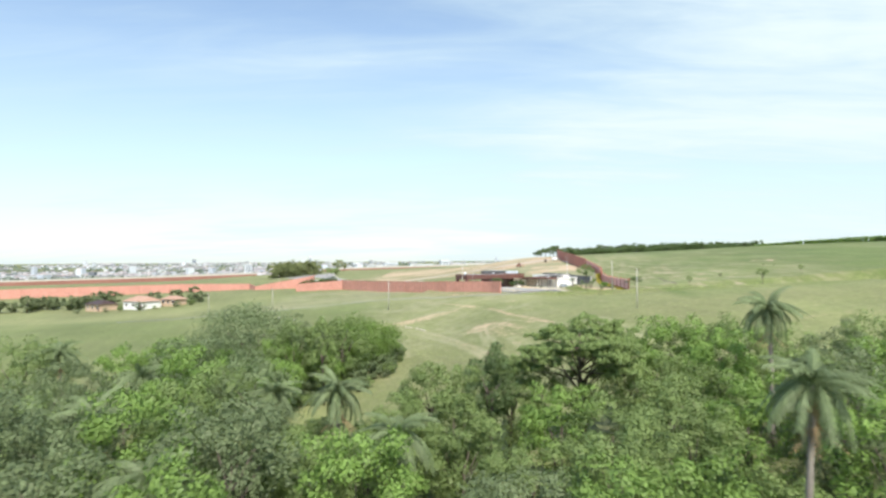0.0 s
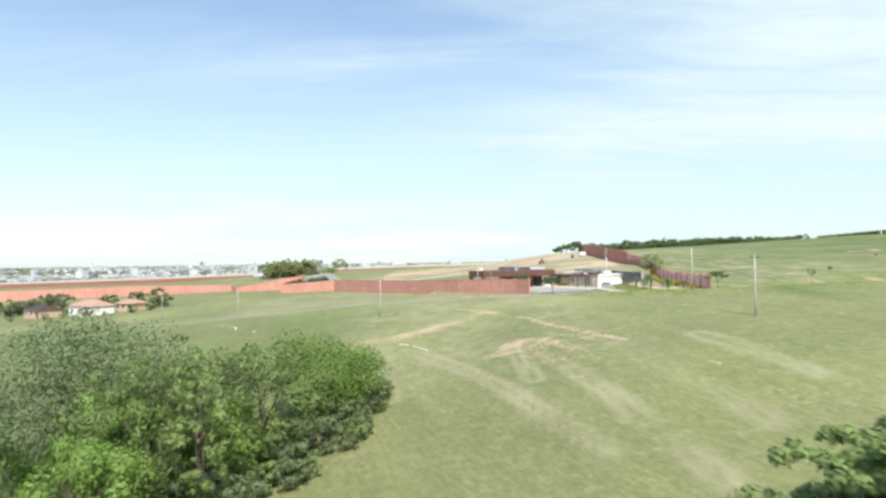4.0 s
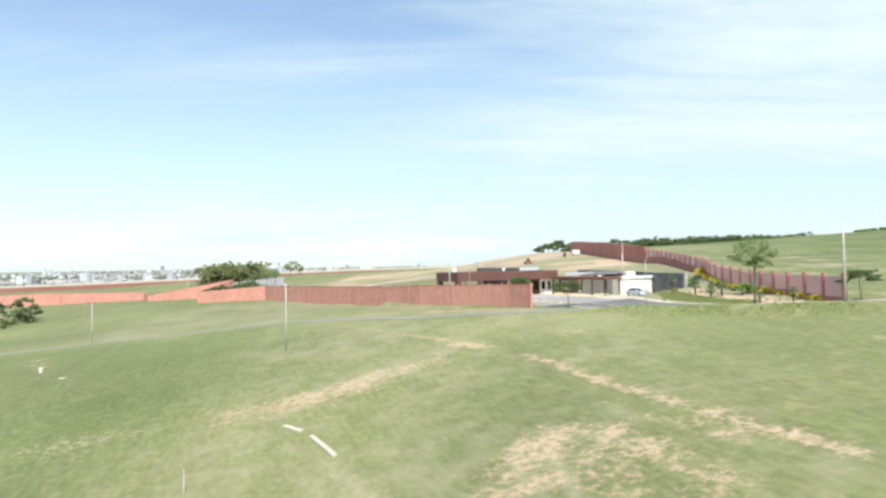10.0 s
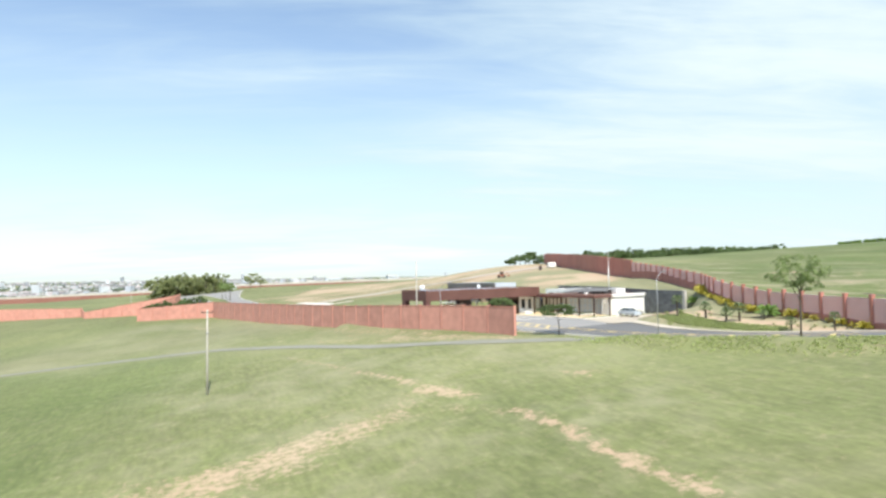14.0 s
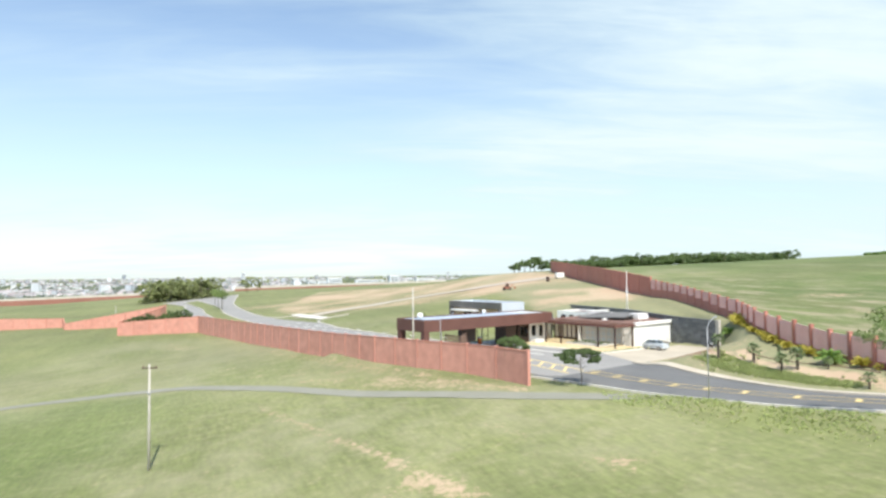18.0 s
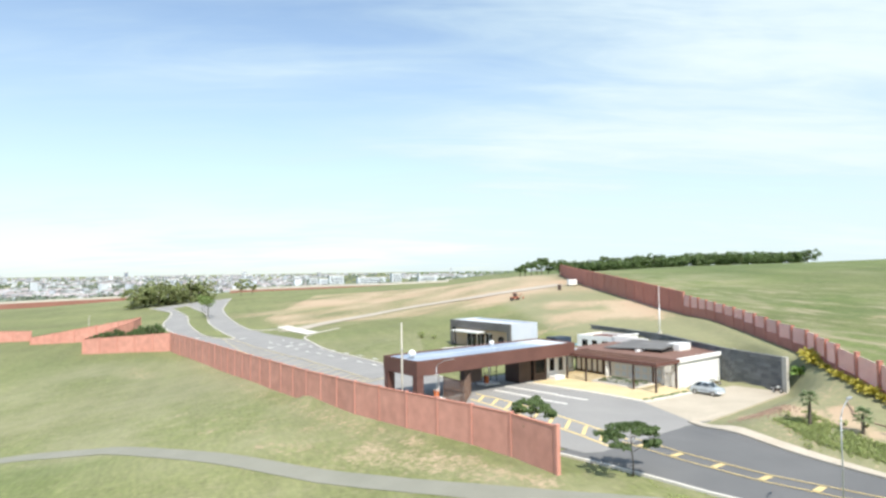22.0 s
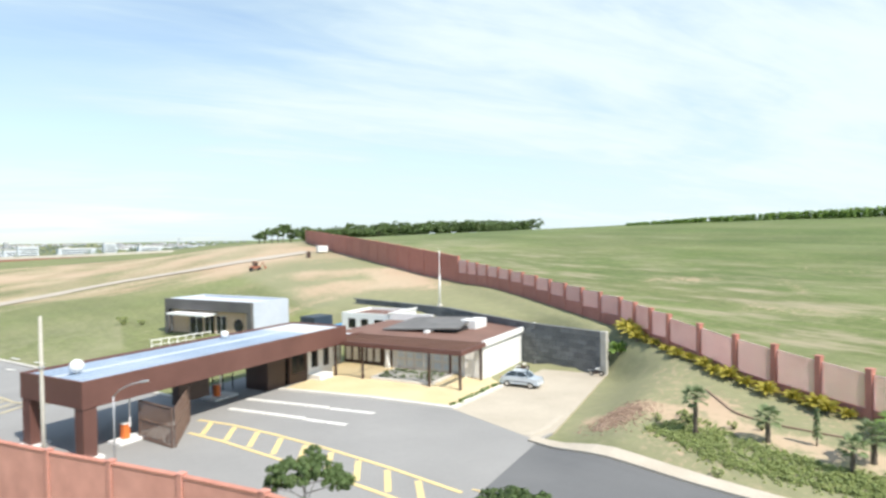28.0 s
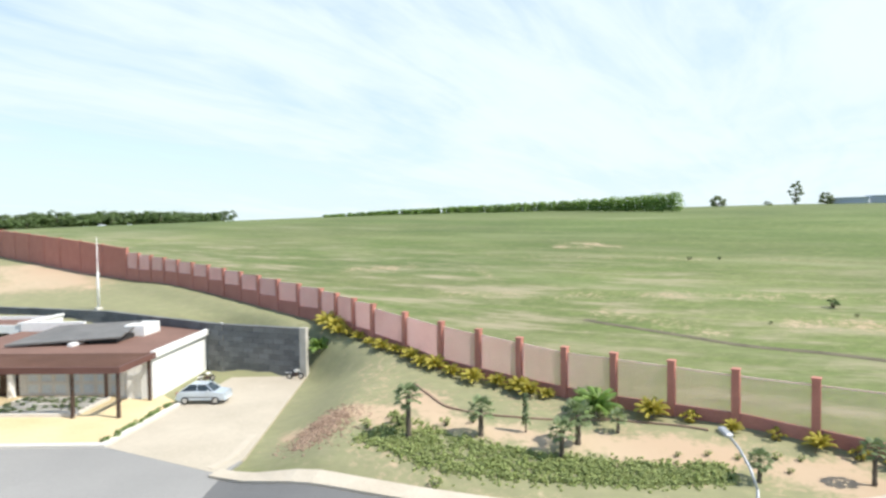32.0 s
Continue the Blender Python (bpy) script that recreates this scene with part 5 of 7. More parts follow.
# ---- office behind the gate ----
off = thing("site_office", "box office with a dark grey portal front and pale blue side", "building", GATE @ Matrix.Translation((31.0, 19.2, 0.0)))
OZ, OB = 5.0, 0.2
part("wall", Mesh().box(0.3, 0, OB, 6.0, 0.25, OZ - 0.02), PALE_BLUE, off, "pale blue side wall")
part("wall", Mesh().box(5.75, 0.25, OB, 6.0, 14.6, OZ - 0.02), PALE_BLUE, off)
part("wall", Mesh().box(0.3, 14.35, OB, 5.75, 14.6, OZ - 0.02), PALE_BLUE, off)
part("roof", Mesh().box(0.3, 0.25, OZ - 0.5, 5.75, 14.35, OZ - 0.35), ROOF_WHITE, off)
GREYDARK = mat("dark_grey_cladding", (0.095, 0.09, 0.09), (0.13, 0.125, 0.12), 0.5, 12.0, 0.6, 0.08)
part("portal", Mesh().box(-0.1, -0.02, OZ - 1.25, 0.29, 14.7, OZ, 0.02), GREYDARK, off)
part("portal", Mesh().box(-0.1, -0.02, OB, 0.29, 0.7, OZ - 1.253, 0.02), GREYDARK, off)
part("portal", Mesh().box(-0.1, 14.0, OB, 0.29, 14.7, OZ - 1.253, 0.02), GREYDARK, off)
windowed_wall(off, 0.5, 0.7, 0.7, 14.0, OB, OZ - 1.25, ((4.6, 6.4, 1.0, 3.2), (6.6, 8.4, 0.3, 3.2), (8.6, 11.0, 0.8, 3.2)), BEIGE_WALL, axis="y", frame_mat=WHITE)
part("awning", Mesh().box(-1.6, 6.0, OZ - 1.75, 0.49, 12.4, OZ - 1.5, 0.02), WHITE, off, "white flat awning")
part("arch_window", Mesh().tube([(0.46, 2.6, 2.2), (0.499, 2.6, 2.2)], 0.75, 16), GLASS_DARK, off, "round dark window")
rail = thing("ramp_rail", "white handrail along the office ramp", "railing", GATE)
for k in range(9):
    part("post", Mesh().tube([(24.4 + k * 1.0, 27.6 - k * 0.15, 0), (24.4 + k * 1.0, 27.6 - k * 0.15, 1.2)], 0.06, 8), WHITE, rail)
part("top_rail", Mesh().tube([(24.3, 27.6, 1.2), (32.5, 26.4, 1.2)], 0.06, 8), WHITE, rail)
part("mid_rail", Mesh().tube([(24.3, 27.6, 0.65), (32.5, 26.4, 0.65)], 0.04, 8), WHITE, rail)
cont = thing("storage_container", "dark slate-blue storage container beside the office", "container", GATE @ pose(37.3, 17.6, 0.2, 0, 0, -8))
part("body", Mesh().box(0, -2.4, 0, 3.0, 0, 2.6, 0.03), DARK_BLUE, cont)
for k in range(12):
    part("rib", Mesh().box(-0.035, -2.3 + k * 0.2, 0.1, -0.003, -2.2 + k * 0.2, 2.5), DARK_BLUE, cont)
tarp = thing("blue_sheet_roof", "bright blue plastic sheet over a low shelter", "shelter", GATE @ pose(38.0, 13.0, 0, 0, 0, -8))
tm = Mesh()
tm.add([(0, -1.6, 2.0), (4.4, -1.6, 2.2), (4.4, 1.6, 1.7), (0, 1.6, 1.6), (0, -1.6, 2.05), (4.4, -1.6, 2.25), (4.4, 1.6, 1.75), (0, 1.6, 1.65)], [(3, 2, 1, 0), (4, 5, 6, 7), (0, 1, 5, 4), (1, 2, 6, 5), (2, 3, 7, 6), (3, 0, 4, 7)])
part("sheet", tm, BLUE_TARP, tarp)
for x, y in ((0.1, -1.5), (4.3, -1.5), (4.3, 1.5), (0.1, 1.5)):
    part("post", Mesh().tube([(x, y, 0), (x, y, 1.66)], 0.05, 8), GALV, tarp)

# ---- paving round the lodge ----
plaza = tagged(new("plaza"), "yellow paved forecourt beside the lodge", "pavement", kind="structure")
plaza.matrix_basis = GATE
slab("bedding", [(17.3, 1.9), (18.3, -6.2), (18.5, -12.9), (26.6, -13.1), (28.3, -11.4), (28.3, 4.1), (22.2, 4.1), (22.2, 2.1)], 0.13, 0.3, YELLOW_PAVE, parent=plaza)
slab("kerb", [(16.9, 1.9), (17.9, -6.2), (18.1, -13.3), (18.5, -13.3), (18.3, -6.2), (17.3, 1.9)], 0.25, 0.4, CONCRETE, parent=plaza)
slab("kerb", [(18.5, -13.3), (26.4, -13.9), (26.4, -13.6), (18.5, -12.9)], 0.24, 0.4, CONCRETE, parent=plaza)
slab("driveway", [(18.1, -13.4), (26.4, -14.0), (33.1, -14.5), (33.5, -20.2), (16.5, -21.2), (14.6, -20.6)], 0.12, 0.3, PAVER, "beige paved driveway with a parked car", "driveway", m=GATE)
bed = thing("planting_bed", "kerbed bed of low grey-green plants under the pergola", "planting bed", GATE, kind="structure")
part("edging", Mesh().box(23.3, -8.5, 0.1, 27.2, -8.3, 0.34, 0.02).box(23.3, -2.8, 0.1, 27.2, -2.6, 0.34, 0.02).box(23.3, -8.3, 0.1, 23.5, -2.8, 0.34, 0.02).box(27.0, -8.3, 0.1, 27.2, -2.8, 0.34, 0.02), CONCRETE, bed)
part("soil", Mesh().box(23.5, -8.3, 0.1, 27.0, -2.8, 0.28), PATH_MAT, bed)
for k in range(6):
    part("kerb_strip", Mesh().box(23.75 + 0.55 * k, -8.2, 0.281, 23.9 + 0.55 * k, -2.9, 0.36, 0.01), CONCRETE, bed)

# raised white lane strips
for u0, du, v0, v1 in ((13.7, 1.2, 2.1, -8.8), (11.2, 0.75, 1.2, -8.7)):
    st = thing("lane_strip", "raised white lane divider on the asphalt", "lane divider", GATE, "lane dividers")
    n_ = 6
    for k in range(n_):
        a, b = k / n_, (k + 0.94) / n_
        part("segment", Mesh().box(-0.22, 0, 0.1, 0.22, -(v1 - v0) / n_ * 0.94, 0.2 if k < 4 else 0.135, 0.015), WHITE_PAINT, st, m=pose(u0 + du * (k + 1) / n_, v0 + (v1 - v0) * (k + 1) / n_, 0, 0, 0, math.degrees(math.atan2(du, -(v1 - v0)))))


def road_mark(name, pts, half, material, z=0.135, m=GATE, label="", parent=None):
    mm = Mesh()
    P = [Vector(p) for p in pts]
    rows = []
    for i, p in enumerate(P):
        d = (P[min(i + 1, len(P) - 1)] - P[max(i - 1, 0)]).normalized()
        nrm = Vector((-d.y, d.x))
        rows.append((p + nrm * half, p - nrm * half))
    for (a, b), (c, d) in zip(rows, rows[1:]):
        mm.add([(*a, z), (*b, z), (*d, z), (*c, z), (*a, z - 0.012), (*b, z - 0.012), (*d, z - 0.012), (*c, z - 0.012)], [(0, 1, 2, 3), (1, 0, 4, 5), (3, 2, 6, 7), (0, 3, 7, 4), (2, 1, 5, 6)])
    return part(name, mm, material, parent)


hatch = tagged(new("yellow_hatching"), "yellow hatched lane marking across the forecourt", "road marking", kind="structure")
hatch.matrix_basis = GATE
UP = [(8.4, 1.0), (8.6, -2.0), (8.35, -6.0), (7.75, -10.8), (6.9, -15.5), (5.8, -20.2)]
LO = [(6.2, -0.8), (6.0, -4.0), (5.2, -9.6), (4.6, -13.6), (3.95, -17.2), (3.2, -20.4)]
road_mark("edge_line", UP, 0.13, YELLOW_PAINT, parent=hatch)
road_mark("edge_line", LO, 0.13, YELLOW_PAINT, parent=hatch)
for k in range(9):
    f = (k + 0.5) / 9
    v = 0.2 - f * 19.5
    a = Vector((float(np.interp(-v, [-p[1] for p in LO], [p[0] for p in LO])), v - 1.1))
    b = Vector((float(np.interp(-v, [-p[1] for p in UP], [p[0] for p in UP])), v + 0.7))
    road_mark("bar", (a + (b - a) * 0.06, b - (b - a) * 0.06), 0.17, YELLOW_PAINT, 0.131, parent=hatch)

# kerbs
strip("kerb", ((14.9, 11.6), (15.6, 8.4), (16.9, 4.2), (18.4, -0.4), (20.3, -6.2), (22.6, -10.6), (27.0, -15.6), (33.0, -21.2), (54.5, -33.6), (76.5, -40.6)), 0.42, KERB_TAN, 0.05, 1.2, "pale concrete kerb along the approach road", "kerb", thick=0.18)
strip("kerb", ((1.2, 4.2), (3.6, 1.3), (6.1, -2.1), (7.9, -4.8), (11.3, -9.4), (15.6, -13.6), (21.0, -18.8)), 0.14, CONCRETE, 0.04, 1.2, "pale concrete kerb on the field side of the road", "kerb", thick=0.12)
strip("kerb", ((15.2, 12.4), (16.9, 12.9), (19.5, 14.6)), 0.2, KERB_TAN, 0.04, 1.0, "pale concrete kerb at the driveway mouth", "kerb", thick=0.1)

# flat strip without depth; the furrow's shading is in its dark colour
strip("furrow", ((46.0, 6.0), (45.4, 3.2), (44.5, -2.0), (43.5, -6.6), (43.2, -11.0), (42.5, -14.4), (41.4, -19.0)), 0.3, SOIL_DARK, 0.02, 0.8, "narrow dark furrow across the grassy slope", "furrow")


# ---- poles and lamps ----
def utility_pole(x, y, top, label, arm=True):
    g = ground(x, y)
    h = top - g
    p = thing("utility_pole", label, "utility pole", Matrix.Translation((x, y, g)), "utility poles")
    part("shaft", Mesh().tube([(0, 0, -0.6), (0, 0, h * 0.5), (0, 0, h)], [0.115, 0.095, 0.07], 10), POLE_CONC, p, smooth=True)
    if arm:
        part("crossarm", Mesh().box(-0.55, -0.05, h - 0.32, 0.55, 0.05, h - 0.22, 0.01), BARK, p, "weathered wooden crossarm")
        for k in (-0.45, 0.0, 0.45):
            part("insulator", Mesh().tube([(k, 0, h - 0.22), (k, 0, h - 0.08)], [0.05, 0.03], 8), BROWN, p)
    part("band", Mesh().tube([(0, 0, h * 0.72), (0, 0, h * 0.72 + 0.08)], 0.145, 10), GALV, p)
    return p


utility_pole(-30.17, -9.33, 3.95, "pale concrete utility pole standing in the field")
utility_pole(-69.63, 24.53, 0.6, "pale concrete utility pole lower down the field")
utility_pole(-94.0, 36.0, -1.4, "pale concrete utility pole near the houses")
utility_pole(20.71, -53.98, 7.4, "pale concrete utility pole on the grassy slope")
utility_pole(23.25, -27.72, 8.8, "tall concrete pole with a small lamp near the road", False)
utility_pole(-9.95, 17.0, 8.7, "tall white pole behind the boundary wall", False)
utility_pole(-100.0, 150.0, 1.5, "thin concrete pole behind the stepped wall", False)


def street_lamp(x, y, h, ax, ay, label, paint=GALV):
    g = ground(x, y)
    s = thing("street_lamp", label, "street lamp", Matrix.Translation((x, y, g)), "street lamps")
    h -= g
    part("pole", Mesh().tube([(0, 0, -0.4), (0, 0, h * 0.6), (0, 0, h - 0.7)], [0.042, 0.036, 0.03], 10), paint, s, smooth=True)
    part("arm", Mesh().tube([(0, 0, h - 0.72), (ax * 0.25, ay * 0.25, h - 0.38), (ax * 0.6, ay * 0.6, h - 0.14), (ax, ay, h)], 0.028, 8), paint, s, smooth=True)
    d = Vector((ax, ay)).normalized()
    part("lamp_head", Mesh().box(-0.05, -0.09, -0.04, 0.36, 0.09, 0.05, 0.025), paint, s, m=pose(ax, ay, h, 0, -8, math.degrees(math.atan2(d.y, d.x))))
    return s


street_lamp(-6.95, 14.3, 5.75, 1.15, -0.85, "grey single-arm street lamp behind the boundary wall")
street_lamp(11.26, -11.38, 6.75, 0.95, 0.7, "grey single-arm street lamp beside the approach road")


# ---- vegetation ----
def leaf_cloud(rng, blobs, per, size, droop=0.15, centre=None):
    """Pointed leaves scattered over a set of round clumps (x, y, z, r)."""
    c = np.repeat(np.array(blobs, float), per, axis=0)
    nn = len(c)
    d = rng.normal(size=(nn, 3))
    d /= np.linalg.norm(d, axis=1)[:, None]
    d[:, 2] = np.where(d[:, 2] < -0.45, -d[:, 2], d[:, 2])
    pos = c[:, :3] + d * (c[:, 3] * rng.uniform(0.55, 1.08, nn))[:, None] * np.array((1, 1, 0.8))
    nrm = d + rng.normal(size=(nn, 3)) * 0.55 + np.array((0, 0, 0.35))
    nrm /= np.linalg.norm(nrm, axis=1)[:, None]
    nrm *= np.where((nrm * d).sum(1) < 0, -1.0, 1.0)[:, None]
    a = np.cross(nrm, rng.normal(size=(nn, 3)))
    a /= np.linalg.norm(a, axis=1)[:, None] + 1e-9
    b = np.cross(nrm, a)
    s = size * rng.uniform(0.6, 1.35, nn)[:, None]
    tip = a * s
    vs = np.stack((pos - tip, pos + b * s * 0.48 - nrm * s * droop, pos + tip - nrm * s * droop, pos - b * s * 0.48), axis=1).reshape(-1, 3)
    fs = np.arange(nn * 4).reshape(-1, 4)[:, ::-1]
    m = Mesh()
    soft = 0.72 * d + 0.28 * nrm
    if centre is not None:
        out = pos - np.array(centre)
        soft = soft + 0.22 * out / (np.linalg.norm(out, axis=1)[:, None] + 1e-6)
    m.n = soft / (np.linalg.norm(soft, axis=1)[:, None] + 1e-9)
    m.v, m.f = vs.tolist(), [tuple(f) for f in fs.tolist()]
    return m


def crown_blobs(rng, h, r, low, count, lumpy=0.3, flat=1.0):
    """Clumps filling a lumpy crown between the heights low and h."""
    out = []
    zc, hz = (h + low) / 2, (h - low) / 2
    lobes = rng.normal(size=(7, 3))
    lobes /= np.linalg.norm(lobes, axis=1)[:, None]
    while len(out) < count:
        d = rng.normal(size=3)
        d /= np.linalg.norm(d)
        bump = 1 + lumpy * (max(0, float(np.max(lobes @ d)) - 0.6) * 2 - 0.45) + rng.uniform(-0.08, 0.08)
        q = rng.uniform(0.45, 1.0) ** 0.45 * bump
        rb = rng.uniform(0.16, 0.27) * r
        z = zc + d[2] * hz * q * flat
        taper = 1.0 if z > zc else 0.62 + 0.38 * max(0, (z - low) / (zc - low))
        out.append((d[0] * (r - rb * 0.6) * q * taper, d[1] * (r - rb * 0.6) * q * taper, z, rb))
    return out


def make_tree(name, label, seed, h, r, low, leafm, count=60, per=36, size=0.3, lumpy=0.35, group="woodland trees", trunk_r=0.2, bark=BARK):
    rng = np.random.default_rng(seed)
    t = thing(name, label, "tree", group=group)
    tr = Mesh()
    top = low + (h - low) * 0.55
    bend = rng.uniform(-0.4, 0.4, 2)
    tr.tube([(0, 0, -0.6), (bend[0] * 0.4, bend[1] * 0.4, top * 0.5), (bend[0], bend[1], top)], [trunk_r, trunk_r * 0.8, trunk_r * 0.4], 8)
    for k in range(7):
        w = 2 * math.pi * k / 7 + rng.uniform(-0.3, 0.3)
        z0 = low * 0.7 + (top - low * 0.7) * rng.uniform(0.1, 0.9)
        ex = r * rng.uniform(0.3, 0.5)
        tr.tube([(bend[0] * z0 / top, bend[1] * z0 / top, z0), (ex * 0.5 * math.cos(w), ex * 0.5 * math.sin(w), z0 + (h - z0) * 0.25), (ex * math.cos(w), ex * math.sin(w), z0 + (h - z0) * 0.5)], [trunk_r * 0.5, trunk_r * 0.3, trunk_r * 0.12], 6)
    part("trunk", tr, bark, t, smooth=True)
    part("crown", leaf_cloud(rng, crown_blobs(rng, h, r, low, count, lumpy), per, size, 0.15, (0, 0, low + 0.35 * (h - low))), leafm, t)
    return t


def plant(proto, x, y, deg=0.0, s=1.0, lift=0.0, sz=None):
    m = Matrix.Translation((x, y, ground(x, y) + lift)) @ rotz(deg) @ Matrix.Diagonal((s, s, sz or s, 1))
    if proto.get("placed"):
        return copy_thing(proto, m)
    proto["placed"] = 1
    proto.matrix_basis = m
    return proto


def rotz(d):
    return Matrix.Rotation(radians(d), 4, "Z")


def pad_tree(name, label, seed, h, r, low, leafm, limbs=9, pads=4, pad_r=0.9, leaf=0.1, per=60, group="woodland trees", trunk_r=0.2, bark=BARK, flat=0.4):
    """An open tree: bare limbs that carry flat layered pads of foliage with gaps between."""
    rng = np.random.default_rng(seed)
    t = thing(name, label, "tree", group=group)
    tr, blobs = Mesh(), []
    fork = low + (h - low) * 0.12
    tr.tube([(0, 0, -0.6), (0.05 * r, 0.02 * r, fork * 0.5), (0.02 * r, 0.08 * r, fork), (0.02 * r, 0.08 * r, low + (h - low) * 0.7)], [trunk_r, trunk_r * 0.82, trunk_r * 0.65, trunk_r * 0.2], 8)
    for k in range(limbs):
        w = 2.4 * k + rng.uniform(-0.35, 0.35)
        out = r * (0.25 + 0.72 * math.sqrt((k + 0.5) / limbs)) * rng.uniform(0.88, 1.08)
        top = h - (h - low) * (0.1 + 0.72 * (out / r) ** 2) * rng.uniform(0.75, 1.1)
        c, s_ = math.cos(w), math.sin(w)
        z0 = fork * 0.8 + (low + (h - low) * 0.55 - fork * 0.8) * rng.uniform(0, 1)
        mid = Vector((c * out * 0.42, s_ * out * 0.42, max(z0, fork) + (top - max(z0, fork)) * 0.55))
        end = Vector((c * out * 0.9, s_ * out * 0.9, top - 0.15 * pad_r))
        tr.tube([(0.02 * r, 0.08 * r, z0), tuple(mid), tuple(end)], [trunk_r * 0.34, trunk_r * 0.2, trunk_r * 0.07], 6)
        for q in range(pads):
            f = rng.uniform(0.45, 1.05)
            p = mid.lerp(end, f) + Vector((rng.normal() * pad_r * 0.75, rng.normal() * pad_r * 0.75, abs(rng.normal()) * pad_r * 0.35))
            tr.tube([tuple(mid.lerp(end, f * 0.8)), tuple(p)], [trunk_r * 0.13, trunk_r * 0.05], 5)
            R = pad_r * rng.uniform(0.65, 1.2)
            for e in range(7):
                a, d = rng.uniform(0, 6.28), R * math.sqrt(rng.uniform(0, 1))
                blobs.append((p.x + d * math.cos(a), p.y + d * math.sin(a), p.z + flat * (R - d) * rng.uniform(0.2, 1.0), R * rng.uniform(0.26, 0.42)))
    part("trunk", tr, bark, t, smooth=True)
    part("crown", leaf_cloud(rng, blobs, per, leaf, 0.15, (0, 0, low)), leafm, t)
    return t


T_MID = [make_tree("tree", "mid-green broadleaf tree tangled with creepers in the wood", 11 + k, 9.6, 3.9, 1.2, LEAF, 92, 112, 0.105) for k in range(2)]
T_DULL = [make_tree("tree", "grey-green broadleaf tree in the wood", 21 + k, 10.0, 4.1, 1.6, LEAF_DULL, 92, 112, 0.105) for k in range(2)]
T_BRIGHT = [make_tree("tree", "bright green leafy tree in the wood", 31, 8.4, 3.6, 0.8, LEAF_BRIGHT, 86, 108, 0.11, 0.5)]
T_DARK = [make_tree("tree", "dark green dense tree in the wood", 41, 8.8, 3.3, 0.8, LEAF_DARK, 80, 108, 0.105, 0.5)]
rngf = np.random.default_rng(5)


def wooded(x, y):
    """1 inside the wood, 0 in the open."""
    if y > -60 or y < -186:
        return False
    edge = float(np.interp(y, (-186, -128, -122, -118, -108, -100, -95, -88, -84, -73, -62), (-10, -14, -24, -27, -31, -35.5, -35.5, -31, -27.5, -26, -30)))
    back = float(np.interp(x, (-140, -75, -62, -52, -36, -25), (-104, -100, -92, -76, -62, -63)))
    left = x < edge and y < back
    if y < -122:
        left = left or x < -12
    right = x > float(np.interp(y, (-186, -128, -116, -110), (-14, -14, -10.5, -5))) and y < float(np.interp(x, (-10, 5, 30, 70), (-114, -111, -106, -98)))
    return (left or right) and -125 < x < 75


spots = []
tries = 0
while tries < 9000 and len(spots) < 265:
    tries += 1
    x, y = rngf.uniform(-125, 75), rngf.uniform(-186, -60)
    if y < -168 or abs(x + 16.6) > 0.78 * (y + 172) + 13:
        continue
    if not wooded(x, y) or not (wooded(x + 1.5, y) and wooded(x - 1.5, y) and wooded(x, y + 1.5)):
        continue
    gap = 4.9 if abs(x + 12) < 42 and y > -168 else 8.5
    if any((x - a) ** 2 + (y - b) ** 2 < gap * gap for a, b in spots):
        continue
    if math.hypot(x + 46.5, y + 88) < 11 or (-47 < x < -20 and -84 < y < -60) or math.hypot(x + 5.5, y + 118) < 6.5:
        continue
    if any(math.hypot(x - a, y - b) < 3.6 for a, b in ((-24.4, -125.5), (-18.7, -136), (-33.5, -106), (-38.5, -110), (-30.5, -121), (9.0, -123.8), (-0.3, -144), (-17.7, -119.5), (-12.1, -121.3))):
        continue
    spots.append((x, y))
for k, (x, y) in enumerate(spots):
    kind = rngf.choice(4, p=(0.52, 0.12, 0.33, 0.03) if x > -14 else (0.36, 0.38, 0.14, 0.12))
    proto = (T_MID, T_DULL, T_BRIGHT, T_DARK)[kind]
    proto = proto[k % len(proto)]
    g = ground(x, y)
    top = rngf.uniform(-1.6, 1.6) + (2.2 if x > 0 and y > -135 else 0) + (-1.6 if abs(x + 17) < 9 and y < -120 else 0)
    h = min(max(top - g, 6.0), 12.5)
    base = {0: 9.6, 1: 10.0, 2: 8.4, 3: 8.8}[int(kind)]
    s = rngf.uniform(0.88, 1.15)
    plant(proto, x, y, rngf.uniform(0, 360), s, 0, h / base)

big = make_tree("tree", "broad rounded grey-green tree standing over the wood", 51, 11.4, 9.4, 1.0, LEAF_DULL, 300, 110, 0.13, 0.14, "woodland trees", 0.4)
plant(big, -43.8, -84.5, 20)
bright = make_tree("tree", "rounded bright green tree at the edge of the wood", 52, 7.3, 6.7, 0.0, LEAF_VIVID, 330, 110, 0.115, 0.35, "woodland trees", 0.3)
plant(bright, -29.3, -70.6, 0, 1.0, 0, (-0.75 - ground(-29.3, -70.6)) / 7.3)
low_round = make_tree("tree", "low rounded mid-green tree below the bright one", 57, 5.6, 4.6, 0.2, LEAF_BRIGHT, 130, 110, 0.115, 0.3, "woodland trees", 0.25)
plant(low_round, -40.5, -72.5, 0, 1.0, 0, (-2.9 - ground(-40.5, -72.5)) / 5.6)
plant(low_round, -49.5, -70.5, 90, 1.1, 0, (-3.6 - ground(-49.5, -70.5)) / 5.6)
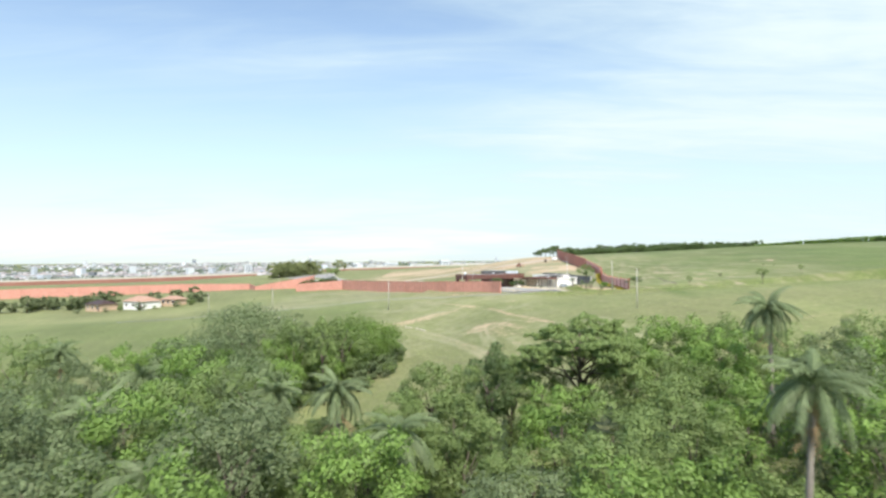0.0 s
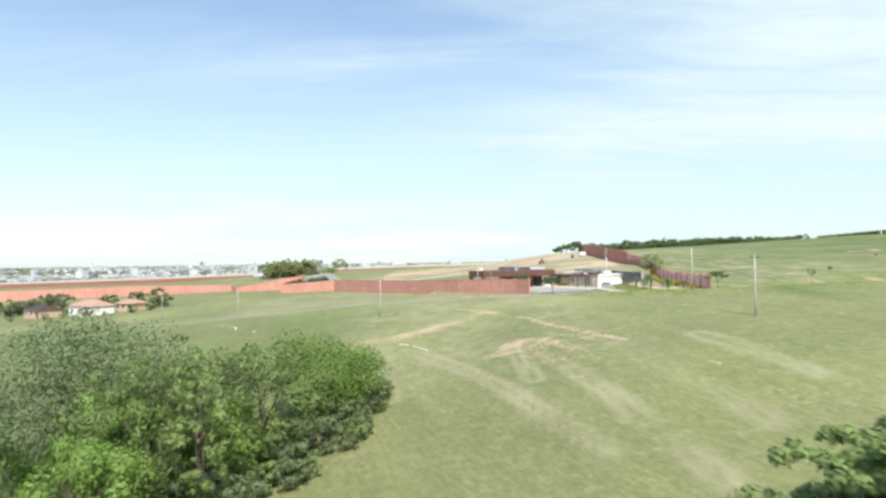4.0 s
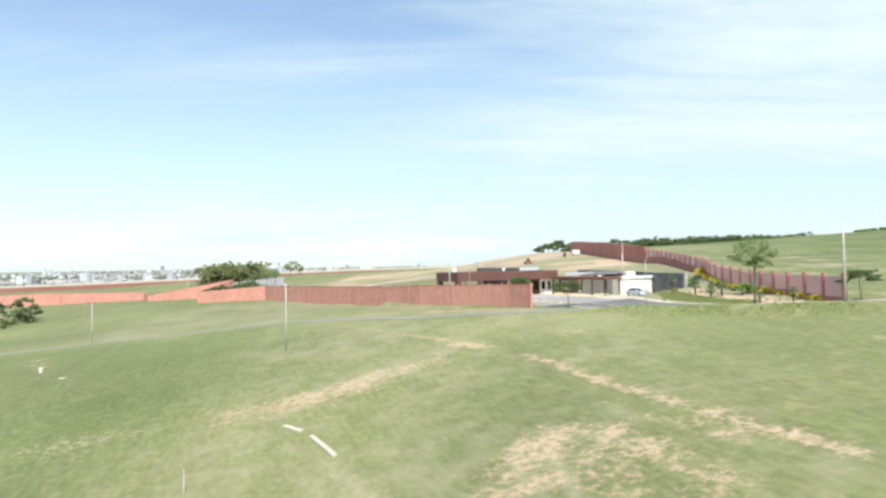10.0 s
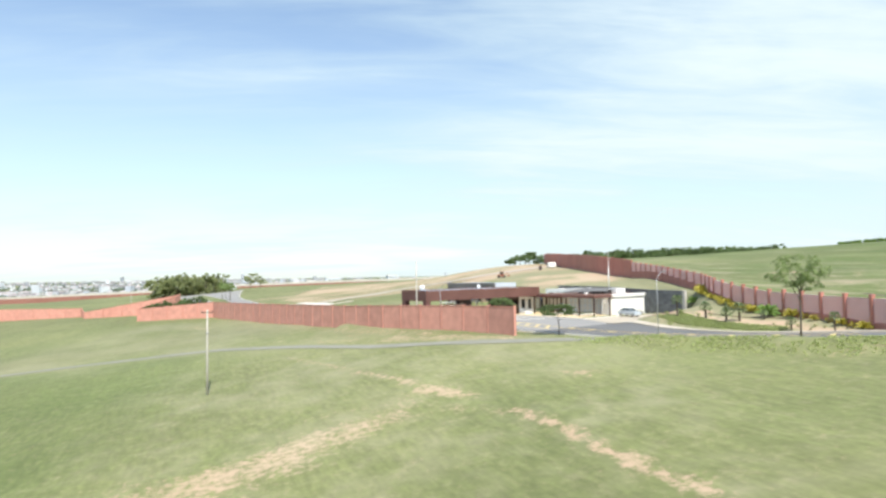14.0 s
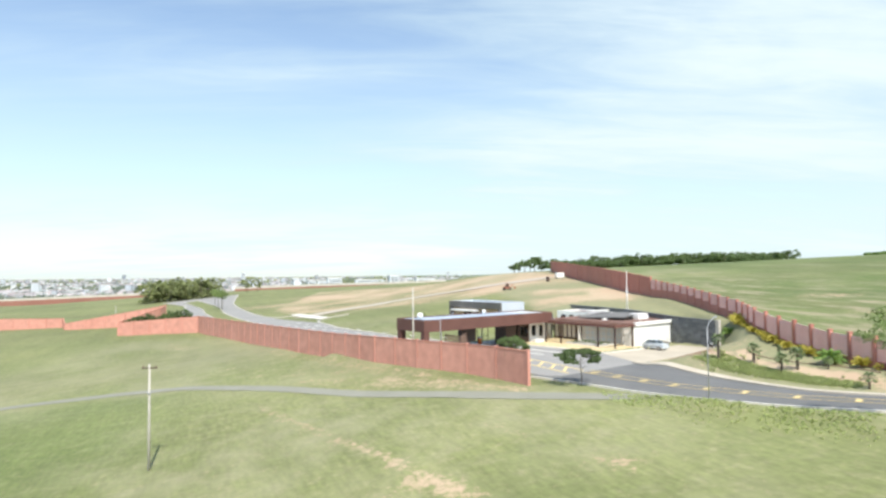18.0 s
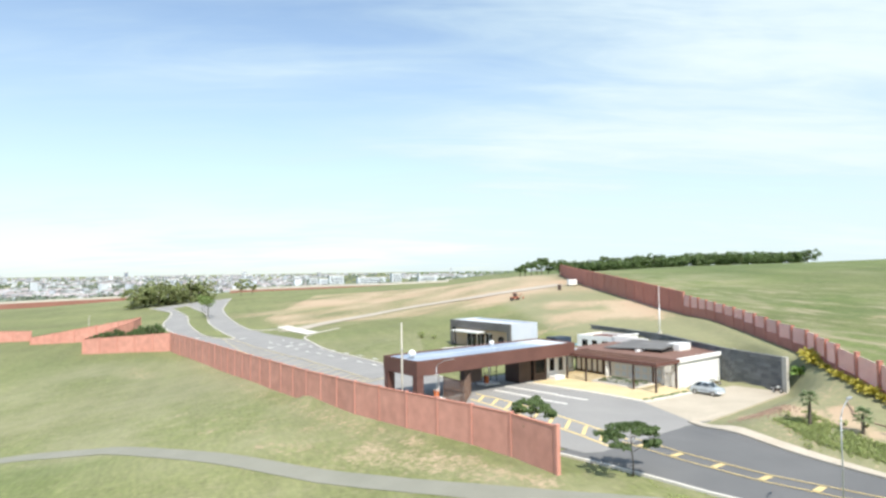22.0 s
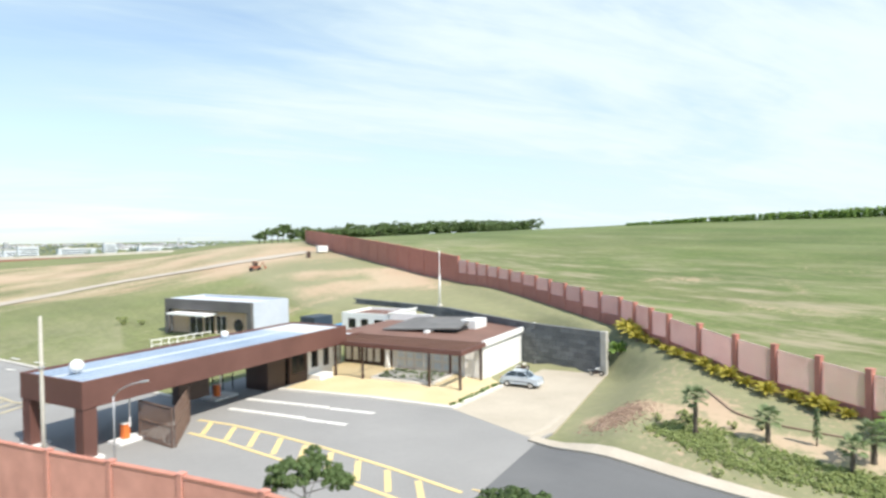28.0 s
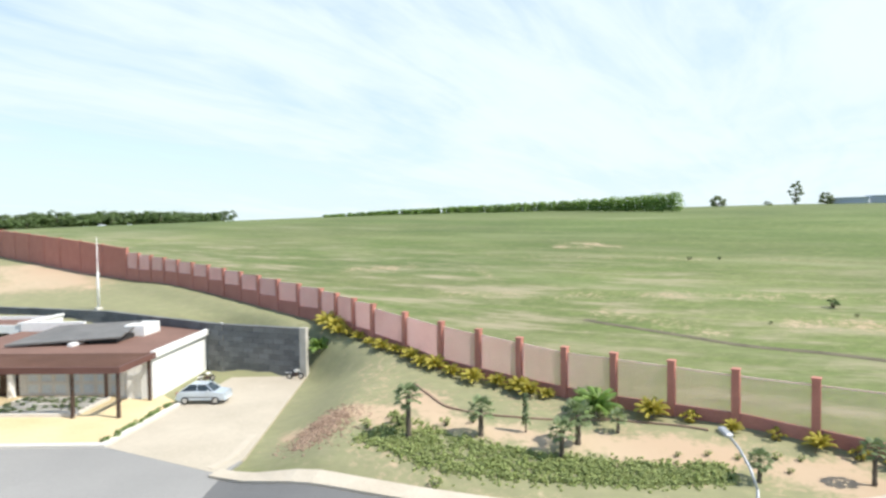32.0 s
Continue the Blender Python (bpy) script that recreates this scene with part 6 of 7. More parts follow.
for k, (x, y, top) in enumerate(((-35.5, -80.5, -2.2), (-33.0, -86.5, -2.4), (-38.0, -90.5, -0.8), (-36.5, -97.0, -2.6), (-42.5, -97.5, -1.2), (-50.0, -95.0, -0.4))):
    plant(low_round, x, y, 70 * k, 0.85, 0, (top - ground(x, y)) / 5.6)
slim = make_tree("tree", "slender leaning tree beside the bright green one", 53, 9.6, 1.9, 1.2, LEAF, 60, 70, 0.12, 0.5, "woodland trees", 0.14)
plant(slim, -31.2, -94.0, 0, 1.0, 0, (1.9 - ground(-31.2, -94.0)) / 9.6)
open_tree = pad_tree("tree", "open-branched tree with layered mid-green foliage", 54, 14.2, 5.9, 6.4, LEAF, 24, 7, 1.0, 0.1, 66, "woodland trees", 0.26, BARK, 0.6)
plant(open_tree, -4.3, -118.0, 40, 1.0, 0, (5.1 - ground(-4.6, -118.0)) / 14.2)
small_lead = make_tree("tree", "low bushy green tree at the edge of the field", 55, 9.6, 3.0, 0.8, LEAF, 100, 130, 0.09, 0.4, "woodland trees", 0.2)
dark_lead = make_tree("tree", "small dark green tree at the edge of the field", 56, 9.6, 2.5, 3.6, LEAF_DARK, 90, 120, 0.085, 0.4, "woodland trees", 0.16)
plant(dark_lead, -12.7, -121.3, 0, 1.0, 0, (1.8 - ground(-12.7, -121.3)) / 9.6)
for k, (x, y, top) in enumerate(((-17.7, -119.5, 1.1), (-14.6, -117.2, 0.0), (-19.6, -124.6, -0.8), (-15.6, -126.0, -0.4), (-10.6, -116.4, 0.6), (-27.2, -129.0, -2.4), (-21.5, -131.0, -2.2), (-24.2, -133.6, -2.0), (-28.6, -124.4, -3.0), (-22.0, -123.4, -3.2), (-26.4, -121.6, -3.4), (-7.4, -112.2, 0.2), (-2.6, -111.4, 1.2), (2.4, -110.0, 1.8), (7.6, -107.6, 2.4), (12.4, -106.4, 2.4))):
    plant(small_lead, x, y, 67 * k, 1.0, 0, (top - ground(x, y)) / 9.6)

# shrubs along the edge of the wood


def make_bush(name, label, seed, h, r, leafm, count, per, size, cat="shrub", group="edge shrubs"):
    rng = np.random.default_rng(seed)
    b = thing(name, label, cat, group=group)
    st = Mesh()
    for k in range(5):
        w = 2 * math.pi * k / 5
        st.tube([(0, 0, -0.2), (0.4 * r * math.cos(w), 0.4 * r * math.sin(w), h * 0.6)], [0.05, 0.02], 6)
    part("stem", st, BARK, b)
    part("foliage", leaf_cloud(rng, crown_blobs(rng, h, r, 0.05, count, 0.4), per, size), leafm, b)
    return b


B_DULL = make_bush("shrub", "low grey-green scrub at the edge of the wood", 61, 2.2, 1.9, LEAF_DULL, 30, 46, 0.13)
B_MID = make_bush("shrub", "low mid-green scrub at the edge of the wood", 62, 1.9, 1.7, LEAF, 28, 46, 0.13)
for k in range(120):
    f = k / 119
    ex = float(np.interp(f, (0, 0.25, 0.5, 0.75, 1), (-23.5, -22.6, -25.0, -29.5, -37.5)))
    ey = float(np.interp(f, (0, 0.25, 0.5, 0.75, 1), (-64.5, -72, -83, -90, -98)))
    plant(B_DULL if k % 3 else B_MID, ex - rngf.uniform(0.2, 7.5), ey + rngf.uniform(-2.5, 2.5), rngf.uniform(0, 360), rngf.uniform(0.6, 1.5))
for k in range(110):
    x = rngf.uniform(-55, 45)
    y = rngf.uniform(-172, -118)
    if wooded(x, y):
        plant(B_MID, x, y, rngf.uniform(0, 360), rngf.uniform(1.0, 2.0))


# palms
def frond_mesh(rng, length, arch, leaflets, ll, width=0.035):
    m = Mesh()
    spine = []
    for k in range(9):
        f = k / 8
        spine.append(Vector((length * (f - 0.18 * f * f * arch), 0, length * (0.42 * f - arch * 0.62 * f * f))))
    m.tube(spine, [0.045 * (1 - 0.85 * k / 8) for k in range(9)], 5)
    for k in range(leaflets):
        f = 0.12 + 0.88 * (k + 0.5) / leaflets
        i = min(int(f * 8), 7)
        p = spine[i].lerp(spine[i + 1], f * 8 - i)
        d = (spine[i + 1] - spine[i]).normalized()
        for side in (-1, 1):
            out = Vector((0, side, 0)) * 0.75 + d * 0.5 + Vector((0, 0, -0.55 + rng.uniform(-0.2, 0.2)))
            out.normalize()
            le = ll * (1 - 0.55 * abs(f - 0.45)) * rng.uniform(0.85, 1.1)
            mid, tip = p + out * le * 0.5, p + out * le + Vector((0, 0, -0.28 * le))
            wv = d * width
            m.add([tuple(p - wv), tuple(p + wv), tuple(mid + wv * 1.1), tuple(tip), tuple(mid - wv * 1.1)], [(0, 1, 2, 4), (4, 2, 3)])
    return m


rp = np.random.default_rng(9)
FRONDS = [frond_mesh(rp, 2.9, a, 38, 0.62, 0.026).data("frond", LEAF_PALM) for a in (1.05, 1.45, 1.9)]
DRY = frond_mesh(rp, 2.3, 2.4, 22, 0.45, 0.025).data("dry_frond", DEAD_FROND)


def make_palm(label, seed, h, n_fr=30, n_dry=8):
    rng = np.random.default_rng(seed)
    p = thing("palm_tree", label, "palm tree", group="feather palms")
    lean = rng.uniform(-0.4, 0.4, 2)
    rings = 12
    part("trunk", Mesh().tube([(lean[0] * (k / rings) ** 2, lean[1] * (k / rings) ** 2, -0.5 + (h + 0.5) * k / rings) for k in range(rings + 1)], [0.19 * (1 - 0.25 * k / rings) * (1.08 if k % 2 else 0.96) for k in range(rings + 1)], 9), PALM_BARK, p, smooth=True)
    for k in range(n_fr):
        up = 74 - 98 * (k / n_fr) + rng.uniform(-10, 10)
        part("frond", FRONDS[k % 3], None, p, m=pose(lean[0], lean[1], h - 0.1, 0, 0, 137.5 * k + rng.uniform(-12, 12)) @ pose(0, 0, 0, 0, -up + 12, 0))
    for k in range(n_dry):
        part("dry_frond", DRY, None, p, "dry brown hanging frond" if k == 0 else "", m=pose(lean[0], lean[1], h - 0.3, 0, 0, 60 * k + rng.uniform(-20, 20)) @ pose(0, 0, 0, 0, 55, 0))
    return p


PALMS = [make_palm("feather palm with drooping grey-green fronds above the wood", 71 + k, 10.0) for k in range(2)]
for k, (x, y, top) in enumerate(((9.0, -123.8, 5.3), (-0.3, -144.0, 3.5), (-24.4, -125.5, -0.4), (-18.7, -136.0, -0.8), (-45, -113, -1.8), (-58, -104, -0.6), (-38.5, -132, -0.6), (-50, -128, -1.8), (-30.5, -121, -1.6), (-64, -118, -2.2), (-31, -141, -1.6), (24, -128, 3.0), (-72, -112, -2.0), (-55, -140, -1.0), (33, -118, 2.4), (-42, -145, -0.5))):
    h = top - ground(x, y)
    plant(PALMS[k % 2], x, y, 70 * k, 1.0, h - 10.0)

# rough grass on the verge of the road
blobs = []
rv_ = np.random.default_rng(55)
for k in range(2600):
    f = rv_.uniform(0, 1)
    i = min(int(f * 5), 4)
    (ax, ay, _), (bx, by, _) = ROAD_OUT[1 + i], ROAD_OUT[2 + i]
    d = Vector((bx - ax, by - ay)).normalized()
    p = Vector((ax, ay)).lerp(Vector((bx, by)), f * 5 - i) + Vector((d.y, -d.x)) * rv_.normal(8.4, 1.1)
    if p.x < 5 or noise.noise((p.x * 0.3, p.y * 0.3, 4.0)) < -0.3:
        continue
    blobs.append((p.x, p.y, ground(p.x, p.y) + 0.01, rv_.uniform(0.05, 0.13)))
tagged(part("verge_grass", leaf_cloud(rv_, blobs, 9, 0.07), LEAF_LIME), "rough tufts of tall grass on the road verge", "grass", kind="stuff")

# trees by the road and gate
small = pad_tree("tree", "small young street tree with a broad feathery crown", 81, 3.5, 2.35, 1.5, LEAF_DARK, 9, 4, 0.55, 0.075, 60, "street trees", 0.06)
plant(small, 4.6, -1.1, 0)
plant(small, -0.5, 4.9, 130, 0.75, 0, 1.18)
plant(small, 31.4, -18.6, 60, 0.9, 0, 1.0)
hill_tree = make_tree("tree", "young tree with a rounded uneven crown beside the road", 82, 6.5, 2.2, 3.5, LEAF, 46, 70, 0.09, 0.9, "street trees", 0.08)
plant(hill_tree, 18.7, -20.9, 0)
for x, y, s in ((37.8, -36.5, 0.38), (54.2, -35.5, 0.62), (66, -30, 0.36)):
    plant(hill_tree, x, y, x * 40, s)

# yellow palms along the fence
af = frond_mesh(np.random.default_rng(3), 1.4, 0.9, 26, 0.34, 0.024).data("frond", LEAF_YELLOW)
gf = frond_mesh(np.random.default_rng(6), 1.5, 1.0, 26, 0.4, 0.026).data("frond", LEAF_BRIGHT)


def make_areca(seed, fr, label):
    rng = np.random.default_rng(seed)
    a = thing("areca_palm", label, "palm shrub", group="palms along the fence")
    part("stem", Mesh().tube([(0, 0, -0.2), (0.03, 0.02, 0.35)], [0.12, 0.08], 7), PALM_BARK, a)
    for k in range(22):
        part("frond", fr, None, a, m=pose(0, 0, 0.3, 0, 0, 137.5 * k) @ pose(0, 0, 0, 0, -(76 - 66 * k / 22) + rng.uniform(-9, 9), 0))
    return a


ARECA = [make_areca(k, af, "yellow-green clumping palm at the foot of the fence") for k in (1, 2)]
A_GREEN = make_areca(5, gf, "broad bright green clumping palm on the lawn by the fence")
ra = np.random.default_rng(12)


def by_fence(y, off):
    return float(np.interp(y, (-18, 0.9, 9.7, 16.8, 24.4), (30.0, 30.2, 30.7, 32.2, 34.4))) - off


for k, (y, s) in enumerate(((22.4, 1.2), (21.0, 1.1), (20.2, 0.8), (18.0, 0.7), (16.4, 0.55), (14.8, 0.8), (13.7, 0.6), (11.9, 0.85), (10.8, 0.7), (9.7, 0.95), (8.3, 0.7), (6.6, 0.9), (5.0, 0.75), (3.4, 0.95), (2.7, 0.8), (1.7, 0.6), (-4.2, 0.95), (-8.0, 0.6), (-11.5, 0.7), (-14.6, 0.85))):
    plant(ARECA[k % 2], by_fence(y, 0.7 + 0.3 * (k % 3) / 2), y, ra.uniform(0, 360), s * 0.82)
for x, y, s in ((28.2, -1.7, 1.25), (29.0, -1.0, 0.9), (31.6, 21.8, 0.9)):
    plant(A_GREEN, x, y, 40 * x, s * 0.85)
GREEN_SHRUB = make_bush("shrub", "rounded yellow-green shrub at the foot of the fence", 66, 0.8, 0.6, LEAF_YELLOW, 16, 40, 0.07, group="shrubs along the fence")
for y in (19.2, 15.6, 12.8, 7.4, 4.2, -6.0, -9.8, -13.0):
    plant(GREEN_SHRUB, by_fence(y, 0.7), y, 50 * y, ra.uniform(0.6, 1.0))


# fan palms in the garden bed
def fan_mesh(rng):
    m = Mesh()
    m.tube([(0, 0, 0), (0.35, 0, 0.06), (0.62, 0, 0.02)], [0.025, 0.018, 0.014], 5)
    c = Vector((0.6, 0, 0.02))
    for k in range(13):
        w = radians(-95 + 190 * k / 12)
        d = Vector((math.cos(w), math.sin(w), -0.12 + rng.uniform(-0.05, 0.05)))
        s = Vector((-math.sin(w), math.cos(w), 0)) * 0.045
        le = 0.5 * (1 - 0.25 * abs(k - 6) / 6)
        tip = c + d * le + Vector((0, 0, -0.1))
        m.add([tuple(c), tuple(c + d * le * 0.55 + s), tuple(tip), tuple(c + d * le * 0.55 - s + Vector((0, 0, 0.012)))], [(0, 1, 2, 3)])
    return m


FAN = fan_mesh(np.random.default_rng(4)).data("fan_leaf", LEAF_PALM)


def make_fan_palm(seed, h, label):
    rng = np.random.default_rng(seed)
    p = thing("fan_palm", label, "palm tree", group="garden fan palms")
    n_ = 7
    part("trunk", Mesh().tube([(0, 0, -0.3 + (h + 0.3) * k / n_) for k in range(n_ + 1)], [0.17 * (1.12 if k % 2 else 0.9) * (1 - 0.2 * k / n_) for k in range(n_ + 1)], 9), BARK, p, smooth=True)
    for k in range(22):
        part("fan_leaf", FAN, None, p, m=pose(0, 0, h - 0.05, 0, 0, 137.5 * k) @ pose(0, 0, 0, rng.uniform(-20, 20), -(70 - 105 * k / 22) + rng.uniform(-6, 6), 0))
    return p


F_TALL = make_fan_palm(1, 2.5, "slim fan palm with a small crown in the garden bed")
F_MID = make_fan_palm(2, 1.6, "fan palm with a shaggy trunk in the garden bed")
for proto, x, y, s in ((F_TALL, 21.0, 5.0, 1.0), (F_MID, 23.1, 2.2, 1.0), (F_MID, 23.3, -1.9, 1.15), (F_MID, 24.7, -2.1, 1.35), (F_MID, 26.8, -3.3, 0.75), (F_MID, 25.6, -9.6, 0.9), (F_TALL, 27.2, -13.5, 0.9)):
    plant(proto, x, y, 50 * x, s * 0.8)
bare = thing("young_tree", "bare young cypress-like sapling in the garden bed", "tree", Matrix.Translation((24.7, 0.6, ground(24.7, 0.6))))
part("trunk", Mesh().tube([(0, 0, -0.2), (0, 0, 1.9)], [0.05, 0.02], 7), BARK, bare)
part("foliage", leaf_cloud(np.random.default_rng(8), [(0, 0, 0.5 + 0.22 * k, 0.24 - 0.02 * k) for k in range(7)], 40, 0.1), LEAF_DULL, bare)
GB = make_bush("shrub", "leafy green garden shrub beside the fan palms", 67, 1.3, 0.85, LEAF_LIME, 22, 60, 0.07, group="garden shrubs")
for x, y, s in ((22.0, 6.3, 0.7), (23.3, 4.4, 0.6), (18.5, 1.7, 0.6), (20.9, 7.6, 0.6), (22.6, 7.2, 0.5), (24.3, 3.4, 0.45), (25.9, -6.3, 0.3), (26.6, -7.4, 0.32), (27.0, -8.6, 0.35), (27.8, -10.0, 0.4), (26.9, -10.6, 0.3), (28.1, -10.9, 0.32)):
    plant(GB, x, y, 33 * x, s)
# low planting in the bed
blobs = []
rb = np.random.default_rng(14)
front = ((19.4, 7.2), (19.3, 2.6), (21.2, -2.0), (23.3, -5.9), (25.2, -8.9))
rear = ((23.0, 7.0), (22.5, 3.4), (22.9, -0.8), (24.0, -3.8), (26.2, -8.2))
for k in range(1900):
    f, g_ = rb.uniform(0, 4), rb.uniform(0, 1) ** 1.2
    i = min(int(f), 3)
    p = Vector(front[i]).lerp(Vector(front[i + 1]), f - i).lerp(Vector(rear[i]).lerp(Vector(rear[i + 1]), f - i), g_)
    if noise.noise((p.x * 0.8, p.y * 0.8, 2.0)) < -0.25 - 0.3 * (1 - g_):
        continue
    blobs.append((p.x, p.y, ground(p.x, p.y) + rb.uniform(0.0, 0.16), rb.uniform(0.04, 0.11)))
    for q in range(2):
        x, y = p.x + rb.normal() * 0.22, p.y + rb.normal() * 0.22
        blobs.append((x, y, ground(x, y) + 0.02, rb.uniform(0.04, 0.09)))
tagged(part("ground_cover", leaf_cloud(rb, blobs, 20, 0.05), LEAF_LIME), "low bright green ground-cover plants in the garden bed", "ground cover", kind="stuff")
blobs = []
for k in range(70):
    u, v = rb.uniform(23.6, 26.9), rb.uniform(-8.2, -2.9)
    p = uv(u, v)
    blobs.append((p.x, p.y, 0.34, rb.uniform(0.12, 0.24)))
tagged(part("bed_plants", leaf_cloud(rb, blobs, 34, 0.08), LEAF_DULL), "low grey-green plants in the bed under the pergola", "ground cover", kind="stuff")
blobs = []
for k in range(60):
    u = rb.uniform(18.8, 26.0)
    p = uv(u, -13.45 - 0.04 * (u - 18) + rb.uniform(-0.25, 0.25) + 0.55)
    blobs.append((p.x, p.y, 0.2, rb.uniform(0.1, 0.2)))
tagged(part("verge_plants", leaf_cloud(rb, blobs, 34, 0.07), LEAF), "narrow strip of low plants beside the driveway", "ground cover", kind="stuff")
# broken rock at the head of the bed
rk = Mesh()
for k in range(2600):
    f = rb.uniform(0, 1)
    x, y = 18.6 + 3.6 * f + rb.normal() * 0.6, 9.6 + 1.0 * f + rb.normal() * 0.75
    s = 0.02 + 0.06 * rb.uniform() ** 2.5
    z = ground(x, y)
    q = pose(x, y, z + s * 0.1, rb.uniform(0, 40), rb.uniform(0, 40), rb.uniform(0, 360))
    rk.box(-s, -s * 0.7, -s * 0.5, s, s * 0.7, s * 0.5, s * 0.22, q)
tagged(part("rocks", rk, ROCK), "heap of broken reddish rock at the end of the garden bed", "rocks", kind="stuff")

strip("bed_edging", ((27.6, 9.6), (26.3, 7.4), (25.4, 5.6), (25.7, 3.4), (26.3, 1.6), (27.2, -0.6), (28.4, -3.4), (28.8, -7.0)), 0.05, ROCK, 0.0, 0.5, "thin reddish brick edging round the garden bed", "edging", thick=0.09)
mk = thing("marker_block", "small pale concrete marker post in the grass", "marker", Matrix.Translation((-59.5, -6.5, ground(-59.5, -6.5))))
part("block", Mesh().box(-0.16, -0.16, -0.2, 0.16, 0.16, 0.6, 0.04), CONCRETE, mk)
stone = thing("marker_stone", "flat pale stone lying in the grass", "stone", Matrix.Translation((-54.2, -11.5, ground(-54.2, -11.5))))
part("block", Mesh().box(-0.35, -0.15, -0.1, 0.35, 0.15, 0.08, 0.04), KERB_GREY, stone)
stake = thing("stake", "thin pale stake standing in the grass", "stake", Matrix.Translation((-27.7, -47.1, ground(-27.7, -47.1))))
part("shaft", Mesh().tube([(0, 0, -0.3), (0, 0, 1.3)], [0.045, 0.04], 8), POLE_CONC, stake)

# planted corner behind the stepped wall, and shrubs by the inner road
CB = make_bush("shrub", "dark green shrub in the planted corner behind the wall", 68, 2.4, 1.9, LEAF_DARK, 28, 34, 0.2, group="corner shrubs")
for k in range(14):
    f = (k + 0.5) / 14
    x, y = -62.5 - 17 * f + rngf.uniform(-0.6, 0.6), 103.6 + 6.4 * f + rngf.uniform(0, 2.5)
    plant(CB, x, y, 40 * k, rngf.uniform(0.8, 1.1), 0, (0.6 - 1.7 * f + rngf.uniform(-0.9, 0.2) - ground(x, y)) / 2.4)
MEDIAN = [(-74, 184), (-76.6, 193), (-79, 198), (-84, 212)]
for k, (x, y) in enumerate(MEDIAN):
    plant(hill_tree, x - 2, y, 50 * k, 1.15)
plant(GB, -5.6, 77, 0, 1.5)
plant(GB, -3.4, 74, 90, 1.0)
for x, y in ((-6.5, 46), (-11.5, 42)):
    plant(GB, x, y, 10 * x, 0.8)

# ---- far trees ----
rt = np.random.default_rng(21)


def far_wood(name, label, trees, leafm=TREE_FAR, per=13, size=0.6):
    """A far stand of trees (x, y, crown radius, top, share of bare trunk) as one object."""
    clumps, tr = [], Mesh()
    for x, y, r, top, bare_ in trees:
        g = ground(x, y)
        h = max(top - g, 2.5)
        for bx, by, bz, br_ in crown_blobs(rt, h, r, h * bare_, 26, 0.4):
            clumps.append((x + bx, y + by, g + bz, br_))
        tr.tube([(x, y, g - 0.5), (x, y, g + h * 0.75)], [0.26, 0.12], 6)
    ob = tagged(part(name, leaf_cloud(rt, clumps, per * 4, size * 0.68), leafm), label, "trees", kind="stuff")
    tagged(part("trunks", tr, BARK), "trunks of the distant trees", "trunks", kind="stuff")
    return ob


stand = []
for k in range(34):
    f = (k + rt.uniform(0, 1)) / 34
    x, y = -135 + 25 * f + rt.uniform(-3, 3), 262 + 34 * f + rt.uniform(-3, 12)
    stand.append((x, y, rt.uniform(4.2, 5.6), 9.6 - 0.6 * f + rt.uniform(-2.4, 0.4) - (3.0 if f < 0.1 else 0), 0.0))
stand += [(-101, 336, 5.5, 10.0, 0.25), (-98, 352, 3.4, 7.4, 0.3)]
far_wood("distant_trees", "continuous mid-green stand of trees beyond the inner road", stand, LEAF_PALE)
stand = [(53, 258, 3.4, 15.6, 0.35), (61, 267, 4.0, 17.4, 0.35), (69, 276, 4.6, 18.0, 0.2), (57.0, 262, 3.6, 16.5, 0.6), (64.5, 272, 4.2, 18.5, 0.6), (50, 255, 2.6, 14.0, 0.55)]
for k in range(86):
    f = (k + 0.5) / 86
    x, y = 74 + 140 * f, 275 + 10 * f + rt.uniform(-8, 8)
    stand.append((x, y, rt.uniform(4.4, 7.6), float(np.interp(f, (0, 0.5, 1), (16.6, 19.6, 20.8))) + rt.uniform(-2.2, 1.2), 0.0))
far_wood("hilltop_trees", "row of dark green trees along the hilltop", stand, LEAF_DARK)
stand = []
for k in range(40):
    f = rt.uniform(0, 1)
    x, y = -250 + 110 * f, 62 + 22 * f + rt.uniform(-10, 12)
    stand.append((x, y, rt.uniform(2.4, 4.2), ground(x, y) + rt.uniform(3.5, 6.2), 0.08))
for x, y, r, h in ((-118, 84, 3.6, 6.4), (-124, 82, 3.2, 5.6), (-113, 79, 2.6, 4.6), (-133, 80, 3.4, 5.2)):
    stand.append((x, y, r, ground(x, y) + h, 0.08))
far_wood("valley_trees", "loose clumps of trees round the farmhouses", stand)


for k, (x, y) in enumerate(((-140, 58), (-136, 60), (-128, 58.5), (-124, 62), (-117, 65), (-113, 69), (-150, 57), (-133, 75), (-116, 76), (-142, 72), (-127, 77))):
    plant(B_MID if k % 2 else B_DULL, x, y, 50 * k, 1.0 + 0.35 * (k % 3))

outer = []
ro = np.random.default_rng(77)
for k in range(900):
    x, y = ro.uniform(-125, 75), ro.uniform(-184, -96)
    if not wooded(x, y) or (y > -168 and abs(x + 16.6) < 0.78 * (y + 172) + 14) or any(math.hypot(x - q[0], y - q[1]) < 6.2 for q in outer):
        continue
    outer.append((x, y, ro.uniform(3.4, 4.4), min(ground(x, y) + 12, ro.uniform(-2.0, 1.5)), 0.12))
far_wood("woodland", "dense broadleaf wood spreading to either side", outer, LEAF, 14, 0.36)

# lone shrubs on the hill
HB = make_bush("shrub", "small dark shrub alone on the grassy hill", 69, 1.0, 0.8, LEAF_DARK, 16, 40, 0.1, group="hill shrubs")
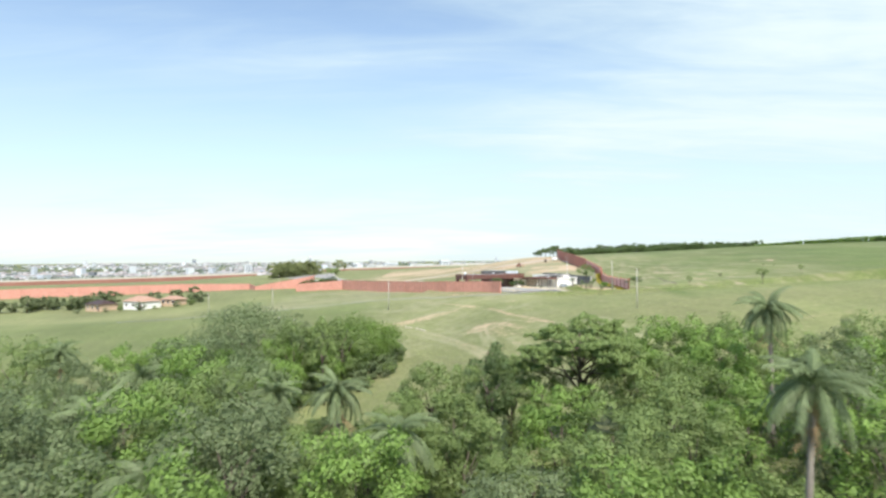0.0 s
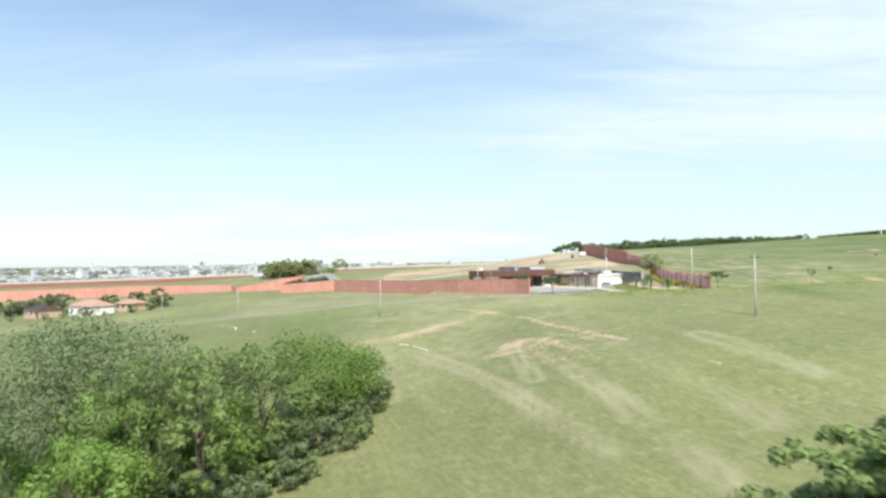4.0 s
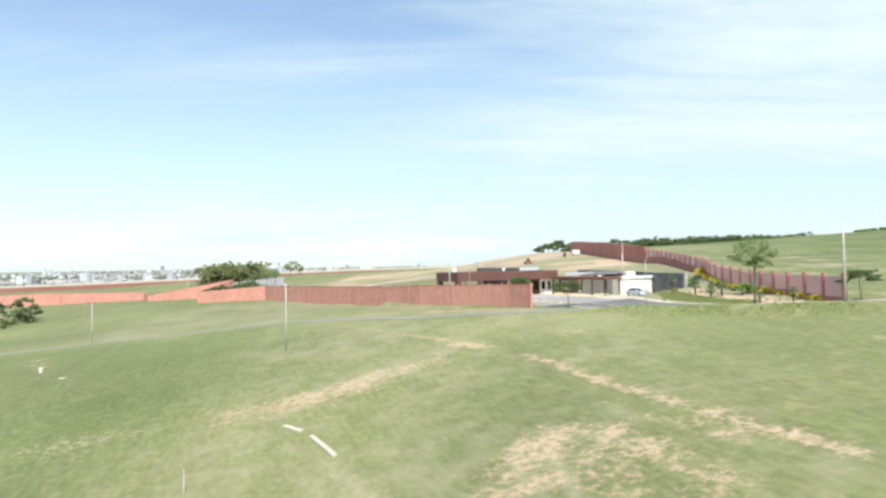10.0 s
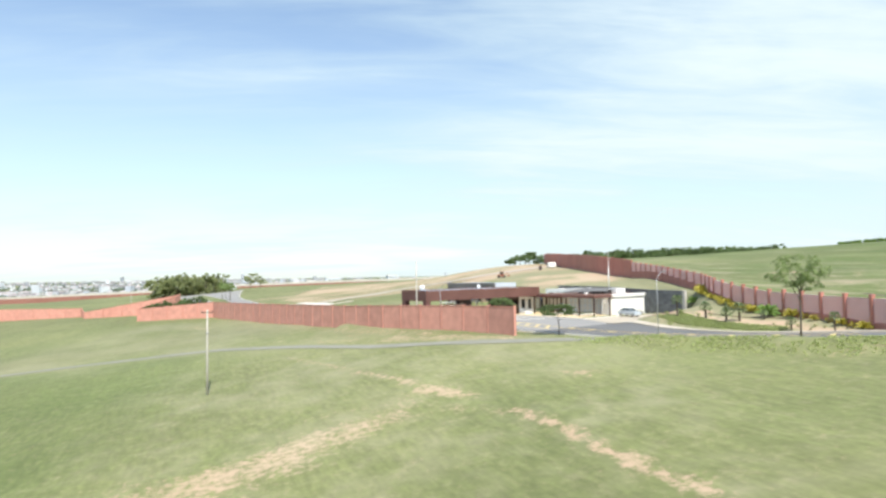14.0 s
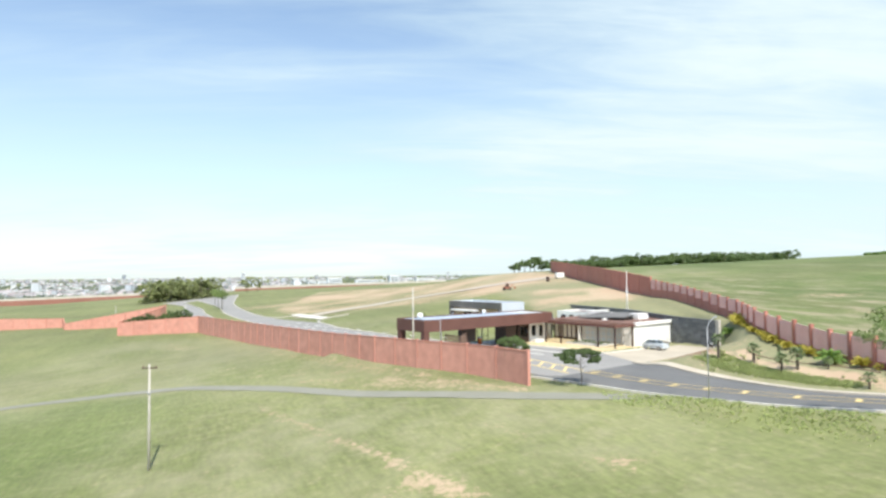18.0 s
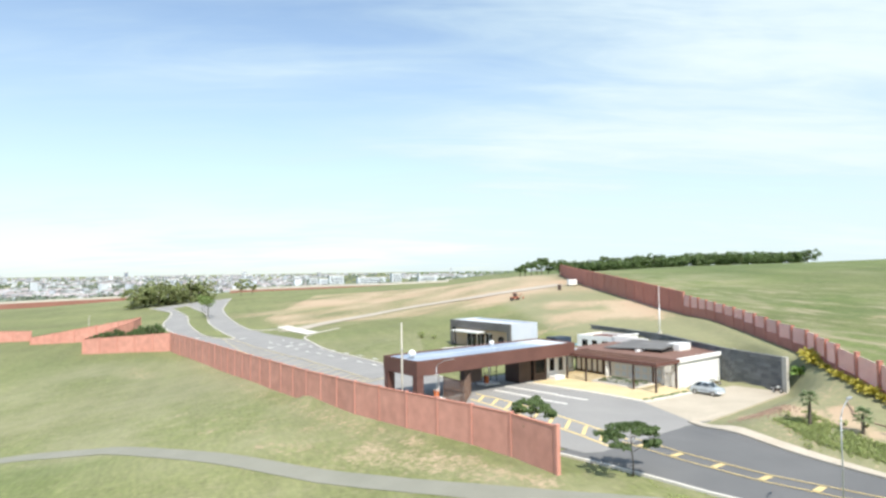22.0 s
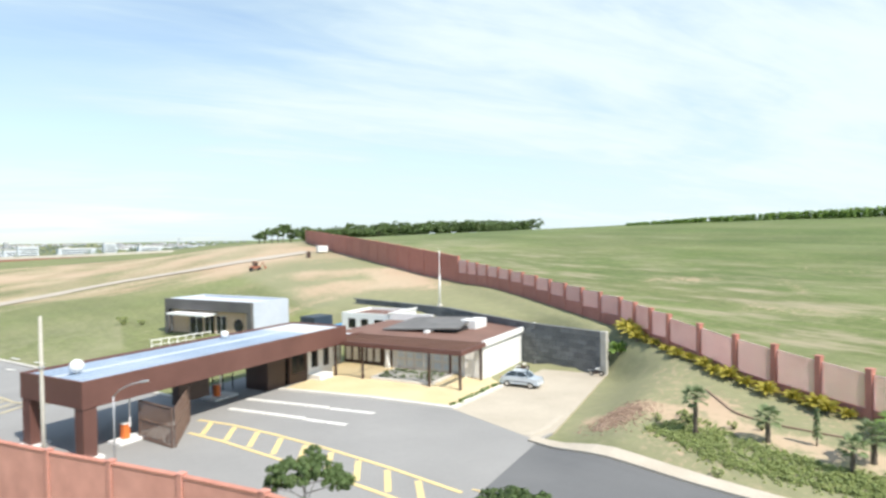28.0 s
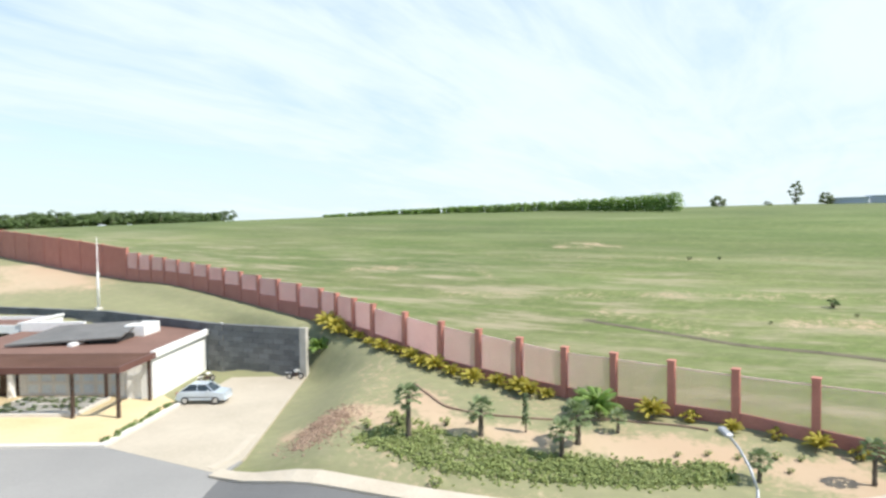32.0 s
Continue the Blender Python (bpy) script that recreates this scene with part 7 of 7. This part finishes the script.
for x, y, s in ((55.9, -11.0, 0.7), (49.3, -7.3, 0.3), (75.2, 4.3, 0.6), (76.5, 1.2, 0.5), (53.2, -12.6, 0.35)):
    plant(HB, x, y, 40 * x, s)


# ---- car ----
def make_car(m):
    c = thing("car", "pale silver-blue small hatchback parked on the beige driveway", "car", m)
    prof = [(-1.86, 0.34), (-1.88, 0.62), (-1.80, 0.86), (-1.02, 0.96), (0.5, 0.98), (1.5, 0.94), (1.78, 0.80), (1.84, 0.5), (1.80, 0.30)]
    body = Mesh()
    rows = []
    for y, lift in ((-0.80, -0.03), (-0.72, 0.015), (0.72, 0.015), (0.80, -0.03)):
        rows.append([(x * (0.985 if abs(y) > 0.75 else 1.0), y, z + (lift if z > 0.5 else 0)) for x, z in prof])
    k = len(prof)
    vs = [p for r in rows for p in r]
    fs = []
    for i in range(3):
        for j in range(k):
            fs.append((i * k + j, i * k + (j + 1) % k, (i + 1) * k + (j + 1) % k, (i + 1) * k + j))
    fs.append(tuple(range(k - 1, -1, -1)))
    fs.append(tuple(3 * k + j for j in range(k)))
    body.add(vs, fs)
    part("body", body, CAR_PAINT, c)
    roof = Mesh()
    roof.add([(-0.40, -0.56, 1.44), (0.85, -0.56, 1.45), (0.85, 0.56, 1.45), (-0.40, 0.56, 1.44), (-0.34, -0.5, 1.485), (0.8, -0.5, 1.49), (0.8, 0.5, 1.49), (-0.34, 0.5, 1.485)], [(3, 2, 1, 0), (4, 5, 6, 7), (0, 1, 5, 4), (1, 2, 6, 5), (2, 3, 7, 6), (3, 0, 4, 7)])
    part("roof", roof, CAR_PAINT, c)
    lo = [(-1.05, -0.70, 0.975), (1.55, -0.70, 0.96), (1.55, 0.70, 0.96), (-1.05, 0.70, 0.975)]
    hi = [(-0.39, -0.55, 1.438), (0.84, -0.55, 1.448), (0.84, 0.55, 1.448), (-0.39, 0.55, 1.438)]
    g = Mesh()
    g.add(lo + hi, [(0, 1, 5, 4), (1, 2, 6, 5), (2, 3, 7, 6), (3, 0, 4, 7)])
    part("window_band", g, GLASS_DARK, c)
    for s in (-1, 1):
        for xa, xb in ((-0.42, -1.03), (0.86, 1.52), (0.22, 0.26)):
            part("pillar", Mesh().tube([(xa, s * 0.565, 1.44), (xb, s * 0.705, 0.97)], 0.035, 6), CAR_PAINT, c)
        part("mirror", Mesh().box(-0.72, s * 0.86 - 0.07, 0.98, -0.58, s * 0.86 + 0.07, 1.1, 0.02), CAR_PAINT, c)
        part("headlight", Mesh().box(-1.87, s * 0.6 - 0.14, 0.63, -1.72, s * 0.6 + 0.14, 0.8, 0.03), GLASS, c)
        part("tail_light", Mesh().box(1.74, s * 0.64 - 0.1, 0.62, 1.85, s * 0.64 + 0.1, 0.9, 0.02), RED_PAINT, c)
        part("side_strip", Mesh().box(-1.0, s * 0.807 - 0.008, 0.52, 1.0, s * 0.807 + 0.008, 0.58), BLACK, c)
        for x in (-1.16, 1.14):
            w = part("wheel", Mesh().tube([(x, s * 0.66, 0.29), (x, s * 0.83, 0.29)], 0.29, 18), BLACK, c, smooth=False)
            part("rim", Mesh().tube([(x, s * 0.80, 0.29), (x, s * 0.84, 0.29)], 0.18, 12), CHROME, w)
    part("bumper", Mesh().box(-1.93, -0.78, 0.28, -1.80, 0.78, 0.52, 0.04), CAR_PAINT, c)
    part("bumper", Mesh().box(1.78, -0.78, 0.28, 1.90, 0.78, 0.52, 0.04), CAR_PAINT, c)
    part("number_plate", Mesh().box(-1.945, -0.2, 0.36, -1.932, 0.2, 0.47), WHITE, c)
    return c


make_car(GATE @ pose(26.5, -15.1, 0.13, 0, 0, 90) @ Matrix.Scale(0.86, 4))


def make_bike(m, label):
    b = thing("motorcycle", label, "motorcycle", m, "motorcycles")
    for x in (-0.62, 0.62):
        w = part("wheel", Mesh().tube([(x, -0.05, 0.29), (x, 0.05, 0.29)], 0.29, 16), BLACK, b)
        part("rim", Mesh().tube([(x, -0.055, 0.29), (x, 0.055, 0.29)], 0.17, 12), CHROME, w)
    part("engine", Mesh().box(-0.25, -0.13, 0.25, 0.22, 0.13, 0.58, 0.05), DARK_BROWN, b)
    part("tank", Mesh().box(-0.38, -0.13, 0.66, 0.05, 0.13, 0.88, 0.06), WHITE, b)
    part("seat", Mesh().box(0.06, -0.12, 0.7, 0.72, 0.12, 0.82, 0.04), BLACK, b)
    part("fork", Mesh().tube([(-0.62, 0, 0.29), (-0.42, 0, 0.95)], 0.05, 7), CHROME, b)
    part("handlebar", Mesh().tube([(-0.36, -0.34, 1.02), (-0.44, 0, 0.98), (-0.36, 0.34, 1.02)], 0.025, 6), BLACK, b)
    part("mudguard", Mesh().box(0.35, -0.07, 0.58, 0.98, 0.07, 0.66, 0.02), WHITE, b)
    part("stand", Mesh().tube([(0.05, 0.05, 0.3), (0.1, 0.22, 0.0)], 0.02, 6), GALV, b)


make_bike(GATE @ pose(32.4, -19.6, 0.13, 0, 6, 70) @ Matrix.Scale(0.82, 4), "white and black motorcycle at the edge of the driveway")
make_bike(GATE @ pose(31.6, -13.2, 0.13, 0, 0, 150) @ Matrix.Scale(0.82, 4), "dark motorcycle parked by the lodge wall")

# ---- small things on the inner hillside ----
ex = thing("backhoe", "rusty red backhoe standing on the bare hillside", "digger", Matrix.Translation((19.4, 113.0, ground(19.4, 113.0))) @ Matrix.Scale(0.75, 4))
part("chassis", Mesh().box(-1.4, -0.7, 0.5, 1.4, 0.7, 1.2, 0.06), RED_PAINT, ex)
part("cab", Mesh().box(-0.5, -0.6, 1.2, 0.7, 0.6, 2.3, 0.08), DARK_BROWN, ex)
part("cab_roof", Mesh().box(-0.6, -0.7, 2.303, 0.8, 0.7, 2.42, 0.03), RED_PAINT, ex)
for x in (-1.0, 1.0):
    for s in (-1, 1):
        part("wheel", Mesh().tube([(x, s * 0.7, 0.45), (x, s * 1.0, 0.45)], 0.48, 14), BLACK, ex)
part("boom", Mesh().tube([(1.3, 0, 1.0), (2.1, 0, 2.2), (2.8, 0, 1.1)], [0.14, 0.12, 0.1], 7), RED_PAINT, ex)
part("bucket", Mesh().box(2.55, -0.35, 0.5, 3.1, 0.35, 1.1, 0.08), RED_PAINT, ex)
tk = thing("water_tank", "white box water tank on the hilltop by the wall", "tank", Matrix.Translation((39.0, 130.0, ground(39.0, 130.0))))
part("body", Mesh().box(-1.2, -0.9, 0.15, 1.2, 0.9, 1.7, 0.1), WHITE, tk)
part("skid", Mesh().box(-1.3, -0.7, 0, 1.3, 0.7, 0.15, 0.02), DARK_BROWN, tk)
pd = thing("post_box", "dark small post box on the bare hillside", "box", Matrix.Translation((33.0, 121.0, ground(33.0, 121.0))))
part("body", Mesh().box(-0.4, -0.4, 0, 0.4, 0.4, 1.4, 0.04), DARK_BROWN, pd)

# ---- inner road: hatched island, median, kerbs, marks ----
ih = tagged(new("yellow_hatching"), "long yellow hatched island on the inner road", "road marking", kind="structure")
ILINE = [Vector(p) for p in ((-12.6, 35.8), (-17.4, 45.0), (-26.0, 61.5), (-39.0, 87.0), (-52.5, 117.0))]


def along(line, f):
    k = min(int(f * (len(line) - 1)), len(line) - 2)
    t = f * (len(line) - 1) - k
    return line[k].lerp(line[k + 1], t), (line[k + 1] - line[k]).normalized()


def flat_bar(name, a, b, half, material, parent, lift=0.13, steps=1):
    mm = Mesh()
    d = (b - a).normalized()
    nrm = Vector((-d.y, d.x)) * half
    for i in range(steps):
        p, q = a.lerp(b, i / steps), a.lerp(b, (i + 1) / steps)
        c = [p + nrm, p - nrm, q - nrm, q + nrm]
        vs = [(*x, ground(*x) + lift) for x in c]
        mm.add(vs + [(x, y, z - 0.01) for x, y, z in vs], [(0, 1, 2, 3), (1, 0, 4, 5), (3, 2, 6, 7), (0, 3, 7, 4), (2, 1, 5, 6)])
    return part(name, mm, material, parent)


def hatch_w(f):
    return float(np.interp(f, (0, 0.25, 0.5, 0.75, 1), (1.6, 2.0, 2.3, 2.0, 0.6)))


for k in range(25):
    f = (k + 0.5) / 25
    p, d = along(ILINE, f)
    nrm = Vector((d.y, -d.x))
    w = hatch_w(f)
    flat_bar("bar", p - nrm * w * 0.9 - d * 0.7, p + nrm * w * 0.9 + d * 0.7, 0.16, FADED_PAINT, ih, 0.145)
for side in (-1, 1):
    for k in range(16):
        p, d = along(ILINE, k / 16)
        q, e = along(ILINE, (k + 1) / 16)
        nrm, nrm2 = Vector((d.y, -d.x)), Vector((e.y, -e.x))
        flat_bar("edge_line", p + nrm * side * hatch_w(k / 16), q + nrm2 * side * hatch_w((k + 1) / 16), 0.12, FADED_PAINT, ih, 0.151, 2)
lm = tagged(new("white_lane_marks"), "white dashed lane marks on the inner road", "road marking", kind="structure")
LANE = [Vector(p) for p in ((-4.0, 40.0), (-14.5, 58.0), (-26.0, 78.0), (-38.0, 102.0))]
for row in (-1.4, 1.4):
    for k in range(13):
        p, d = along(LANE, (k + 0.3) / 13)
        nrm = Vector((d.y, -d.x))
        a = p + nrm * row
        flat_bar("dash", a, a + d * 1.9, 0.14, WHITE_PAINT, lm, 0.145)
for x, y in ((-36.3, 89.0), (-32.4, 87.8), (-29.9, 88.5), (-47.6, 111.5), (-44.4, 88.4), (-60.5, 120.5)):
    flat_bar("block", Vector((x, y)), Vector((x + 1.3, y - 0.5)), 0.42, WHITE_PAINT, lm, 0.15)
cm = tagged(new("yellow_centre_line"), "yellow studded centre line on the approach road", "road marking", kind="structure")
CTR = [Vector(p) for p in ((7.4, 6.8), (9.8, 1.9), (12.7, -3.1), (15.9, -7.6), (20.4, -12.9), (25.8, -18.7))]
for side in (-0.75, 0.75):
    for k in range(30):
        (p, d), (q, e) = along(CTR, k / 30), along(CTR, (k + 1) / 30)
        flat_bar("edge_line", p + Vector((d.y, -d.x)) * side, q + Vector((e.y, -e.x)) * side, 0.06, YELLOW_PAINT, cm, 0.15)
for k in range(9):
    p, d = along(CTR, (k + 0.5) / 9)
    nrm = Vector((d.y, -d.x))
    flat_bar("bar", p - nrm * 0.55, p + nrm * 0.55, 0.22, YELLOW_PAINT, cm, 0.14)
strip("kerb", IN_RIGHT[1:7] + ((-30.6, 101.5), (-28.6, 108.0), (-24.0, 112.5)), 0.22, KERB_GREY, 0.06, 1.5, "pale kerb round the lawn beside the inner road", "kerb", thick=0.16)
strip("kerb", ((-36.0, 126.5), (-44.0, 126.0)) + IN_RIGHT[8:], 0.22, KERB_GREY, 0.06, 2.5, "pale kerb on the uphill side of the inner road", "kerb", thick=0.16)
strip("kerb", IN_LEFT[5:], 0.22, KERB_GREY, 0.06, 2.5, "pale kerb on the downhill side of the inner road", "kerb", thick=0.16)
ribbon("median", MED_L, MED_R, grass, 0.26, "narrow grass median between the inner lanes", "median", 2.0, 3)
strip("kerb", MED_L[::-1] + MED_R, 0.2, KERB_GREY, 0.08, 2.0, "pale kerb round the grass median", "kerb", thick=0.22)

# ---- farmhouses below the field ----
def house(x, y, deg, w, d, h, rise, roofm, wallm, label):
    z = ground(x, y)
    b = thing("house", label, "house", Matrix.Translation((x, y, z)) @ rotz(deg), "farmhouses")
    part("wall", Mesh().box(-w / 2, -d / 2, -0.5, w / 2, d / 2, h), wallm, b)
    r = Mesh()
    o = 0.5
    r.add([(-w / 2 - o, -d / 2 - o, h), (w / 2 + o, -d / 2 - o, h), (w / 2 + o, d / 2 + o, h), (-w / 2 - o, d / 2 + o, h), (-w / 2 + d * 0.35, 0, h + rise), (w / 2 - d * 0.35, 0, h + rise)], [(0, 1, 5, 4), (2, 3, 4, 5), (1, 2, 5), (3, 0, 4), (3, 2, 1, 0)])
    part("roof", r, roofm, b)
    for k in range(3):
        px = -w / 2 + w * (k + 0.5) / 3
        wn_ = part("window", Mesh().box(px - 0.6, -d / 2 - 0.06, 0.9, px + 0.6, -d / 2 - 0.003, 2.1, 0.01), WHITE, b)
        part("pane", Mesh().box(px - 0.5, -d / 2 - 0.075, 1.0, px + 0.5, -d / 2 - 0.062, 2.0), GLASS_DARK, wn_)
    part("door", Mesh().box(w * 0.36, -d / 2 - 0.05, 0, w * 0.36 + 0.9, -d / 2 - 0.003, 2.1), BROWN, b)
    return b


house(-131, 67, -28, 11, 8, 2.9, 1.9, TILE_RED, WHITE, "white farmhouse with a pale clay-tile hipped roof")
house(-121, 72, -20, 7, 6, 2.5, 1.3, TILE_RED, BEIGE_WALL, "small tan outbuilding with a clay-tile roof")
house(-146, 66, -30, 9, 7, 2.6, 1.4, DARK_BROWN, BEIGE_WALL, "low tan shed with a dark roof")

# ---- hedge and buildings on the hill crest ----
rh = np.random.default_rng(31)
HED = ((133, 122, 0.5), (138, 112, 1.0), (155, 88, 2.0), (168, 62, 2.8), (160, 40, 3.6), (152, 24, 4.6))
blobs = []
for (ax, ay, ah), (bx, by, bh) in zip(HED, HED[1:]):
    n_ = int(math.hypot(bx - ax, by - ay) / 0.26)
    for k in range(n_):
        f = k / n_
        x, y, h = ax + (bx - ax) * f + rh.normal() * 0.6, ay + (by - ay) * f + rh.normal() * 0.6, ah + (bh - ah) * f
        h *= rh.uniform(0.75, 1.15)
        g = ground(x, y)
        for z in (h * 0.15, h * 0.45, h * 0.75):
            blobs.append((x, y, g + z, max(0.45, h * 0.3)))
tagged(part("hedge", leaf_cloud(rh, blobs, 24, 0.3), LEAF_BRIGHT), "tall uneven green hedge along the crest of the hill", "hedge", kind="stuff")
tall = make_tree("tree", "tall narrow dark tree on the hill crest", 97, 8.5, 2.0, 2.2, TREE_FAR, 36, 36, 0.3, 0.4, "crest trees")
plant(tall, 205, 4.0, 0, 1.0, -1.8)
crest_bush = make_tree("tree", "low rounded dark tree on the hill crest", 98, 5.0, 2.6, 0.4, TREE_FAR, 36, 36, 0.32, 0.4, "crest trees")
plant(crest_bush, 204, -3.5, 0, 1.0, -1.8)
plant(crest_bush, 200, 24, 90, 1.0, -1.8)
plant(crest_bush, 203, 11, 40, 0.55, -1.6)
for k, (x, y, w, h) in enumerate(((206, -9.5, 9, 2.6), (207, -17, 7, 3.0), (208, -27, 8, 2.4))):
    sh = thing("shed", "low pale farm shed on the hill crest", "shed", Matrix.Translation((x, y, ground(x, y) - 1.2)) @ rotz(80), "crest sheds")
    part("wall", Mesh().box(-w / 2, -2.5, -0.5, w / 2, 2.5, h), PALE_BLUE if k < 2 else WHITE, sh)
    part("roof", Mesh().box(-w / 2 - 0.3, -2.8, h + 0.003, w / 2 + 0.3, 2.8, h + 0.25, 0.03), ROOF_METAL, sh)

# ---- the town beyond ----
# the walls' blue-grey carries the haze of distance in their colour
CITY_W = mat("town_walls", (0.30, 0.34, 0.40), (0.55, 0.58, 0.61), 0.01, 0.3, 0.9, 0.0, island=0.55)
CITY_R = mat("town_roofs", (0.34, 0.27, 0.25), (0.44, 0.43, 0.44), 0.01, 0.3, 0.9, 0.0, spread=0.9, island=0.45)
cw, cr = Mesh(), Mesh()
rc = np.random.default_rng(41)
count = 0
while count < 3400:
    az = radians(rc.uniform(-62, 14))
    d = 780 + 2700 * rc.uniform(0, 1) ** 1.3
    x, y = math.sin(az) * d, math.cos(az) * d
    if noise.noise((x * 0.0028, y * 0.0028, 3.1)) < -0.12 + (0.25 if math.degrees(az) > -6 else 0):
        continue
    count += 1
    z = ground(x, y)
    w, dp, h = rc.uniform(6, 15), rc.uniform(6, 12), rc.uniform(3.5, 8)
    if rc.uniform() < 0.02:
        h = rc.uniform(12, 26)
    if rc.uniform() < 0.05:
        w, dp = rc.uniform(25, 60), rc.uniform(15, 30)
    m = Matrix.Translation((x, y, z)) @ rotz(rc.uniform(0, 90))
    cw.box(-w / 2, -dp / 2, -1, w / 2, dp / 2, h, 0, m)
    cr.add([tuple(m @ Vector(p)) for p in ((-w / 2 - 0.3, -dp / 2 - 0.3, h + 0.02), (w / 2 + 0.3, -dp / 2 - 0.3, h + 0.02), (w / 2 + 0.3, dp / 2 + 0.3, h + 0.02), (-w / 2 - 0.3, dp / 2 + 0.3, h + 0.02), (-w / 2 + dp * 0.3, 0, h + 1.6), (w / 2 - dp * 0.3, 0, h + 1.6))], [(0, 1, 5, 4), (2, 3, 4, 5), (1, 2, 5), (3, 0, 4)])
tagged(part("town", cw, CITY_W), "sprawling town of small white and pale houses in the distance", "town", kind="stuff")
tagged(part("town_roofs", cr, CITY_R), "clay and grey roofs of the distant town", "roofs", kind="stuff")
blobs = []
while len(blobs) < 4600:
    az = radians(rc.uniform(-64, 40))
    d = 420 + 2600 * rc.uniform(0, 1) ** 1.2
    x, y = math.sin(az) * d, math.cos(az) * d
    if noise.noise((x * 0.0028, y * 0.0028, 3.1)) > 0.05 and rc.uniform() > 0.35 and d > 700:
        continue
    if d < 720:
        continue
    blobs.append((x, y, ground(x, y) + 3.0, rc.uniform(4, 8.5)))
tagged(part("town_trees", leaf_cloud(rc, blobs, 14, 2.6), LEAF_HAZY), "haze-tinted green tree patches between the distant houses", "trees", kind="stuff")


# white towers greyed towards blue: haze painted into the render colour
TOWER_PALE = mat("haze_tinted_render", (0.50, 0.55, 0.60), (0.60, 0.64, 0.68), 0.01, 0.3, 0.9, 0.0)


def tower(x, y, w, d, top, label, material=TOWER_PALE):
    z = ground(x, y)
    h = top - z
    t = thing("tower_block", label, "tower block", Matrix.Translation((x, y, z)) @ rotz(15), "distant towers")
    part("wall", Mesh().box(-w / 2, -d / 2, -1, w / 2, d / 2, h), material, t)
    part("roof", Mesh().box(-w / 2 - 0.3, -d / 2 - 0.3, h + 0.01, w / 2 + 0.3, d / 2 + 0.3, h + 0.8), CONCRETE, t)
    nf = max(2, int(h / 3.5))
    for k in range(nf):
        part("window", Mesh().box(-w * 0.4, -d / 2 - 0.06, 1.5 + k * 3.5, w * 0.4, -d / 2 - 0.01, 2.7 + k * 3.5), GLASS_DARK, t)


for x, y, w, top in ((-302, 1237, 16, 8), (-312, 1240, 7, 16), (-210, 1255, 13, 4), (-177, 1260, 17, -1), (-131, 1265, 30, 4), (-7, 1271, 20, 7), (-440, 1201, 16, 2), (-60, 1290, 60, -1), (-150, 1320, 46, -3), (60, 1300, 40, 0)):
    tower(x, y, w, 14, top, "white block of flats in haze-tinted colour in the distant town")
